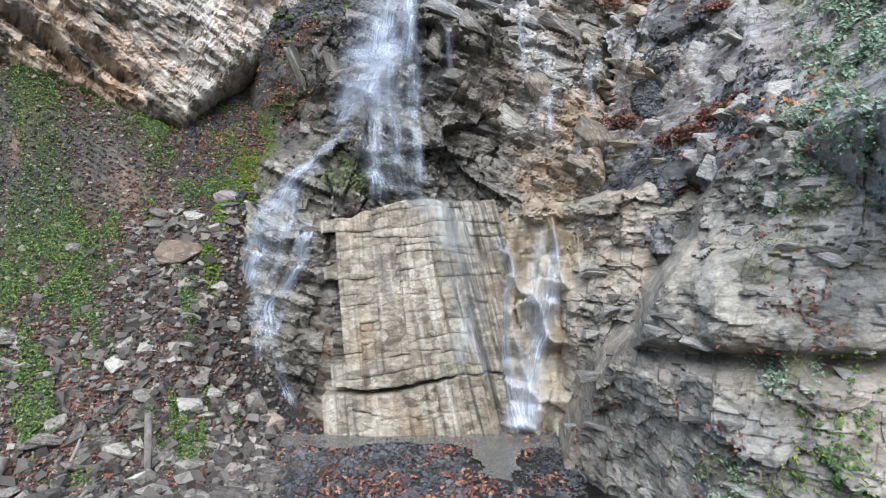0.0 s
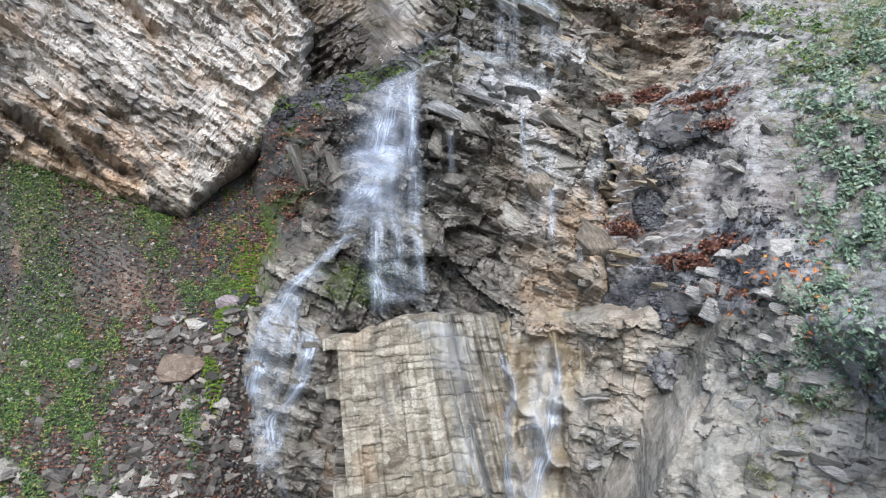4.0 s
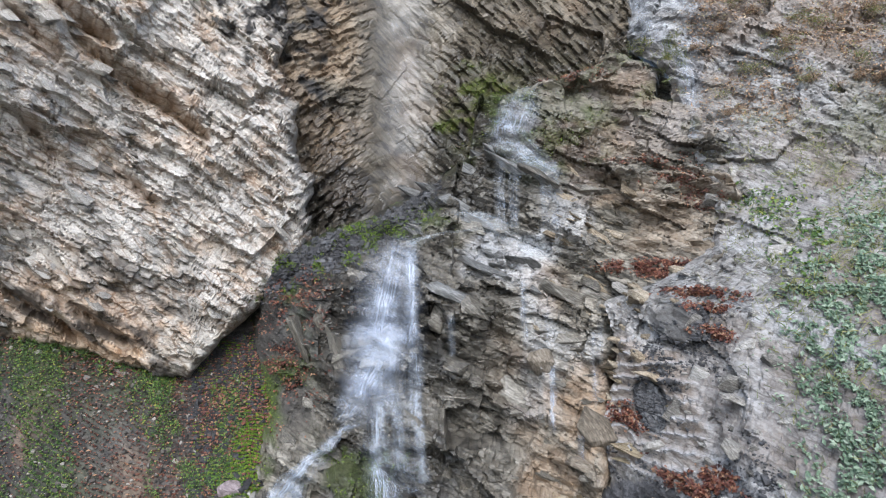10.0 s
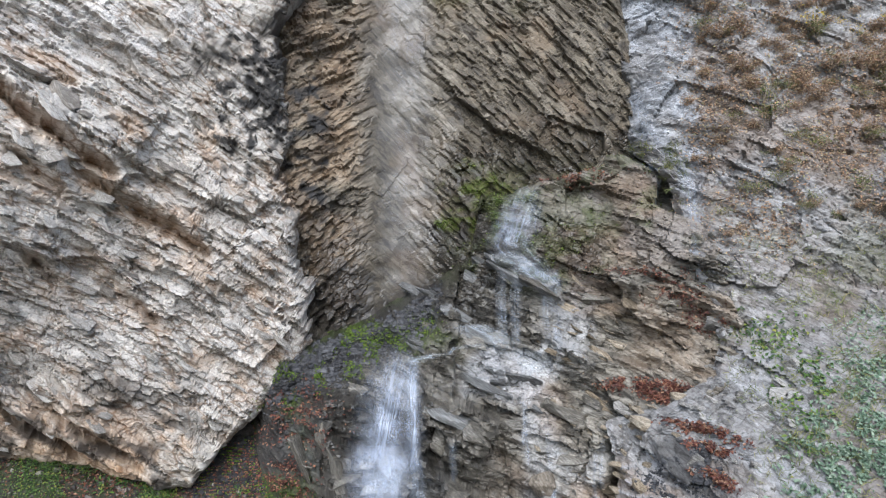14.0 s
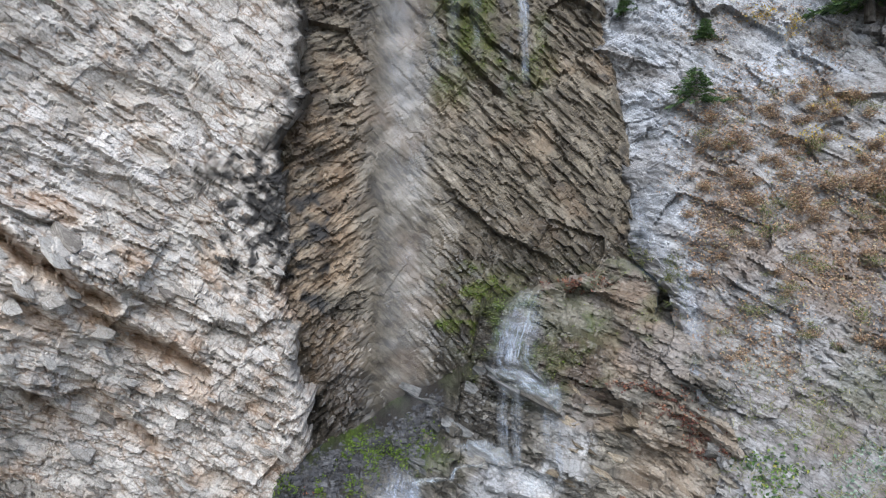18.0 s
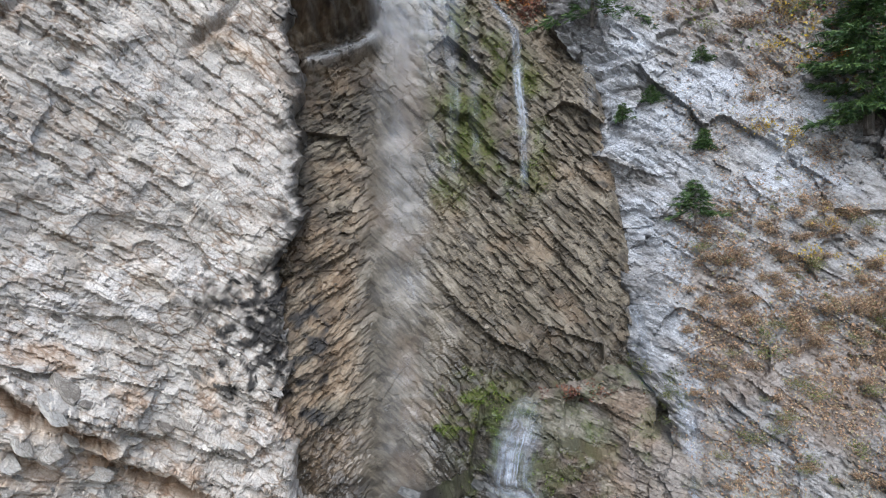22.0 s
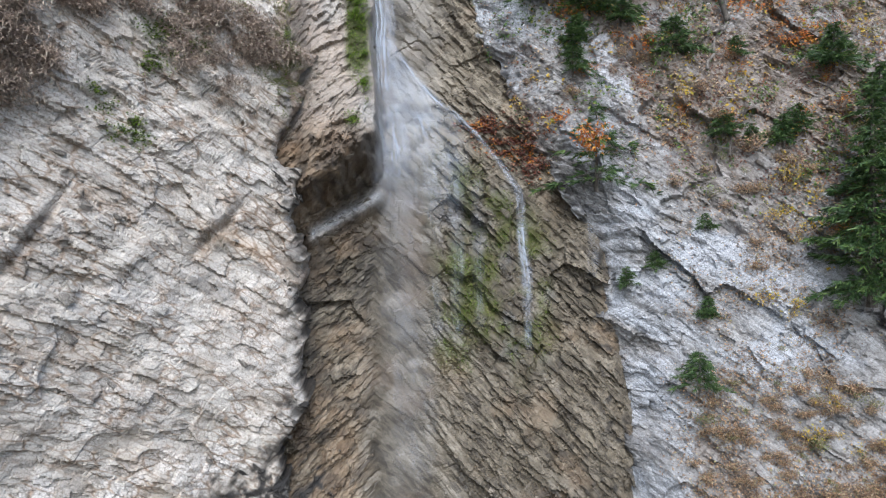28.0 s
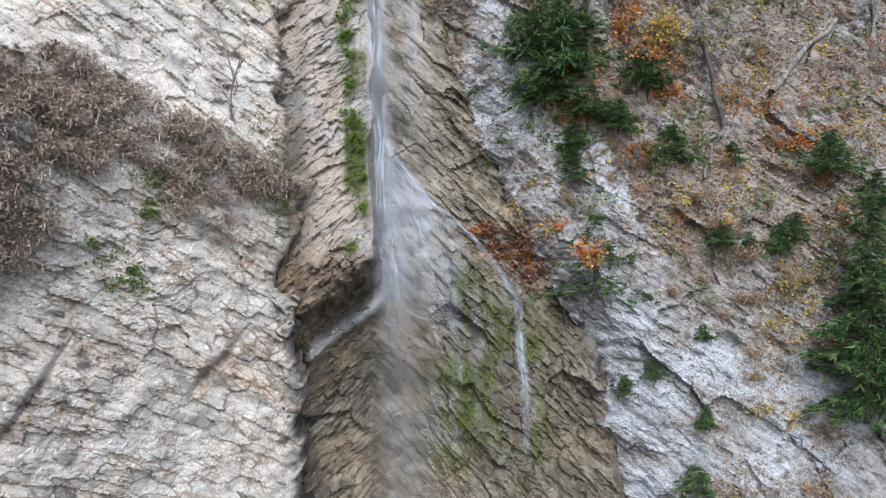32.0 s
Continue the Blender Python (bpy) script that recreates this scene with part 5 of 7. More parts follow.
litter(STEPS, patches(STEPS, [(1180, 6.76, 70, 0.08), (1215, 6.66, 50, 0.06), (1240, 6.55, 34, 0.09), (1140, 6.8, 40, 0.05)], 424), 3600, (0.016, 0.036), RED_LEAF, "shelf_leaves", "deep red fallen beech leaves heaped on a long shelf", "leaves", 425)
litter(RECESS, patches(RECESS, [(905, 18.62, 45, 0.30), (850, 18.98, 30, 0.18), (940, 18.2, 25, 0.25)], 430), 1500, (0.02, 0.045), RED_LEAF, "chute_leaves", "rusty fallen leaves lying beside the upper chute", "leaves", 431)
litter(SLOPE, sst(8.6, 10.0, SLOPE.z) * sst(17.5, 16.5, SLOPE.z) * sst(-0.3, 0.2, fbm(SLOPE.p / 90, SLOPE.z * 1.2, 0, 440, 4)) * sst(1150, 1260, SLOPE.p) * (1 - 0.85 * SLOPE.masks["pale"]), 30000, (0.012, 0.032), DRY_LEAF, "slope_litter", "orange brown leaf litter strewn over the marl slope", "leaves", 441)
litter(SLOPE, sst(17.0, 19, SLOPE.z + (SLOPE.p - 1150) * 0.004) * (0.3 + flat_top(SLOPE, 0.6)) * sst(-0.35, 0.1, fbm(SLOPE.p / 60, SLOPE.z * 1.5, 0, 445, 4)) * (1 - 0.85 * slope_white(SLOPE.p, SLOPE.z)), 24000, (0.016, 0.045), DRY_LEAF, "forest_litter", "brown leaf litter on the wooded upper slope", "leaves", 446)
litter(SLOPE, sst(17.2, 18.8, SLOPE.z + (SLOPE.p - 1150) * 0.003) * sst(-0.15, 0.3, fbm(SLOPE.p / 50, SLOPE.z * 1.8, 0, 541, 4)) * (1 - 0.9 * slope_white(SLOPE.p, SLOPE.z)), 15000, (0.014, 0.036), RED_LEAF, "beech_litter", "red brown beech leaves strewn over the wooded upper slope", "leaves", 542)
litter(SLOPE, patches(SLOPE, [(1015, 21.4, 28, 0.25), (1010, 22.2, 22, 0.2), (1330, 21.6, 40, 0.3), (1180, 21.9, 36, 0.25), (1420, 20.9, 40, 0.2), (1125, 20.6, 26, 0.16), (985, 19.0, 24, 0.14)], 543), 2200, (0.016, 0.04), ORANGE_LEAF, "russet_undergrowth", "russet and orange low growth on the wooded slope", "plants", 544, wild=0.6, lift=0.1)
litter(RECESS, patches(RECESS, [(905, 18.55, 40, 0.22), (850, 18.95, 26, 0.14), (945, 18.15, 22, 0.2)], 545), 420, (0.018, 0.036), ORANGE_LEAF, "fresh_chute_leaves", "bright rust orange leaves lying beside the upper chute", "leaves", 546)
litter(SLOPE, sst(17.0, 18.6, SLOPE.z + (SLOPE.p - 1150) * 0.004) * sst(0.1, 0.4, fbm(SLOPE.p / 45, SLOPE.z * 2, 0, 447, 4)) * (1 - 0.7 * slope_white(SLOPE.p, SLOPE.z)), 2400, (0.025, 0.06), YELLOW_LEAF, "fallen_yellow_leaves", "yellow maple leaves lying on the wooded slope", "leaves", 448)
litter(SLOPE, sst(17.6, 19, SLOPE.z + (SLOPE.p - 1150) * 0.004) * sst(0.05, 0.3, fbm(SLOPE.p / 40, SLOPE.z * 2.2, 0, 449, 4)) + 2 * patches(SLOPE, [(960, 21.8, 50, 0.7), (1010, 20.9, 40, 0.4), (920, 22.6, 40, 0.4)], 452), 9000, (0.02, 0.05), GREEN_LEAF, "slope_undergrowth", "dark green undergrowth on the wooded slope", "plants", 453, wild=0.6, lift=0.12)
litter(SLOPE, patches(SLOPE, [(1490, 5.9, 70, 0.9), (1441, 6.45, 40, 0.3), (1545, 6.9, 50, 0.7), (1530, 4.8, 50, 0.7), (1600, 6.0, 90, 1.2), (1545, 3.8, 50, 0.5), (1500, 4.3, 40, 0.3)], 450), 8000, (0.016, 0.042), IVY_LEAF, "slope_leaves", "pale green broad leaved plants hanging on the slope", "plants", 451, wild=0.45)
litter(SLOPE, blob(SLOPE.p, SLOPE.z, 1550, 3.8, 80, 0.9, 455, 0.7, 4) * sst(-0.25, 0.15, fbm(SLOPE.p / 28, SLOPE.z * 4, 0, 456, 4)), 2600, (0.012, 0.03), IVY_LEAF, "slope_ferns", "pale green leafy growth on the gravelly slope", "plants", 457, wild=0.5, lift=0.06)
litter(SLOPE, blob(SLOPE.p, SLOPE.z, 1550, 3.8, 90, 1.0, 458, 0.7, 4), 900, (0.02, 0.05), GRASS, "bank_grass", "grass blades between the leafy growth", "grass", 459, "blade", (0, -0.9, 0.3), 0.5)
litter(SLOPE, blob(SLOPE.p, SLOPE.z, 1420, 3.6, 110, 0.8, 462, 0.7, 4), 220, (0.02, 0.045), ORANGE_LEAF, "orange_fallen_leaves", "single orange leaves fallen on the gravelly slope", "leaves", 463)
litter(SLOPE, patches(SLOPE, [(1317, 8.0, 30, 0.18), (1408, 7.5, 40, 0.35), (1430, 6.9, 45, 0.4), (1350, 7.7, 30, 0.2)], 460), 700, (0.02, 0.045), GREEN_LEAF, "slope_herbs", "small green herbs on the slope", "plants", 461)
litter(SLOPE, patches(SLOPE, [(1400, 7.0, 90, 0.9), (1500, 5.6, 90, 1.2), (1440, 8.5, 120, 0.6), (1560, 7.5, 90, 1.0)], 465), 4200, (0.03, 0.08), GRASS, "slope_grass", "thin grass tufts on the slope", "grass", 466, "blade", (0, -0.9, 0.2), 0.5)
litter(CRAG, patches(CRAG, [(1440, 3.2, 55, 0.16), (1410, 3.12, 40, 0.12), (1500, 3.75, 70, 0.3), (1420, 1.72, 40, 0.08), (1300, 0.95, 40, 0.10)], 470), 3200, (0.010, 0.024), IVY_LEAF, "crag_leaves", "pale green leafy plant growing on the crag", "plants", 471)
litter(CRAG, patches(CRAG, [(1430, 1.72, 55, 0.12), (1300, 0.95, 60, 0.14), (1420, 0.85, 80, 0.15), (1390, 2.55, 40, 0.2), (1450, 2.95, 60, 0.2), (1540, 3.6, 60, 0.4)], 480), 3600, (0.015, 0.04), GRASS, "crag_grass", "drooping grass tufts on the ledges of the crag", "grass", 481, "blade", (0, -0.9, 0.1), 0.5)
litter(CRAG, patches(CRAG, [(1500, 1.1, 50, 0.3), (1480, 0.7, 50, 0.3), (1550, 1.6, 30, 0.25)], 490), 900, (0.010, 0.028), GREEN_LEAF, "crag_herbs", "dark green creeping herbs on the crag", "plants", 491)
litter(CRAG, patches(CRAG, [(1480, 0.6, 40, 0.15), (1030, 0.6, 50, 0.2), (1400, 2.7, 50, 0.15), (1060, 1.0, 60, 0.15), (1360, 1.9, 30, 0.1), (1460, 2.2, 60, 0.2), (1330, 1.2, 60, 0.12), (1250, 0.5, 60, 0.2)], 495), 420, (0.014, 0.03), RED_LEAF, "crag_fallen_leaves", "orange fallen leaves caught on the crag", "leaves", 496)
litter(RECESS, RECESS.masks["moss"] ** 2, 6000, (0.008, 0.022), MOSS_TUFT, "recess_moss", "hanging green moss on the dripping recess wall", "moss", 501)
litter(RECESS, patches(RECESS, [(610, 22.4, 12, 0.5), (612, 21.2, 13, 0.35), (626, 20.4, 11, 0.45), (636, 19.6, 9, 0.4), (618, 18.7, 8, 0.12), (630, 23.4, 12, 0.4)], 503), 9000, (0.007, 0.018), BEARD_MOSS, "fall_moss", "thick bright moss hanging beside the upper fall", "moss", 504, lift=0.08)
_at, _n = STEPS.pick(sst(-0.75, -0.4, STEPS.z - tier_top(STEPS.p)) * sst(0.15, 0.0, STEPS.z - tier_top(STEPS.p)) * sst(800, 740, STEPS.p), 4500, 507)
chip_cloud("shelf_rubble", _at, 0.02 + 0.03 * np.random.RandomState(508).gamma(1.5, 0.8, len(_at)), GRAVEL, "dark rubble on the shelf under the recess", "scree", 509)
litter(STEPS, sst(-0.75, -0.4, STEPS.z - tier_top(STEPS.p)) * sst(0.2, 0.0, STEPS.z - tier_top(STEPS.p)) * sst(800, 740, STEPS.p) * sst(0.0, 0.25, fbm(STEPS.p / 22, STEPS.z * 3.5, 0, 512, 4)), 3500, (0.010, 0.028), MOSS_TUFT, "shelf_moss", "olive moss patches on the shelf under the recess", "moss", 513)
litter(STEPS, STEPS.masks["moss"] ** 2, 5000, (0.008, 0.022), MOSS_TUFT, "step_moss", "green moss on the wet rock steps", "moss", 506)
litter(SLOPE, patches(SLOPE, [(1140, 10.7, 50, 0.3), (1170, 10.3, 30, 0.4)], 510), 500, (0.04, 0.09), GRASS, "hanging_grass", "grey green grass hanging over the ledge", "grass", 511, "blade", (0, -0.6, -0.6), 0.4)
def gravel_pad(p0, z0, rp, rz, lean, seed):
    """A pad of dark shale gravel lying on a ledge of the slope."""
    p, z = np.meshgrid(np.arange(p0 - 1.5 * rp, p0 + 1.5 * rp, 2.5), np.arange(z0 - 1.5 * rz, z0 + 1.5 * rz, 0.03))
    q = p - lean * (z - z0)
    r = np.hypot((q - p0) / rp, (z - z0) / rz) + 0.35 * fbm(p / 30, z * 3, 0, seed, 4)
    rough = SLOPE.depth_at(p[::6, ::6].ravel(), z[::6, ::6].ravel()).reshape(p[::6, ::6].shape)
    plane = np.linalg.lstsq(np.stack([p[::6, ::6].ravel() - p0, z[::6, ::6].ravel() - z0, np.ones(rough.size)], -1), rough.ravel(), rcond=None)[0]
    d = plane[0] * (p - p0) + plane[1] * (z - z0) + plane[2] - 0.06 + 0.22 * sst(0.85, 1.05, r) + 0.03 * fbm(p / 8, z * 9, 0, seed + 1, 3)
    f = grid_faces(*p.shape)
    f = f[(r.ravel() < 1.05)[f].all(1)]
    used = np.unique(f)
    lut = np.zeros(p.size, int)
    lut[used] = np.arange(len(used))
    P = place(p, z, d).reshape(-1, 3)
    ob = mesh_object("gravel_pad", P[used], lut[f], GRAVEL)
    tagged(ob, "dark shale gravel lying on a rock ledge", "gravel", kind="stuff")
    rng = np.random.RandomState(seed)
    inner = np.flatnonzero(r.ravel() < 0.95)
    at = P[rng.choice(inner, 700)]
    chip_cloud("pad_gravel", at, 0.012 + 0.018 * rng.gamma(1.5, 0.8, 700), GRAVEL, "loose dark stones on a gravel ledge", "gravel", seed + 2)


gravel_pad(1208, 5.98, 44, 0.30, 60, 525)
gravel_pad(1157, 4.82, 32, 0.32, -30, 530)
gravel_pad(1165, 3.58, 82, 0.34, 90, 535)
# loose stones on the gravel ledges
_at, _n = SLOPE.pick(patches(SLOPE, [(1232, 5.85, 40, 0.36), (1168, 5.2, 36, 0.45), (1165, 3.55, 85, 0.45), (1360, 4.1, 55, 0.45)], 520), 3800, 521)
chip_cloud("ledge_gravel", _at, 0.012 + 0.02 * np.random.RandomState(522).gamma(1.5, 0.8, len(_at)), GRAVEL, "dark shale gravel lying on the ledges", "gravel", 523)


# ---------------------------------------------------------------- shrubs and brush
def tube(path, radii, sides=6):
    """Verts and quads of a tapered bent stem."""
    path = np.asarray(path, float)
    verts, faces = [], []
    for k, q in enumerate(path):
        way = path[min(k + 1, len(path) - 1)] - path[max(k - 1, 0)]
        m = Vector(way).to_track_quat("Z", "Y").to_matrix()
        for s in range(sides):
            a = 2 * math.pi * s / sides
            verts.append(Vector(q) + m @ Vector((radii[k] * math.cos(a), radii[k] * math.sin(a), 0)))
    for k in range(len(path) - 1):
        for s in range(sides):
            faces.append((k * sides + s, k * sides + (s + 1) % sides, (k + 1) * sides + (s + 1) % sides, (k + 1) * sides + s))
    return [tuple(v) for v in verts], faces


def join(pieces):
    V, F = [], []
    for v, f in pieces:
        b = len(V)
        V += list(v)
        F += [tuple(i + b for i in q) for q in f]
    return V, F


def leaf_quads(centres, rng, size, droop=0.0):
    c = np.asarray(centres, float)
    n = rng.normal(0, 0.6, c.shape) + np.array([0, -0.4, 0.8])
    n /= np.linalg.norm(n, axis=1, keepdims=True)
    t = np.cross(n, rng.normal(size=c.shape))
    t /= np.linalg.norm(t, axis=1, keepdims=True)
    b = np.cross(n, t)
    s = (size * rng.uniform(0.6, 1.3, len(c)))[:, None]
    v = np.stack([c - s * b, c + 0.55 * s * t + 0.25 * s * n, c + s * b, c - 0.55 * s * t + 0.25 * s * n], 1).reshape(-1, 3)
    k = np.arange(len(c)) * 4
    return v, np.stack([k, k + 1, k + 2, k + 3], -1)


def make_shrub(name, seed, leaf, leaves=260, spread=0.45, tall=0.35, size=0.028, stems=9, label="", category="shrub", group=""):
    """A low shrub: bent stems and a loose crown of small leaves."""
    rng = np.random.RandomState(seed)
    root = new(name)
    pieces, tips = [], []
    for _ in range(stems):
        a, r = rng.uniform(0, 6.28), spread * rng.uniform(0.3, 1)
        end = np.array([r * math.cos(a), r * 0.6 * math.sin(a) - 0.15, tall * rng.uniform(0.3, 1)])
        mid = end * 0.5 + np.array([0, 0, 0.10 * tall]) + rng.normal(0, 0.03, 3)
        pieces.append(tube([(0, 0, -0.05), mid, end], [0.008, 0.005, 0.002], 4))
        for f in rng.uniform(0.3, 1.05, leaves // stems):
            tips.append(mid * (1 - abs(2 * f - 1)) + end * max(0, 2 * f - 1) + rng.normal(0, 0.075, 3))
    v, f = join(pieces)
    tagged(part("woody_frame", v, f, BROWN_TWIG, root), kind="stuff")
    v, f = leaf_quads(tips, rng, size)
    tagged(part("foliage", v, f, leaf, root), kind="stuff")
    return tagged(root, label, category, group)


def plant_region(sheet, protos, chance, count, scales, seed):
    rng = np.random.RandomState(seed)
    w = np.clip(chance, 0, None).ravel().astype(float)
    for i in rng.choice(w.size, size=count, p=w / w.sum(), replace=False):
        m = Matrix.Translation(sheet.P.reshape(-1, 3)[i]) @ Matrix.Rotation(rng.uniform(-0.6, 0.6), 4, "Z")
        s = rng.uniform(*scales)
        ob = copy_thing(protos[rng.randint(len(protos))], m)
        ob.matrix_basis = m @ Matrix.Diagonal((s, s, s * rng.uniform(0.8, 1.2), 1))


def discard(protos):
    for ob in protos:
        for o in (*ob.children_recursive, ob):
            bpy.data.objects.remove(o, do_unlink=True)


DRY = [make_shrub("dry_shrub", 600 + k, DRY_LEAF, 420, 0.42, 0.25, 0.029, 10, "low dry shrub with curled orange brown leaves on the marl slope", group="dry shrubs on the slope") for k in range(3)]
YEL = [make_shrub("yellow_shrub", 610 + k, YELLOW_LEAF, 70, 0.40, 0.35, 0.028, 7, "sparse shrub with small yellow leaves on the slope", group="yellow shrubs") for k in range(2)]
RUS = [make_shrub("russet_shrub", 616 + k, ORANGE_LEAF, 130, 0.40, 0.4, 0.028, 8, "small shrub with russet orange leaves on the slope", group="russet shrubs") for k in range(2)]
OLI = [make_shrub("green_shrub", 620 + k, GRASS, 200, 0.36, 0.22, 0.024, 9, "low olive green shrub on the slope", group="green shrubs") for k in range(2)]
zz, pp = SLOPE.z, SLOPE.p
plant_region(SLOPE, DRY + DRY + OLI, (0.12 * sst(9.2, 10.4, zz) + sst(10.9, 12.2, zz)) * sst(14.6, 13.4, zz + (1500 - pp) * 0.004) * sst(1190, 1290, pp) * sst(-0.35, 0.2, fbm(pp / 60, zz * 1.6, 0, 630, 3)), 220, (0.3, 0.72), 631)
plant_region(SLOPE, DRY, sst(15.6, 16.4, zz) * sst(19, 18, zz) * sst(1150, 1250, pp) * (1 - 0.8 * SLOPE.masks["pale"]), 24, (0.4, 0.8), 632)
plant_region(SLOPE, OLI, sst(9.0, 10.0, zz) * sst(12.6, 11.8, zz) * sst(1280, 1350, pp), 26, (0.5, 1.0), 633)
plant_region(SLOPE, YEL, np.clip(blob(pp, zz, 1360, 15.2, 80, 0.35, 634) + blob(pp, zz, 1400, 17.4, 60, 0.8, 635) + 0.5 * blob(pp, zz, 1500, 12.8, 90, 0.8, 636) + 0.6 * blob(pp, zz, 1330, 22.4, 120, 0.9, 637), 0, 1), 26, (0.5, 1.0), 638)
plant_region(SLOPE, RUS, np.clip(0.6 * blob(pp, zz, 1080, 21.2, 90, 0.7, 640) + blob(pp, zz, 1310, 21.3, 40, 0.3, 641) + 0.4 * blob(pp, zz, 1420, 19.6, 160, 1.5, 642) + 0.5 * blob(pp, zz, 1050, 20.2, 70, 0.4, 643) + 0.35 * sst(18.5, 19.5, zz) * sst(24.5, 24, zz) * sst(940, 1000, pp), 0, 1), 48, (0.5, 1.0), 644)
plant_region(SLOPE, DRY + OLI, sst(8.8, 9.6, zz) * sst(15, 14, zz) * sst(1200, 1280, pp), 70, (0.25, 0.5), 645)
plant_region(SLOPE, DRY + OLI + RUS + YEL + OLI, sst(17.2, 18.4, zz + (pp - 1150) * 0.004) * sst(24.6, 24.2, zz) * sst(880, 1000, pp) * (1 - 0.7 * slope_white(pp, zz)), 110, (0.35, 0.85), 646)
discard(DRY + YEL + RUS + OLI)


def make_brush(seed):
    """A mat of dry drooping stalks."""
    rng = np.random.RandomState(seed)
    root = new("dry_brush")
    n = 300
    base = rng.normal(0, 1, (n, 3)) * np.array([0.17, 0.07, 0.07])
    way = rng.normal(0, 0.9, (n, 3)) + np.array([0, -0.5, 0.25])
    way /= np.linalg.norm(way, axis=1, keepdims=True)
    side = np.cross(way, rng.normal(size=(n, 3)))
    side /= np.linalg.norm(side, axis=1, keepdims=True)
    L = rng.uniform(0.05, 0.15, (n, 1))
    mid = base + way * L * 0.6
    tip = mid + way * L * 0.4 - np.array([0, 0, 1]) * L * rng.uniform(-0.2, 0.6, (n, 1))
    w = 0.004
    v = np.stack([base - side * w, base + side * w, mid + side * w, mid - side * w, tip + side * 0.0015, tip - side * 0.0015], 1).reshape(-1, 3)
    k = np.arange(n)[:, None] * 6
    f = np.concatenate([k + np.array([[0, 1, 2, 3]]), k + np.array([[3, 2, 4, 5]])])
    tagged(part("stalk_mat", v, f, BROWN_TWIG, root), kind="stuff")
    v, f = leaf_quads(base + rng.normal(0, 0.05, base.shape) - np.array([0, 0.05, 0]), rng, 0.024)
    tagged(part("dead_foliage", v[:4 * 170], f[:170], BROWN_TWIG, root), kind="stuff")
    return tagged(root, "mat of dry brown drooping brush on the pale cliff", "brush", "dry brush on the cliff")


BRUSH = [make_brush(650 + k) for k in range(3)]
pc, zc = CLIFF.p, CLIFF.z

low_line = np.interp(pc, [-200, 0, 90, 115, 250, 330, 420, 480], [18.0, 18.5, 18.8, 19.7, 19.9, 19.3, 19.4, 19.6]) + 0.25 * fbm(pc / 30, zc * 0, 0, 651, 3)
high_line = np.interp(pc, [-200, 0, 100, 300, 380, 480], [21.2, 21.2, 21.4, 20.9, 20.4, 19.8]) + 0.3 * fbm(pc / 30, zc * 0, 0, 652, 3)
band = sst(-0.1, 0.15, zc - low_line) * sst(0.1, -0.25, zc - high_line) * sst(-0.4, 0.0, fbm(pc / 40, zc * 2.6, 0, 655, 4))
plant_region(CLIFF, BRUSH, band, 230, (0.5, 1.25), 656)
plant_region(CLIFF, BRUSH, np.clip(blob(pc, zc, 400, 19.2, 50, 0.5, 657) + blob(pc, zc, 480, 19.6, 30, 0.7, 658), 0, 1), 14, (0.35, 0.7), 659)
discard(BRUSH)
litter(CLIFF, band, 9000, (0.015, 0.045), BROWN_TWIG, "brush_litter", "dead brown leaves caught in the brush on the cliff", "leaves", 653, wild=0.7)
litter(CLIFF, patches(CLIFF, [(225, 18.2, 26, 0.16), (171, 18.6, 22, 0.14), (252, 19.2, 30, 0.14), (500, 19.7, 14, 0.25), (300, 19.6, 40, 0.2), (560, 6.1, 60, 0.3)], 660), 1800, (0.012, 0.03), MOSS_TUFT, "cliff_moss", "olive green moss and tufts on the cliff ledges", "moss", 661)
litter(CLIFF, patches(CLIFF, [(490, 19.5, 26, 0.5), (460, 20.3, 40, 0.4), (450, 23.0, 30, 0.2), (530, 22.0, 20, 0.6)], 665), 1300, (0.03, 0.08), GRASS, "cliff_grass", "straw coloured grass hanging from the cliff edge", "grass", 666, "blade", (0, -0.8, -0.3), 0.5)


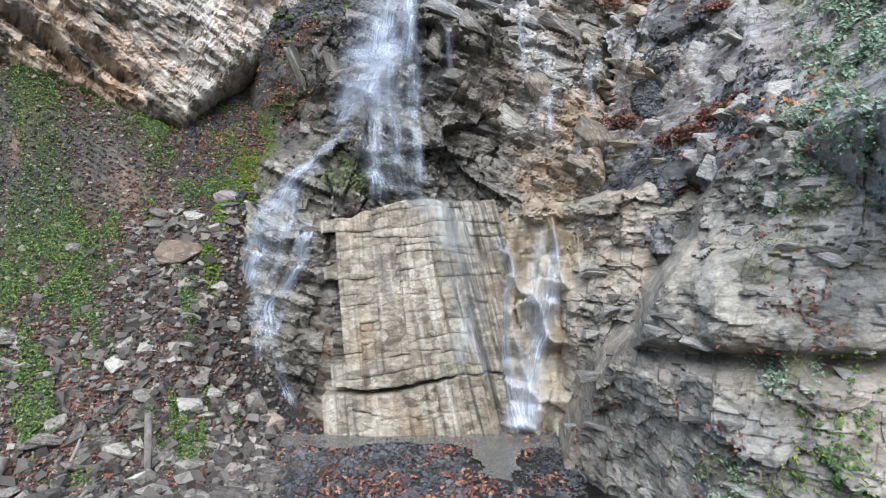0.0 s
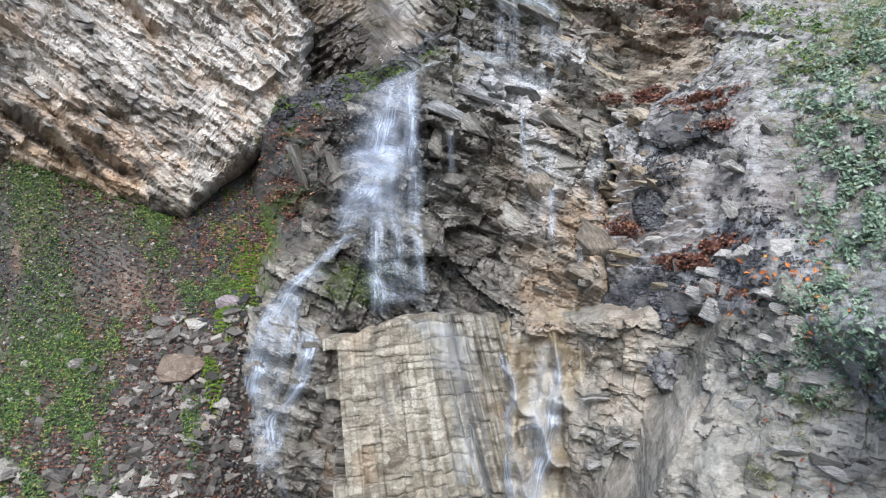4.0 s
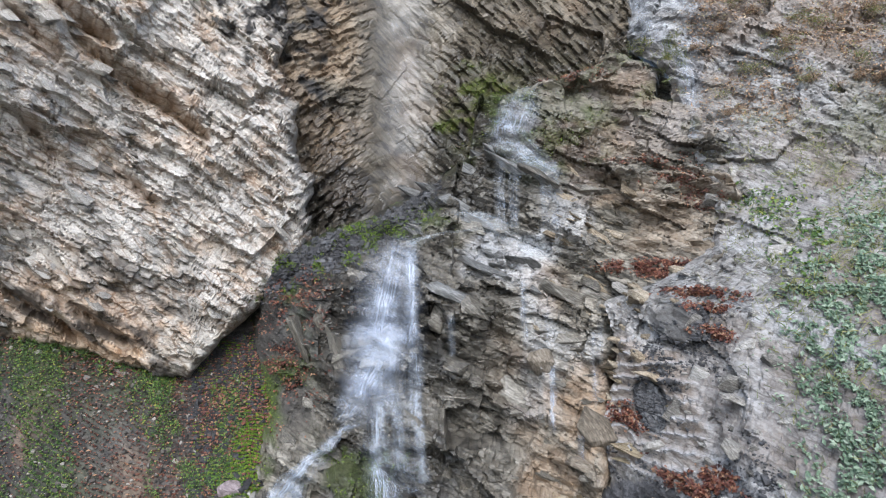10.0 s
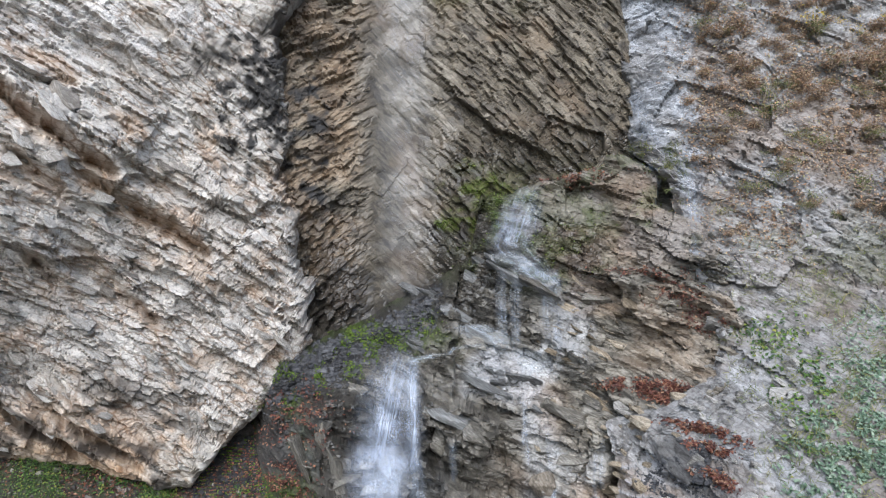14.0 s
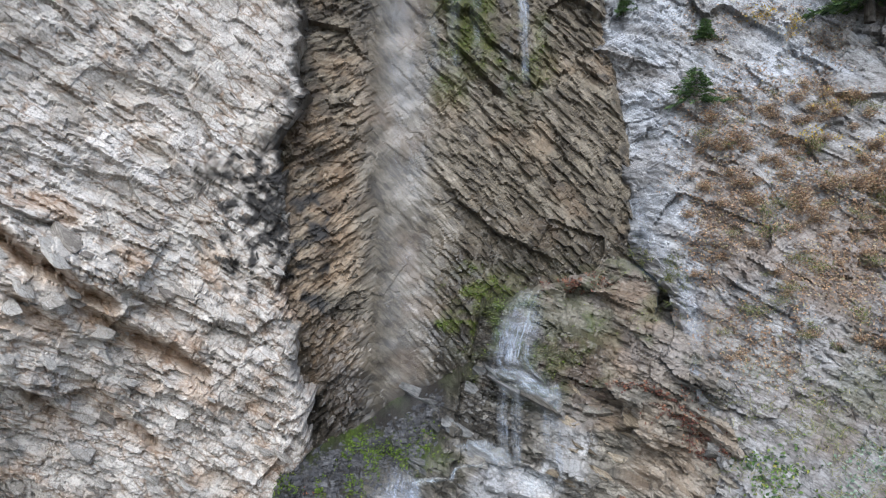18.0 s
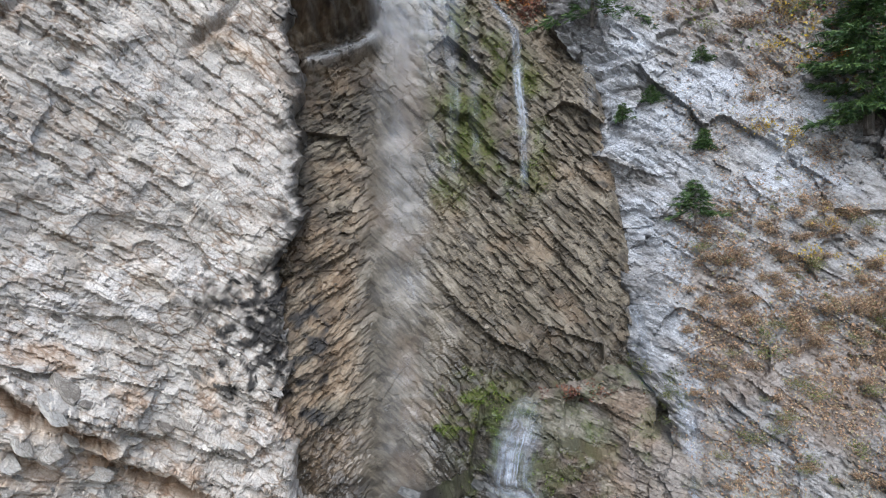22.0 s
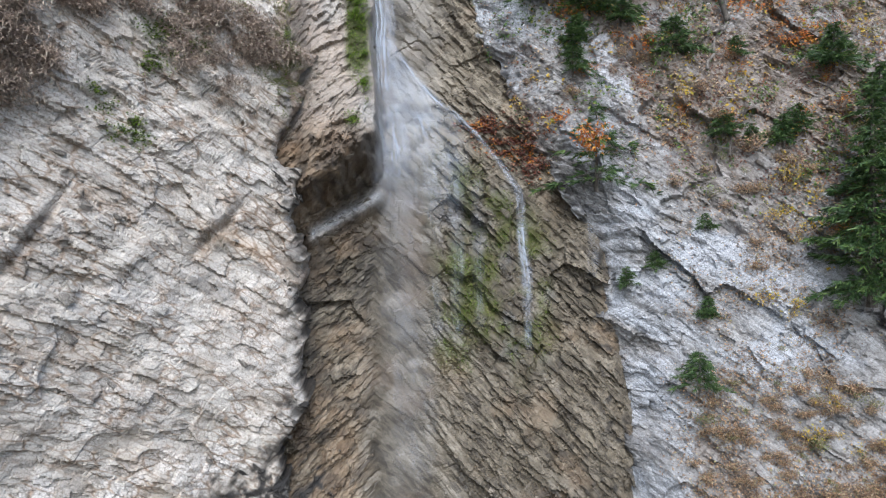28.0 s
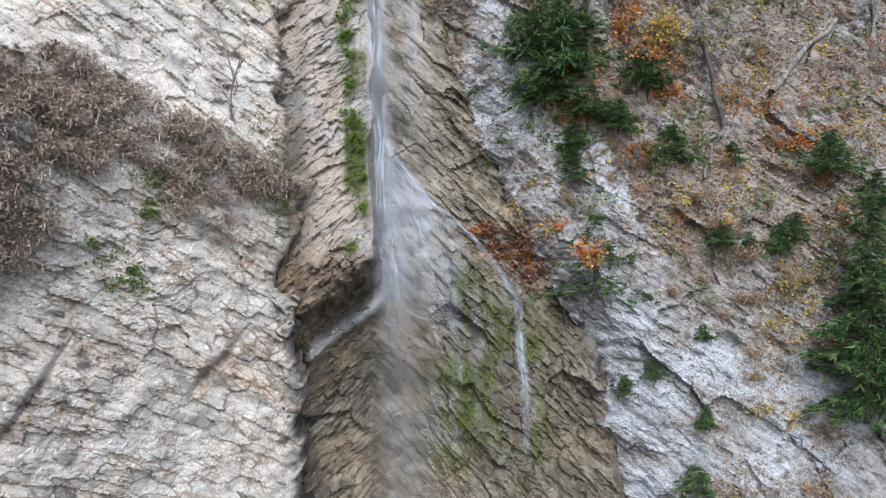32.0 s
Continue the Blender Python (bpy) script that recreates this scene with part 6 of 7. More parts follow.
# ---------------------------------------------------------------- trees
def make_spruce(seed, tall, radius, label, whorls=16, sprays=9):
    """A young spruce: a straight trunk and whorls of drooping boughs set with needle sprays."""
    rng = np.random.RandomState(seed)
    root = new("spruce")
    v, f = tube([(0, 0, -0.15), (0.01, 0, tall * 0.5), (0, 0, tall)], [0.02 * tall + 0.01, 0.012 * tall + 0.005, 0.004], 7)
    part("trunk", v, f, BARK, root)
    C, W, S = [], [], []
    twigs = []
    for k in range(whorls):
        h = tall * (0.06 + 0.92 * k / whorls)
        reach = radius * (1 - k / whorls) ** 0.8 * rng.uniform(0.8, 1.15) + 0.05
        for b in range(rng.randint(5, 8)):
            a = rng.uniform(0, 6.28)
            L = reach * rng.uniform(0.35, 1.25)
            out = np.array([math.cos(a), math.sin(a), 0])
            sag = rng.uniform(-0.5, 0.12) * L
            twigs.append(tube([(0, 0, h), tuple(out * L * 0.6 + np.array([0, 0, h + sag * 0.3])), tuple(out * L + np.array([0, 0, h + sag]))], [0.008, 0.005, 0.002], 3))
            n = int(sprays * (0.4 + L / max(radius, 0.1)))
            for q in range(n):
                t = rng.uniform(0.15, 1.0)
                side = np.cross(out, [0, 0, 1]) * rng.choice([-1, 1]) * rng.uniform(0.0, 0.35) * L * (1.1 - t)
                C.append(out * L * t + side + np.array([0, 0, h + sag * t * t - 0.02 * rng.rand()]))
                W.append(out * 0.7 + side * 2.0 / max(L, 0.1) + np.array([0, 0, rng.uniform(-0.5, 0.05)]))
                S.append(rng.uniform(0.07, 0.16) * min(1.0, 0.4 + 0.6 * L))
    vt, ft = join(twigs)
    tagged(part("branch_frame", vt, ft, BARK, root), kind="stuff")
    C, W, S = np.array(C), np.array(W), np.array(S)[:, None]
    W /= np.linalg.norm(W, axis=1, keepdims=True)
    V, F = [], []
    for r in range(5):
        up = rng.normal(0, 0.5, C.shape) + np.array([0, 0, 1])
        side = np.cross(W, up)
        side /= np.linalg.norm(side, axis=1, keepdims=True)
        way = W + side * rng.uniform(-0.9, 0.9, (len(C), 1)) + rng.normal(0, 0.15, C.shape)
        a = C + rng.normal(0, 0.01, C.shape)
        bqw = np.cross(way, rng.normal(size=C.shape))
        bqw /= np.linalg.norm(bqw, axis=1, keepdims=True)
        quad = np.stack([a - bqw * S * 0.10, a + bqw * S * 0.10, a + way * S + bqw * S * 0.05, a + way * S - bqw * S * 0.05], 1).reshape(-1, 3)
        k = np.arange(len(C)) * 4 + sum(len(q) for q in V)
        V.append(quad)
        F.append(np.stack([k, k + 1, k + 2, k + 3], -1))
    tagged(part("needle_crown", np.concatenate(V), np.concatenate(F), NEEDLE, root), kind="stuff")
    return tagged(root, label, "spruce")


def stand(ob, sheet, p, z, scale=1.0, spin=0.0, forward=0.05):
    d = float(sheet.depth_at([p], [z])[0]) - forward
    ob.matrix_basis = Matrix.Translation(((p - MID) / FOCAL * d, d, z)) @ Matrix.Rotation(spin, 4, "Z") @ Matrix.Diagonal((scale, scale, scale, 1))
    return ob


stand(make_spruce(700, 4.3, 1.3, "tall dark green spruce growing from the marl slope", 38, 30), SLOPE, 1545, 15.5, 1.0, 0.4, 0.25)
YOUNG = [make_spruce(710 + k, 0.85, 0.58, "small green spruce seedling rooted in the marl slope", 12, 13) for k in range(3)]
for k, (p, z, s) in enumerate(((1236, 13.85, 0.85), (1251, 15.15, 0.5), (1246, 16.85, 0.38), (1156, 16.1, 0.42), (1106, 15.75, 0.45), (1477, 20.2, 1.05), (1387, 18.55, 0.75), (1280, 18.7, 0.6), (1330, 18.6, 0.45), (1010, 20.0, 0.75),
                               (1190, 20.4, 0.9), (1040, 21.2, 1.0), (965, 21.6, 1.2), (995, 22.1, 1.45), (950, 22.5, 1.5), (1030, 22.5, 1.2), (1015, 20.6, 0.8), (1130, 21.9, 1.2), (1095, 21.0, 0.8), (1300, 20.4, 0.5), (1560, 19.5, 0.9), (1410, 18.8, 0.7))):
    d = float(SLOPE.depth_at([p], [z])[0]) - 0.05
    ob = copy_thing(YOUNG[k % 3], Matrix.Identity(4))
    ob.matrix_basis = Matrix.Translation(((p - MID) / FOCAL * d, d, z)) @ Matrix.Rotation(k * 1.3, 4, "Z") @ Matrix.Diagonal((s, s, s * (1.5 if s > 1.4 else 1.0), 1))
    tagged(ob, group="young spruces on the slope")
discard(YOUNG)
EDGE = make_spruce(730, 1.5, 1.1, "bushy low spruce at the lip of the chute", 13, 11)
stand(EDGE, SLOPE, 1052, 17.75, 1.1, 0.2, 0.15)
stand(make_shrub("rowan_shrub", 735, ORANGE_LEAF, 340, 0.55, 0.6, 0.04, 9, "rowan shrub with orange and yellow leaves in front of a spruce", "shrub"), SLOPE, 1040, 18.2, 1.0, 0.0, 0.55)


def make_trunk(name, path, radii, label, category):
    v, f = tube(path, radii, 9)
    return tagged(mesh_object(name, v, f, BARK, smooth=True), label, category)


def at_slope(p, z, forward=0.1):
    d = float(SLOPE.depth_at([p], [z])[0]) - forward
    return np.array([(p - MID) / FOCAL * d, d, z])


for p, z, r, lean in ((1045, 22.2, 0.11, 0.05), (1112, 22.9, 0.06, -0.1), (1190, 23.0, 0.07, 0.1), (1562, 22.9, 0.1, 0.0), (1075, 23.4, 0.06, 0.0)):
    b = at_slope(p, z, 0.05)
    make_trunk("tree_trunk", [b + np.array([0, 0.25, -0.9]), b + np.array([0, 0.08, 0.1]), b + np.array([lean * 0.4, 0.1, 1.2]), b + np.array([lean, 0.2, 3.2]), b + np.array([lean * 1.6, 0.3, 6.0])], [r * 1.3, r * 1.1, r, r * 0.85, r * 0.5], "straight grey tree trunk on the wooded upper slope", "tree trunk")
for (p0, z0), (p1, z1), r, label in (((1222, 24.0), (1287, 21.15), 0.06, "bare dead trunk leaning down the slope"), ((1490, 23.7), (1372, 21.9), 0.075, "fallen grey trunk lying across the slope"), ((1287, 21.1), (1250, 20.0), 0.03, "dark fallen branch on the slope"),
                                     ((1270, 19.3), (1310, 19.9), 0.02, "thin dead branch on the slope"), ((1440, 19.9), (1540, 19.1), 0.03, "pale fallen branch on the slope")):
    a, b = at_slope(p0, z0, 0.15), at_slope(p1, z1, 0.12)
    rng = np.random.RandomState(int(p0))
    path = [a + (b - a) * q + rng.normal(0, 0.05, 3) * (0 < q < 1) for q in np.linspace(0, 1, 6)]
    make_trunk("fallen_tree", path, [r * (0.6 + 0.4 * q) for q in np.linspace(0, 1, 6)], label, "fallen tree")


def make_sapling(name, seed, base, tall, leaf, leaves, label, bare=False, spread=0.7, size=0.04):
    """A thin branching tree with a loose crown."""
    rng = np.random.RandomState(seed)
    root = new(name)
    root.location = base
    pieces, tips = [], []

    def grow(a, way, length, r, level):
        b = a + way * length
        m = a + way * length * 0.5 + rng.normal(0, 0.05 * length, 3)
        pieces.append(tube([a, m, b], [r, r * 0.8, r * 0.55], 5))
        if level >= 2:
            for q in np.linspace(0.2, 1, 6):
                tips.append(a + way * length * q)
        if level < 3:
            for _ in range(3 if level else 5):
                w = way * 0.8 + rng.normal(0, spread, 3) * np.array([1, 0.7, 0.6])
                grow(a + way * length * rng.uniform(0.4, 1.0), w / np.linalg.norm(w), length * rng.uniform(0.45, 0.7), r * 0.5, level + 1)

    grow(np.array([0, 0, -0.1]), np.array([0.05, -0.1, 1.0]), tall * 0.5, 0.018 * tall, 0)
    v, f = join(pieces)
    part("branch_frame", v, f, BARK, root)
    if not bare:
        tips = np.array(tips)
        c = tips[rng.randint(len(tips), size=leaves)] + rng.normal(0, 0.09, (leaves, 3))
        v, f = leaf_quads(c, rng, size)
        tagged(part("crown", v, f, leaf, root), kind="stuff")
    return tagged(root, label, "sapling")


make_sapling("beech_sapling", 750, at_slope(1150, 21.7), 1.9, ORANGE_LEAF, 900, "beech sapling full of orange autumn leaves")
make_sapling("beech_sapling", 751, at_slope(1110, 22.3), 1.6, ORANGE_LEAF, 600, "beech sapling with rusty autumn leaves beside a trunk")
make_sapling("maple_sapling", 752, at_slope(1165, 22.6), 1.3, YELLOW_LEAF, 380, "maple sapling with yellow leaves among orange beech")
make_sapling("bare_sapling", 753, place(np.array(408.0), np.array(20.6), CLIFF.depth_at([408], [20.6])[0] - 0.03), 1.6, None, 0, "leafless grey sapling on the pale cliff", True, 0.4)
make_sapling("bare_sapling", 754, at_slope(990, 22.9), 1.5, None, 0, "leafless drooping branches on the wooded slope", True, 0.9)
make_sapling("bare_sapling", 755, at_slope(1290, 18.4), 1.4, None, 0, "leafless thin sapling on the marl slope", True, 0.6)


# a stake and a branch in the scree
_b = on_ground([281], [6.15])[0]
make_trunk("wooden_stake", [_b + np.array([0, 0, -0.1]), _b + np.array([0.005, 0, 0.35]), _b + np.array([0.0, 0.01, 0.68])], [0.04, 0.042, 0.038], "grey weathered wooden stake standing in the scree", "stake")
_a, _c = on_ground([135], [6.1])[0], on_ground([165], [6.45])[0]
make_trunk("fallen_branch", [_a + np.array([0, 0, 0.05]), (_a + _c) / 2 + np.array([0.03, 0, 0.09]), _c + np.array([0, 0, 0.06])], [0.02, 0.018, 0.01], "thin dead branch lying on the scree", "branch")
_a, _c = on_ground([-5], [5.95])[0], on_ground([28], [6.1])[0]
make_trunk("dead_log", [_a + np.array([0, 0, 0.02]), (_a + _c) / 2 + np.array([0, 0, 0.12]), _c + np.array([0, 0, 0.2])], [0.07, 0.065, 0.05], "dark rotten log resting at the edge of the scree", "log")


# ---------------------------------------------------------------- water
def water_material(name, density, streak=9.0, tint=(0.74, 0.80, 0.90), haze=0.2):
    """Falling water: white threads with clear gaps between them, drawn out along the flow."""
    m, n, l, bsdf = node_material(name)
    comb = n.new("ShaderNodeCombineXYZ")
    for k, (key, f) in enumerate((("across_m", streak), ("along_m", 1.1))):
        mul = n.new("ShaderNodeMath")
        mul.operation = "MULTIPLY"
        l.new(attr(n, key), mul.inputs[0])
        mul.inputs[1].default_value = f
        l.new(mul.outputs[0], comb.inputs[k])
    noi = n.new("ShaderNodeTexNoise")
    noi.inputs["Scale"].default_value, noi.inputs["Detail"].default_value, noi.inputs["Roughness"].default_value = 1.0, 5, 0.62
    l.new(comb.outputs[0], noi.inputs["Vector"])
    r = ramp_node(n, [(0.38, (0, 0, 0)), (0.64, (1, 1, 1))])
    l.new(noi.outputs["Fac"], r.inputs[0])
    patch = noise_node(n, l, 3.2, 5)
    rp = ramp_node(n, [(0.30, (0.5, 0.5, 0.5)), (0.62, (1, 1, 1))])
    l.new(patch, rp.inputs[0])
    add = n.new("ShaderNodeMath")
    add.operation = "ADD"
    l.new(r.outputs[0], add.inputs[0])
    add.inputs[1].default_value = haze
    val = add.outputs[0]
    for other in (rp.outputs[0], attr(n, "body")):
        mul = n.new("ShaderNodeMath")
        mul.operation = "MULTIPLY"
        l.new(val, mul.inputs[0])
        l.new(other, mul.inputs[1])
        val = mul.outputs[0]
    dens = n.new("ShaderNodeMath")
    dens.operation = "MULTIPLY"
    dens.use_clamp = True
    l.new(val, dens.inputs[0])
    dens.inputs[1].default_value = density
    bsdf.inputs["Base Color"].default_value = (*tint, 1)
    bsdf.inputs["Roughness"].default_value = 0.35
    clear = n.new("ShaderNodeBsdfTransparent")
    mx = n.new("ShaderNodeMixShader")
    l.new(dens.outputs[0], mx.inputs[0])
    l.new(clear.outputs[0], mx.inputs[1])
    l.new(bsdf.outputs[0], mx.inputs[2])
    l.new(mx.outputs[0], n["Material Output"].inputs[0])
    return m


FOAM = water_material("white_water", 0.72, 22.0, (0.48, 0.535, 0.63), 0.22)
CURTAIN = water_material("falling_curtain", 0.58, 22.0, (0.54, 0.60, 0.72), 0.16)
THREADS = water_material("water_threads", 0.62, 26.0, (0.50, 0.555, 0.64), 0.10)
SPRAY = water_material("cascade_spray", 0.38, 4.0, (0.46, 0.51, 0.62), 0.7)
MIST = water_material("drifting_spray", 0.24, 5.0, (0.33, 0.345, 0.385), 0.4)
FILM = water_material("water_film", 0.40, 6.0, (0.56, 0.61, 0.66), 0.35)


def flow(name, sheet, path, material, label, category="waterfall", lift=0.05, free=False, across=13, seed=0, parent=None, bulge=0.04):
    """A ribbon of water down a face: path rows are bearing, height, half width in marks and body from 0 to 1."""
    path = np.asarray(path, float)
    span = np.concatenate([[0], np.cumsum(np.hypot(np.diff(path[:, 0]) * 0.01, np.diff(path[:, 1])))])
    rows = max(8, int(span[-1] / 0.05))
    q = np.linspace(0, span[-1], rows)
    p, z, w, body = (np.interp(q, span, path[:, k]) for k in range(4))
    k3 = np.ones(5) / 5
    for arr in (p, w):
        arr[2:-2] = np.convolve(arr, k3, "valid")
    p = p + 5.0 * fbm(q * 1.7, 0 * q, 0, seed, 4)
    body = np.clip(body * (0.35 + 1.15 * vnoise(q * 2.6, 0 * q, 5.0, seed + 2)), 0, 1)
    u = np.linspace(-1, 1, across)
    B = p[:, None] + u[None] * w[:, None] * (1 + 0.22 * fbm(q * 1.1, 0 * q, 1.0, seed + 1, 2))[:, None]
    Zg = np.repeat(z[:, None], across, 1)
    if sheet is None:
        D = np.full(B.shape, free)
    else:
        D = sheet.depth_at(B.ravel(), Zg.ravel()).reshape(B.shape)
        # water takes the outermost of its neighbours and cannot jump back in
        D = np.minimum(D, np.roll(D, 1, 1))
        run = D.copy()
        for k in range(1, rows):
            run[k] = np.minimum(D[k], run[k - 1] + 0.035)
        D = run - lift
    D = D - bulge * (1 - u[None] ** 2)
    s = np.repeat(q[:, None], across, 1)
    attrs = {"across_m": (B - B.mean(1, keepdims=True)) * 0.0105 + 3.7 * seed, "along_m": s,
             "body": np.clip(body[:, None] * (1 - u[None] ** 2) ** 1.3 * sst(0, 0.15, s) * sst(span[-1], span[-1] - 0.2, s), 0, 1)}
    ob = mesh_object(name, place(B, Zg, D).reshape(-1, 3), grid_faces(*B.shape), material, parent, label if parent is not None else "", True, attrs)
    ob.visible_shadow = False
    if parent is None:
        tagged(ob, label, category)
    return ob


LOWER = tagged(new("lower_waterfall"), "white cascade spreading over dark wet rock steps", "waterfall")
flow("main_fall", STEPS, [(728, 7.4, 16, 0.0), (712, 7.15, 28, 0.6), (697, 6.6, 28, 0.8), (686, 6.1, 32, 0.85), (680, 5.75, 46, 0.95), (674, 5.55, 50, 0.6)], CURTAIN, "", seed=1, parent=LOWER, lift=0.10)
flow("main_fall", STEPS, [(738, 7.3, 10, 0.3), (732, 6.7, 13, 0.8), (734, 6.1, 15, 0.85), (732, 5.7, 24, 0.9), (728, 5.5, 26, 0.4)], CURTAIN, "", seed=11, parent=LOWER, lift=0.08)
flow("main_fall", STEPS, [(692, 5.8, 40, 0.6), (672, 5.3, 40, 0.8), (650, 4.95, 36, 0.95), (626, 4.72, 26, 1.0), (605, 4.45, 20, 1.0)], CURTAIN, "", seed=12, parent=LOWER, lift=0.10)
flow("thread", STEPS, [(678, 5.65, 16, 0.7), (676, 4.95, 14, 0.9), (674, 4.3, 14, 0.85), (670, 3.6, 14, 0.8)], THREADS, "", seed=13, parent=LOWER)
flow("thread", STEPS, [(705, 5.65, 12, 0.5), (702, 5.1, 12, 0.6), (698, 4.8, 10, 0.4)], THREADS, "", seed=14, parent=LOWER)
flow("fall_spray", STEPS, [(715, 7.2, 40, 0.1), (695, 6.7, 60, 0.6), (685, 6.0, 70, 0.7), (672, 5.4, 75, 0.8), (655, 4.9, 60, 0.6), (640, 4.4, 50, 0.0)], SPRAY, "", seed=2, parent=LOWER, lift=0.3, across=17)
flow("fall_spray", STEPS, [(712, 6.8, 40, 0.1), (705, 6.2, 60, 0.4), (690, 5.6, 80, 0.5), (680, 5.0, 80, 0.3), (660, 4.6, 70, 0.0)], SPRAY, "", seed=102, parent=LOWER, lift=0.5, across=17)
flow("thread", STEPS, [(735, 7.15, 12, 0.6), (738, 6.4, 13, 0.8), (742, 5.6, 14, 0.9), (745, 5.0, 18, 0.8), (742, 4.65, 14, 0.9), (752, 4.1, 10, 0.8), (763, 3.55, 14, 0.8)], THREADS, "", seed=3, parent=LOWER)
flow("thread", STEPS, [(670, 3.9, 12, 0.7), (682, 3.6, 18, 0.8), (680, 3.3, 24, 0.9)], FOAM, "", seed=4, parent=LOWER)
flow("thread", STEPS, [(700, 4.9, 16, 0.6), (715, 4.4, 9, 0.6), (712, 3.9, 8, 0.5)], THREADS, "", seed=5, parent=LOWER)
flow("side_run", STEPS, [(640, 4.5, 22, 0.9), (600, 4.25, 18, 1.0), (567, 3.98, 18, 0.95), (518, 3.64, 24, 1.0), (485, 3.15, 28, 1.0), (466, 2.7, 28, 0.95), (450, 2.3, 26, 0.95), (446, 2.02, 28, 1.0)], FOAM, "", seed=6, parent=LOWER)
flow("thread", STEPS, [(540, 3.7, 14, 0.6), (525, 3.1, 16, 0.6), (505, 2.5, 14, 0.55), (490, 2.05, 16, 0.6)], THREADS, "", seed=7, parent=LOWER)
flow("thread", STEPS, [(562, 3.02, 16, 0.9), (548, 2.5, 18, 0.75), (520, 2.1, 18, 0.8), (486, 1.85, 20, 0.9), (494, 1.4, 14, 0.7), (508, 0.85, 16, 0.7), (532, 0.3, 24, 0.9)], FOAM, "", seed=8, parent=LOWER)
flow("thread", STEPS, [(446, 2.05, 20, 0.8), (418, 1.76, 10, 0.9), (430, 1.4, 12, 0.85), (444, 1.1, 16, 0.8), (458, 0.6, 34, 0.8)], FOAM, "", seed=9, parent=LOWER)
flow("thread", STEPS, [(806, 6.1, 10, 0.6), (806, 5.3, 6, 0.5)], THREADS, "", seed=10, parent=LOWER)
for k, (p, z0, z1, b) in enumerate(((931, 6.6, 5.5, 0.55), (972, 6.2, 5.4, 0.4), (982, 5.3, 4.2, 0.8), (1056, 5.8, 4.6, 0.45), (1036, 4.4, 3.8, 0.6), (1066, 6.0, 5.2, 0.35))):
    flow("thread", STEPS, [(p, z0, 7, b), (p + 3, (z0 + z1) / 2, 8, b), (p + 4, z1, 6, b)], THREADS, "", seed=20 + k, parent=LOWER)
flow("lip_film", STEPS, [(905, 7.48, 24, 0.6), (845, 7.4, 24, 0.8), (785, 7.32, 20, 0.9), (745, 7.22, 20, 0.9), (722, 7.08, 22, 0.7)], FILM, "", seed=18, parent=LOWER)
flow("side_veil", STEPS, [(575, 3.95, 30, 0.4), (510, 3.4, 44, 0.5), (482, 2.7, 46, 0.45), (466, 2.0, 40, 0.4), (460, 1.3, 34, 0.45), (466, 0.6, 40, 0.6)], THREADS, "", seed=15, parent=LOWER, across=21, lift=0.08)
flow("side_veil", STEPS, [(556, 3.1, 14, 0.7), (542, 2.5, 18, 0.5), (520, 2.0, 16, 0.4), (500, 1.4, 14, 0.3)], THREADS, "", seed=16, parent=LOWER, across=17, lift=0.08)
flow("step_veil", STEPS, [(690, 5.6, 60, 0.5), (690, 5.0, 66, 0.6), (695, 4.4, 66, 0.55), (705, 3.8, 60, 0.5), (715, 3.4, 55, 0.5)], THREADS, "", seed=17, parent=LOWER, across=25, lift=0.08)
flow("tufa_veil", TUFA_BANK, [(985, 3.0, 30, 0.5), (975, 2.2, 40, 0.6), (960, 1.4, 40, 0.7), (948, 0.7, 40, 0.8), (945, 0.28, 44, 0.9)], THREADS, "", seed=33, parent=LOWER, across=21)
flow("thread", TUFA_BANK, [(1000, 2.9, 10, 0.7), (990, 2.2, 16, 0.9), (985, 1.8, 24, 0.9), (965, 1.4, 18, 0.8), (950, 0.9, 22, 0.8), (950, 0.3, 30, 0.9)], FOAM, "", seed=30, parent=LOWER)
flow("thread", TUFA_BANK, [(880, 3.2, 12, 0.5), (900, 2.7, 14, 0.6), (925, 2.4, 12, 0.8), (905, 1.9, 16, 0.9), (905, 1.2, 18, 0.9), (925, 0.6, 26, 1.0), (940, 0.28, 40, 1.0)], FOAM, "", seed=31, parent=LOWER)
flow("wet_film", None, [(760, 3.35, 60, 0.6), (805, 3.0, 55, 0.6), (835, 2.0, 40, 0.5), (855, 0.6, 34, 0.6)], FILM, "", free=8.02, seed=32, parent=LOWER, bulge=0.0)

UPPER = tagged(new("upper_waterfall"), "tall thin waterfall fanning over a mossy tufa apron", "waterfall")
flow("top_fall", None, [(662, 25.2, 24, 1.0), (664, 23.0, 25, 1.0), (666, 21.2, 24, 1.0), (672, 20.2, 28, 1.0), (680, 19.0, 34, 0.95), (688, 18.0, 36, 0.8), (692, 17.0, 36, 0.35)], CURTAIN, "", seed=40, parent=UPPER, free=11.0)
flow("fan", RECESS, [(672, 20.9, 10, 0.8), (705, 20.1, 38, 0.7), (728, 19.4, 62, 0.65), (750, 18.7, 82, 0.55), (755, 18.0, 84, 0.4), (755, 17.0, 80, 0.12)], CURTAIN, "", seed=41, parent=UPPER, lift=0.07, across=25)
flow("fan", RECESS, [(690, 20.4, 14, 0.7), (735, 19.5, 50, 0.6), (765, 18.8, 66, 0.55), (770, 18.2, 66, 0.3), (770, 17.6, 60, 0.1)], THREADS, "", seed=44, parent=UPPER, lift=0.10, across=21)
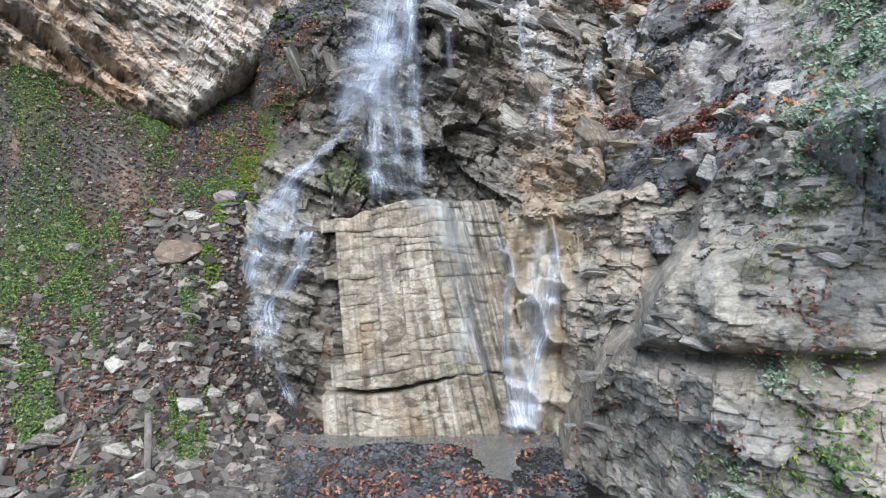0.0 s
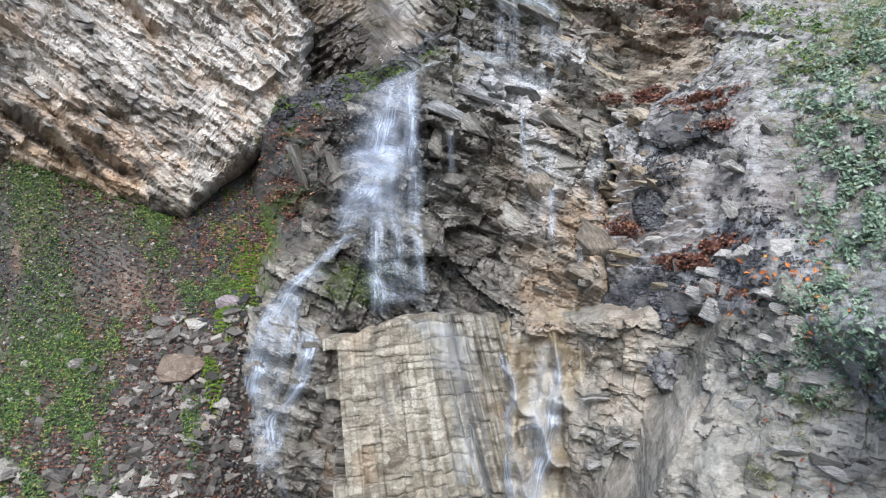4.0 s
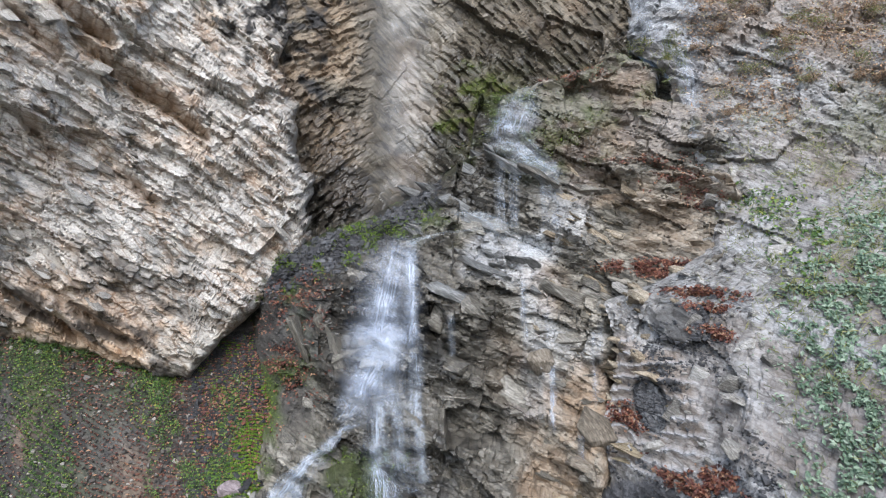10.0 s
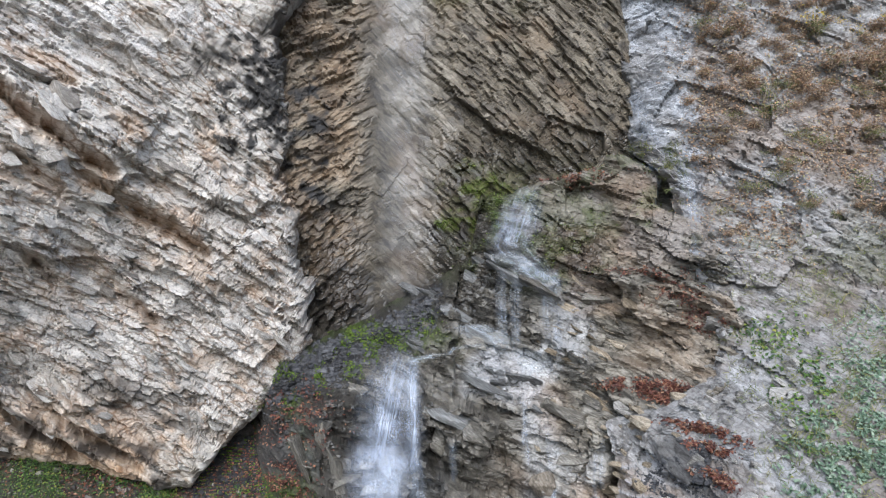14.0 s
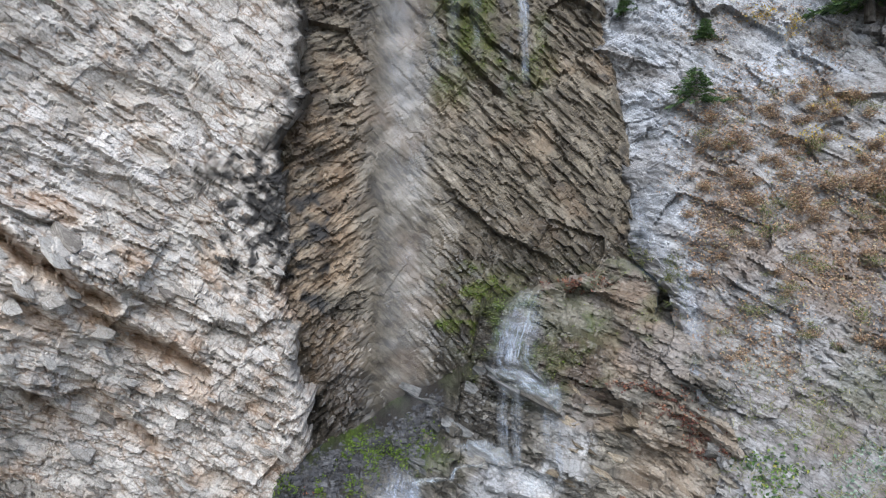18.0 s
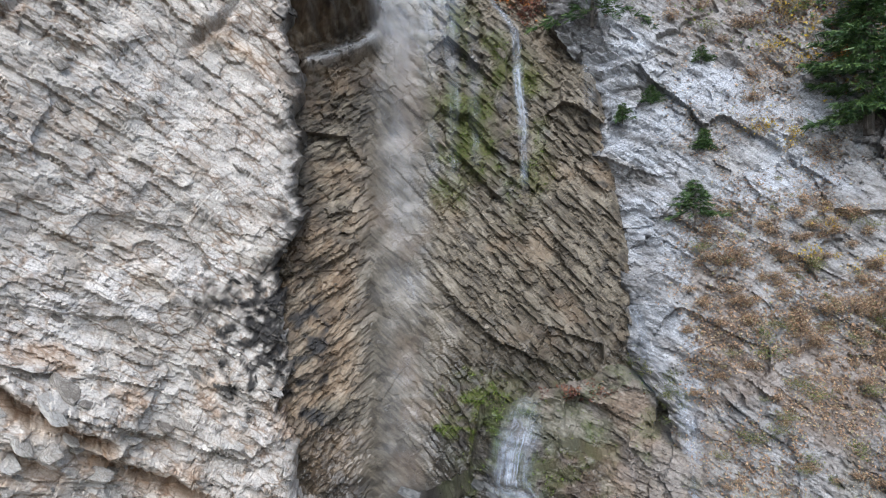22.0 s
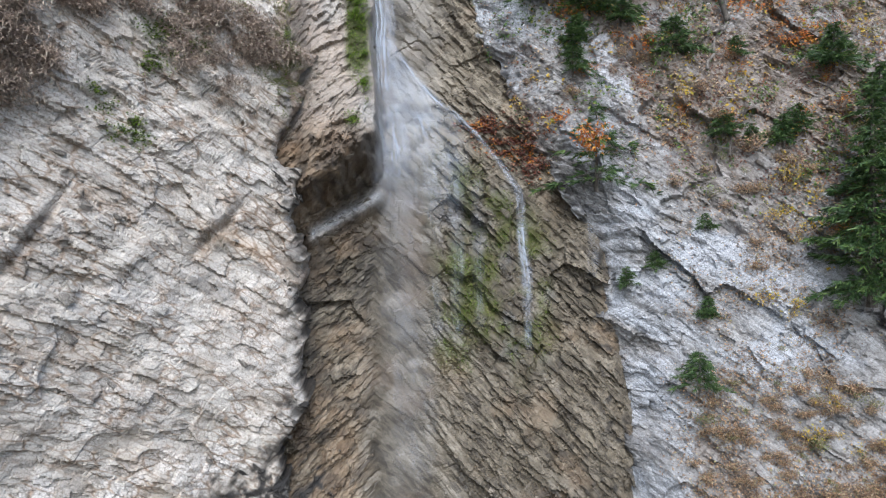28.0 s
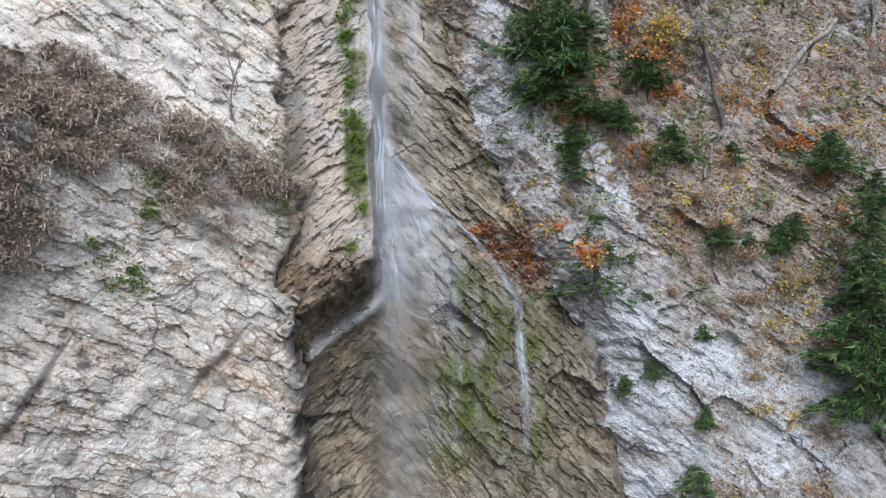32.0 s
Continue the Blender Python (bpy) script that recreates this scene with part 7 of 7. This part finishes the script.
flow("rim_run", RECESS, [(675, 20.9, 8, 0.7), (730, 20.0, 8, 0.8), (785, 19.35, 9, 0.8), (850, 18.65, 8, 0.8), (888, 18.1, 9, 0.7), (914, 17.6, 10, 0.9), (922, 16.8, 11, 0.9), (929, 15.9, 12, 0.75), (933, 15.0, 10, 0.55), (935, 14.3, 7, 0.35)], FOAM, "", seed=42, parent=UPPER)
flow("veil", None, [(694, 17.6, 34, 0.7), (708, 16.5, 46, 0.6), (716, 15.0, 52, 0.65), (722, 13.0, 54, 0.75), (722, 11.0, 56, 0.4), (718, 9.6, 52, 0.3), (714, 8.5, 46, 0.15), (712, 7.7, 40, 0.0)], MIST, "", free=10.9, seed=43, parent=UPPER, across=17, bulge=0.1)
for k, (p, z0, z1, b) in enumerate(((735, 23.8, 21.6, 0.35), (760, 18.6, 14.4, 0.3), (800, 18.4, 14.6, 0.3), (840, 17.9, 14.8, 0.25), (1042, 17.4, 15.8, 0.3), (725, 24.5, 22.5, 0.3))):
    flow("drip", RECESS, [(p, z0, 12, b), (p + 4, (z0 + z1) / 2, 16, b), (p + 6, z1, 12, b * 0.6)], THREADS, "", seed=50 + k, parent=UPPER)
MIDDLE = tagged(new("middle_waterfall"), "thin curtain of water over a mossy step", "waterfall")
flow("curtain", STEPS, [(946, 10.38, 26, 0.6), (930, 10.0, 38, 0.75), (915, 9.5, 44, 0.65), (900, 9.1, 42, 0.6), (930, 8.8, 46, 0.6), (970, 8.45, 40, 0.6), (985, 8.2, 24, 0.4)], THREADS, "", seed=60, parent=MIDDLE, across=17)
flow("wet_film", STEPS, [(830, 7.75, 40, 0.9), (880, 7.5, 46, 1.0), (930, 7.2, 40, 0.8), (960, 6.9, 30, 0.5)], FILM, "", seed=61, parent=MIDDLE)
flow("wet_film", STEPS, [(880, 9.0, 40, 0.8), (930, 8.75, 46, 0.9), (985, 8.35, 36, 0.8)], FILM, "", seed=62, parent=MIDDLE)
for k, p in enumerate((890, 915, 965, 985)):
    flow("drip", STEPS, [(p, 8.7, 10, 0.5), (p + 2, 8.0, 12, 0.5), (p + 4, 7.3, 10, 0.3)], THREADS, "", seed=65 + k, parent=MIDDLE)
SIDE = tagged(new("side_trickle"), "thin white trickle down the grey slope", "waterfall")
flow("trickle", SLOPE, [(1120, 12.2, 14, 0.35), (1150, 11.2, 18, 0.4), (1200, 10.6, 14, 0.4), (1226, 10.2, 14, 0.6), (1228, 9.4, 12, 0.55), (1232, 8.9, 8, 0.4)], THREADS, "", seed=70, parent=SIDE)


def build_pool():
    m, n, l, bsdf = node_material("pool_water")
    bsdf.inputs["Base Color"].default_value = (0.17, 0.163, 0.145, 1)
    bsdf.inputs["Roughness"].default_value = 0.08
    bsdf.inputs["Alpha"].default_value = 0.7
    rip = noise_node(n, l, 9.0, 3)
    bp = n.new("ShaderNodeBump")
    bp.inputs["Strength"].default_value, bp.inputs["Distance"].default_value = 0.25, 0.02
    l.new(rip, bp.inputs["Height"])
    l.new(bp.outputs[0], bsdf.inputs["Normal"])
    X, Y = np.meshgrid(np.arange(-2.3, 1.8, 0.03), np.arange(3.4, 8.5, 0.03))
    wob = 0.25 * fbm(X * 1.6, Y * 1.6, 0, 800, 4) + 0.12 * fbm(X * 6, Y * 6, 0, 802, 3)
    pool = (np.abs(Y - 7.66 + 0.8 * wob) < 0.24 + 0.15 * sst(-0.2, 0.8, X) + 0.2 * sst(-1.5, -2.0, X)) & (X < 1.55) & (X > -2.1)
    stream = (np.abs(X - 0.82 + 0.10 * (8 - Y) + 1.5 * wob) < 0.26 + 0.12 * fbm(X * 3, Y * 3, 0, 801, 3)) & (Y < 8)
    keep = pool | stream
    f = grid_faces(*X.shape)
    f = f[keep.ravel()[f].all(1)]
    Z = ground_at(X, Y) * 0.15 + 0.85 * 0.235 + 0.02 + np.where(Y < 7.4, -0.09 * sst(7.4, 4.5, Y), 0)
    used = np.unique(f)
    lut = np.zeros(X.size, int)
    lut[used] = np.arange(len(used))
    ob = mesh_object("water_pool", np.stack([X, Y, Z], -1).reshape(-1, 3)[used], lut[f], m, smooth=True)
    tagged(ob, "shallow grey plunge pool running off over gravel", "water", kind="structure")


build_pool()


# ---------------------------------------------------------------- broken blocks standing proud of the faces
def block_material(name, dark, mid, pale, tilt):
    return rock_material(name, dark, mid, pale, tilt, attrs=False)


BLOCK_LEFT = block_material("pale_block", (0.20, 0.175, 0.15), (0.40, 0.37, 0.33), (0.56, 0.535, 0.50), 37)
BLOCK_LOW = rock_material("wet_block", (0.05, 0.046, 0.038), (0.155, 0.14, 0.115), (0.36, 0.34, 0.30), 20, attrs=False, gloss=0.5, vary=0.25)
WET_PLATE = rock_material("wet_plate", (0.06, 0.06, 0.057), (0.165, 0.165, 0.16), (0.32, 0.32, 0.315), 30, attrs=False, gloss=0.42, vary=0.2)
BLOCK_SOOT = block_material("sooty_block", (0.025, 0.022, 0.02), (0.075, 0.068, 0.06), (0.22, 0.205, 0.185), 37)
BLOCK_TAN = block_material("tan_block", (0.11, 0.085, 0.055), (0.30, 0.24, 0.165), (0.48, 0.42, 0.33), 28)
BLOCK_GREY = block_material("grey_block", (0.13, 0.122, 0.11), (0.29, 0.275, 0.25), (0.46, 0.445, 0.42), 12)
BLOCK_BROWN = block_material("brown_block", (0.085, 0.07, 0.052), (0.20, 0.168, 0.13), (0.32, 0.28, 0.23), 40)


def set_blocks(sheet, chance, count, sizes, flat, material, angle, seed, name="rock_block", deep=0.25, slim=0.55):
    """Angular plates along the bedding, half sunk in a face and belonging to it."""
    rng = np.random.RandomState(seed)
    meshes = [hull_mesh(name, seed + k, material, 1.0, 10 + k % 4, 0.96) for k in range(6)]
    w = np.clip(np.broadcast_to(chance, sheet.p.shape), 0, None).ravel().astype(float)
    for i in rng.choice(w.size, size=count, p=w / w.sum(), replace=False):
        s = sizes[0] + (sizes[1] - sizes[0]) * rng.rand() ** 2
        turn = Matrix.Rotation(radians(angle + rng.normal(0, 7)), 4, "Y") @ Matrix.Rotation(rng.normal(0, 0.25), 4, "Z") @ Matrix.Rotation(rng.normal(0.1, 0.2), 4, "X")
        set_object(name, meshes[rng.randint(6)], Vector(sheet.P.reshape(-1, 3)[i]) + Vector((0, deep * s * slim, 0)), turn, (s, s * slim, s * flat * rng.uniform(0.6, 1.3)), sheet.ob)


set_blocks(CLIFF, sst(5.2, 6, CLIFF.z) * sst(12, 10.5, CLIFF.z) * sst(-40, 20, CLIFF.p) * sst(535, 500, CLIFF.p), 150, (0.14, 0.62), 0.28, BLOCK_LEFT, 37, 900)
set_blocks(CLIFF, sst(12, 12.6, CLIFF.z) * sst(24, 23, CLIFF.z) * sst(-40, 20, CLIFF.p) * sst(520, 480, CLIFF.p), 110, (0.10, 0.36), 0.32, BLOCK_LEFT, 34, 920)
set_blocks(STEPS, sst(3.4, 3.7, STEPS.z) * sst(-0.15, -0.4, STEPS.z - tier_top(STEPS.p)) * sst(480, 540, STEPS.p) * sst(1150, 1080, STEPS.p), 130, (0.16, 0.60), 0.5, BLOCK_LOW, 20, 940)
set_blocks(STEPS, sst(0.3, 0.6, STEPS.z) * sst(3.3, 3.0, STEPS.z) * sst(430, 460, STEPS.p) * sst(620, 590, STEPS.p), 60, (0.14, 0.45), 0.6, BLOCK_LOW, 10, 950)
set_blocks(SLOPE, sst(3.4, 4.0, SLOPE.z) * sst(9.5, 8, SLOPE.z) * sst(1160, 1240, SLOPE.p) * sst(1460, 1400, SLOPE.p) * (1 - SLOPE.masks["stain_shade"]), 130, (0.14, 0.5), 0.5, BLOCK_GREY, 22, 960, deep=0.75)
set_blocks(CRAG, sst(0.1, 0.4, CRAG.z) * sst(1010, 1040, CRAG.p) * sst(3.6, 3.2, CRAG.z), 170, (0.10, 0.42), 0.30, BLOCK_GREY, 8, 980)
set_blocks(RECESS, sst(8.5, 9.5, RECESS.z) * sst(24, 23, RECESS.z) * sst(745, 790, RECESS.p) * sst(1090, 1060, RECESS.p + 0 * RECESS.z), 90, (0.12, 0.42), 0.3, BLOCK_BROWN, 40, 1000)
set_blocks(RECESS, sst(8.5, 9.5, RECESS.z) * sst(24, 23, RECESS.z) * sst(550, 570, RECESS.p) * sst(665, 645, RECESS.p), 70, (0.10, 0.32), 0.4, BLOCK_BROWN, -36, 1020)

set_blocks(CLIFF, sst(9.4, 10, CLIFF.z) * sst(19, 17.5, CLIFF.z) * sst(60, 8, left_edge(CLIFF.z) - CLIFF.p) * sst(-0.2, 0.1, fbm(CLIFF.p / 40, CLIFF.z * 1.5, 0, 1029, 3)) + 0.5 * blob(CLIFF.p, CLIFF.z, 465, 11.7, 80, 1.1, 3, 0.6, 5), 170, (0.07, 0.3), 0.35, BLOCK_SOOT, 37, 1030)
set_blocks(STEPS, sst(5.2, 5.6, STEPS.z) * sst(8.6, 8.0, STEPS.z) * sst(930, 980, STEPS.p) * sst(1170, 1120, STEPS.p), 70, (0.2, 0.75), 0.26, BLOCK_TAN, 27, 1060, deep=0.5)
set_blocks(SLOPE, sst(4.6, 5.0, SLOPE.z) * sst(9.2, 8.4, SLOPE.z) * sst(1230, 1180, SLOPE.p) * (1 - SLOPE.masks["stain_shade"]), 40, (0.2, 0.7), 0.28, BLOCK_TAN, 20, 1070, deep=0.7)
set_blocks(STEPS, sst(6.3, 6.6, STEPS.z) * sst(8.4, 8.0, STEPS.z + (740 - STEPS.p) * 0.004) * sst(735, 770, STEPS.p) * sst(960, 930, STEPS.p), 44, (0.5, 1.3), 0.2, WET_PLATE, 34, 1080, deep=0.75, slim=0.4)
set_blocks(CRAG, sst(2.5, 2.7, CRAG.z) * sst(1180, 1260, CRAG.p) * sst(4.0, 3.7, CRAG.z), 70, (0.08, 0.30), 0.5, BLOCK_GREY, 12, 1040)


def big_block(sheet, p, z, size, angle, material, seed, sink=0.1):
    """One large bedded block of the steps."""
    d = float(sheet.depth_at([p], [z])[0]) + sink
    me = hull_mesh("rock_block", seed, material, 1.0, 13, 0.97)
    set_object("rock_block", me, ((p - MID) / FOCAL * d, d, z), Matrix.Rotation(radians(angle), 4, "Y") @ Matrix.Rotation(0.2 * math.sin(seed), 4, "X"), size, sheet.ob)


for k, (p, z, size, angle, mat) in enumerate((
        (806, 6.40, (0.95, 0.7, 0.22), 24, WET_PLATE), (786, 5.98, (0.42, 0.5, 0.5), 10, BLOCK_LOW), (850, 6.15, (0.5, 0.5, 0.3), 30, BLOCK_LOW), (860, 6.75, (1.0, 0.6, 0.16), 27, WET_PLATE), (930, 6.85, (0.9, 0.6, 0.14), 22, WET_PLATE),
        (545, 5.55, (0.95, 0.4, 0.28), 64, BLOCK_LOW), (578, 5.75, (0.85, 0.4, 0.26), 70, BLOCK_LOW), (602, 5.45, (0.9, 0.4, 0.22), 68, BLOCK_LOW), (915, 4.75, (0.7, 0.6, 0.5), 18, BLOCK_LOW), (960, 5.25, (0.45, 0.4, 0.5), 20, BLOCK_BROWN),
        (1060, 4.35, (0.6, 0.5, 0.5), 30, BLOCK_BROWN), (1040, 3.85, (0.55, 0.5, 0.22), 12, BLOCK_BROWN), (1085, 6.15, (1.1, 0.6, 0.30), 20, BLOCK_LOW), (1120, 6.35, (0.8, 0.5, 0.2), 24, BLOCK_GREY), (1000, 6.35, (0.8, 0.5, 0.24), 26, BLOCK_LOW),
        (838, 4.75, (0.4, 0.4, 0.22), 15, BLOCK_LOW), (812, 5.3, (0.4, 0.4, 0.25), 20, BLOCK_LOW), (760, 4.3, (0.5, 0.4, 0.24), 15, BLOCK_LOW), (905, 8.55, (1.0, 0.5, 0.2), 33, WET_PLATE), (960, 8.35, (0.9, 0.5, 0.2), 36, BLOCK_LOW),
        (1010, 8.6, (0.8, 0.4, 0.2), 40, BLOCK_TAN), (870, 7.45, (1.0, 0.5, 0.16), 24, WET_PLATE))):
    big_block(STEPS, p, z, size, angle, mat, 1100 + k)

BLOCK_OCHRE = block_material("ochre_ledge_rock", (0.06, 0.044, 0.024), (0.165, 0.125, 0.072), (0.38, 0.32, 0.22), 12)
_r = np.random.RandomState(1200)
for k in range(10):
    z = 3.75 + 0.2 * k + _r.uniform(-0.03, 0.03)
    p = _r.uniform(1062, 1250) if z < 5.3 else _r.uniform(1070, 1170)
    big_block(SLOPE, p, z, (_r.uniform(0.6, 1.3), _r.uniform(0.45, 0.6), _r.uniform(0.13, 0.22)), 7 + _r.normal(0, 4), BLOCK_OCHRE, 1210 + k, 0.48)
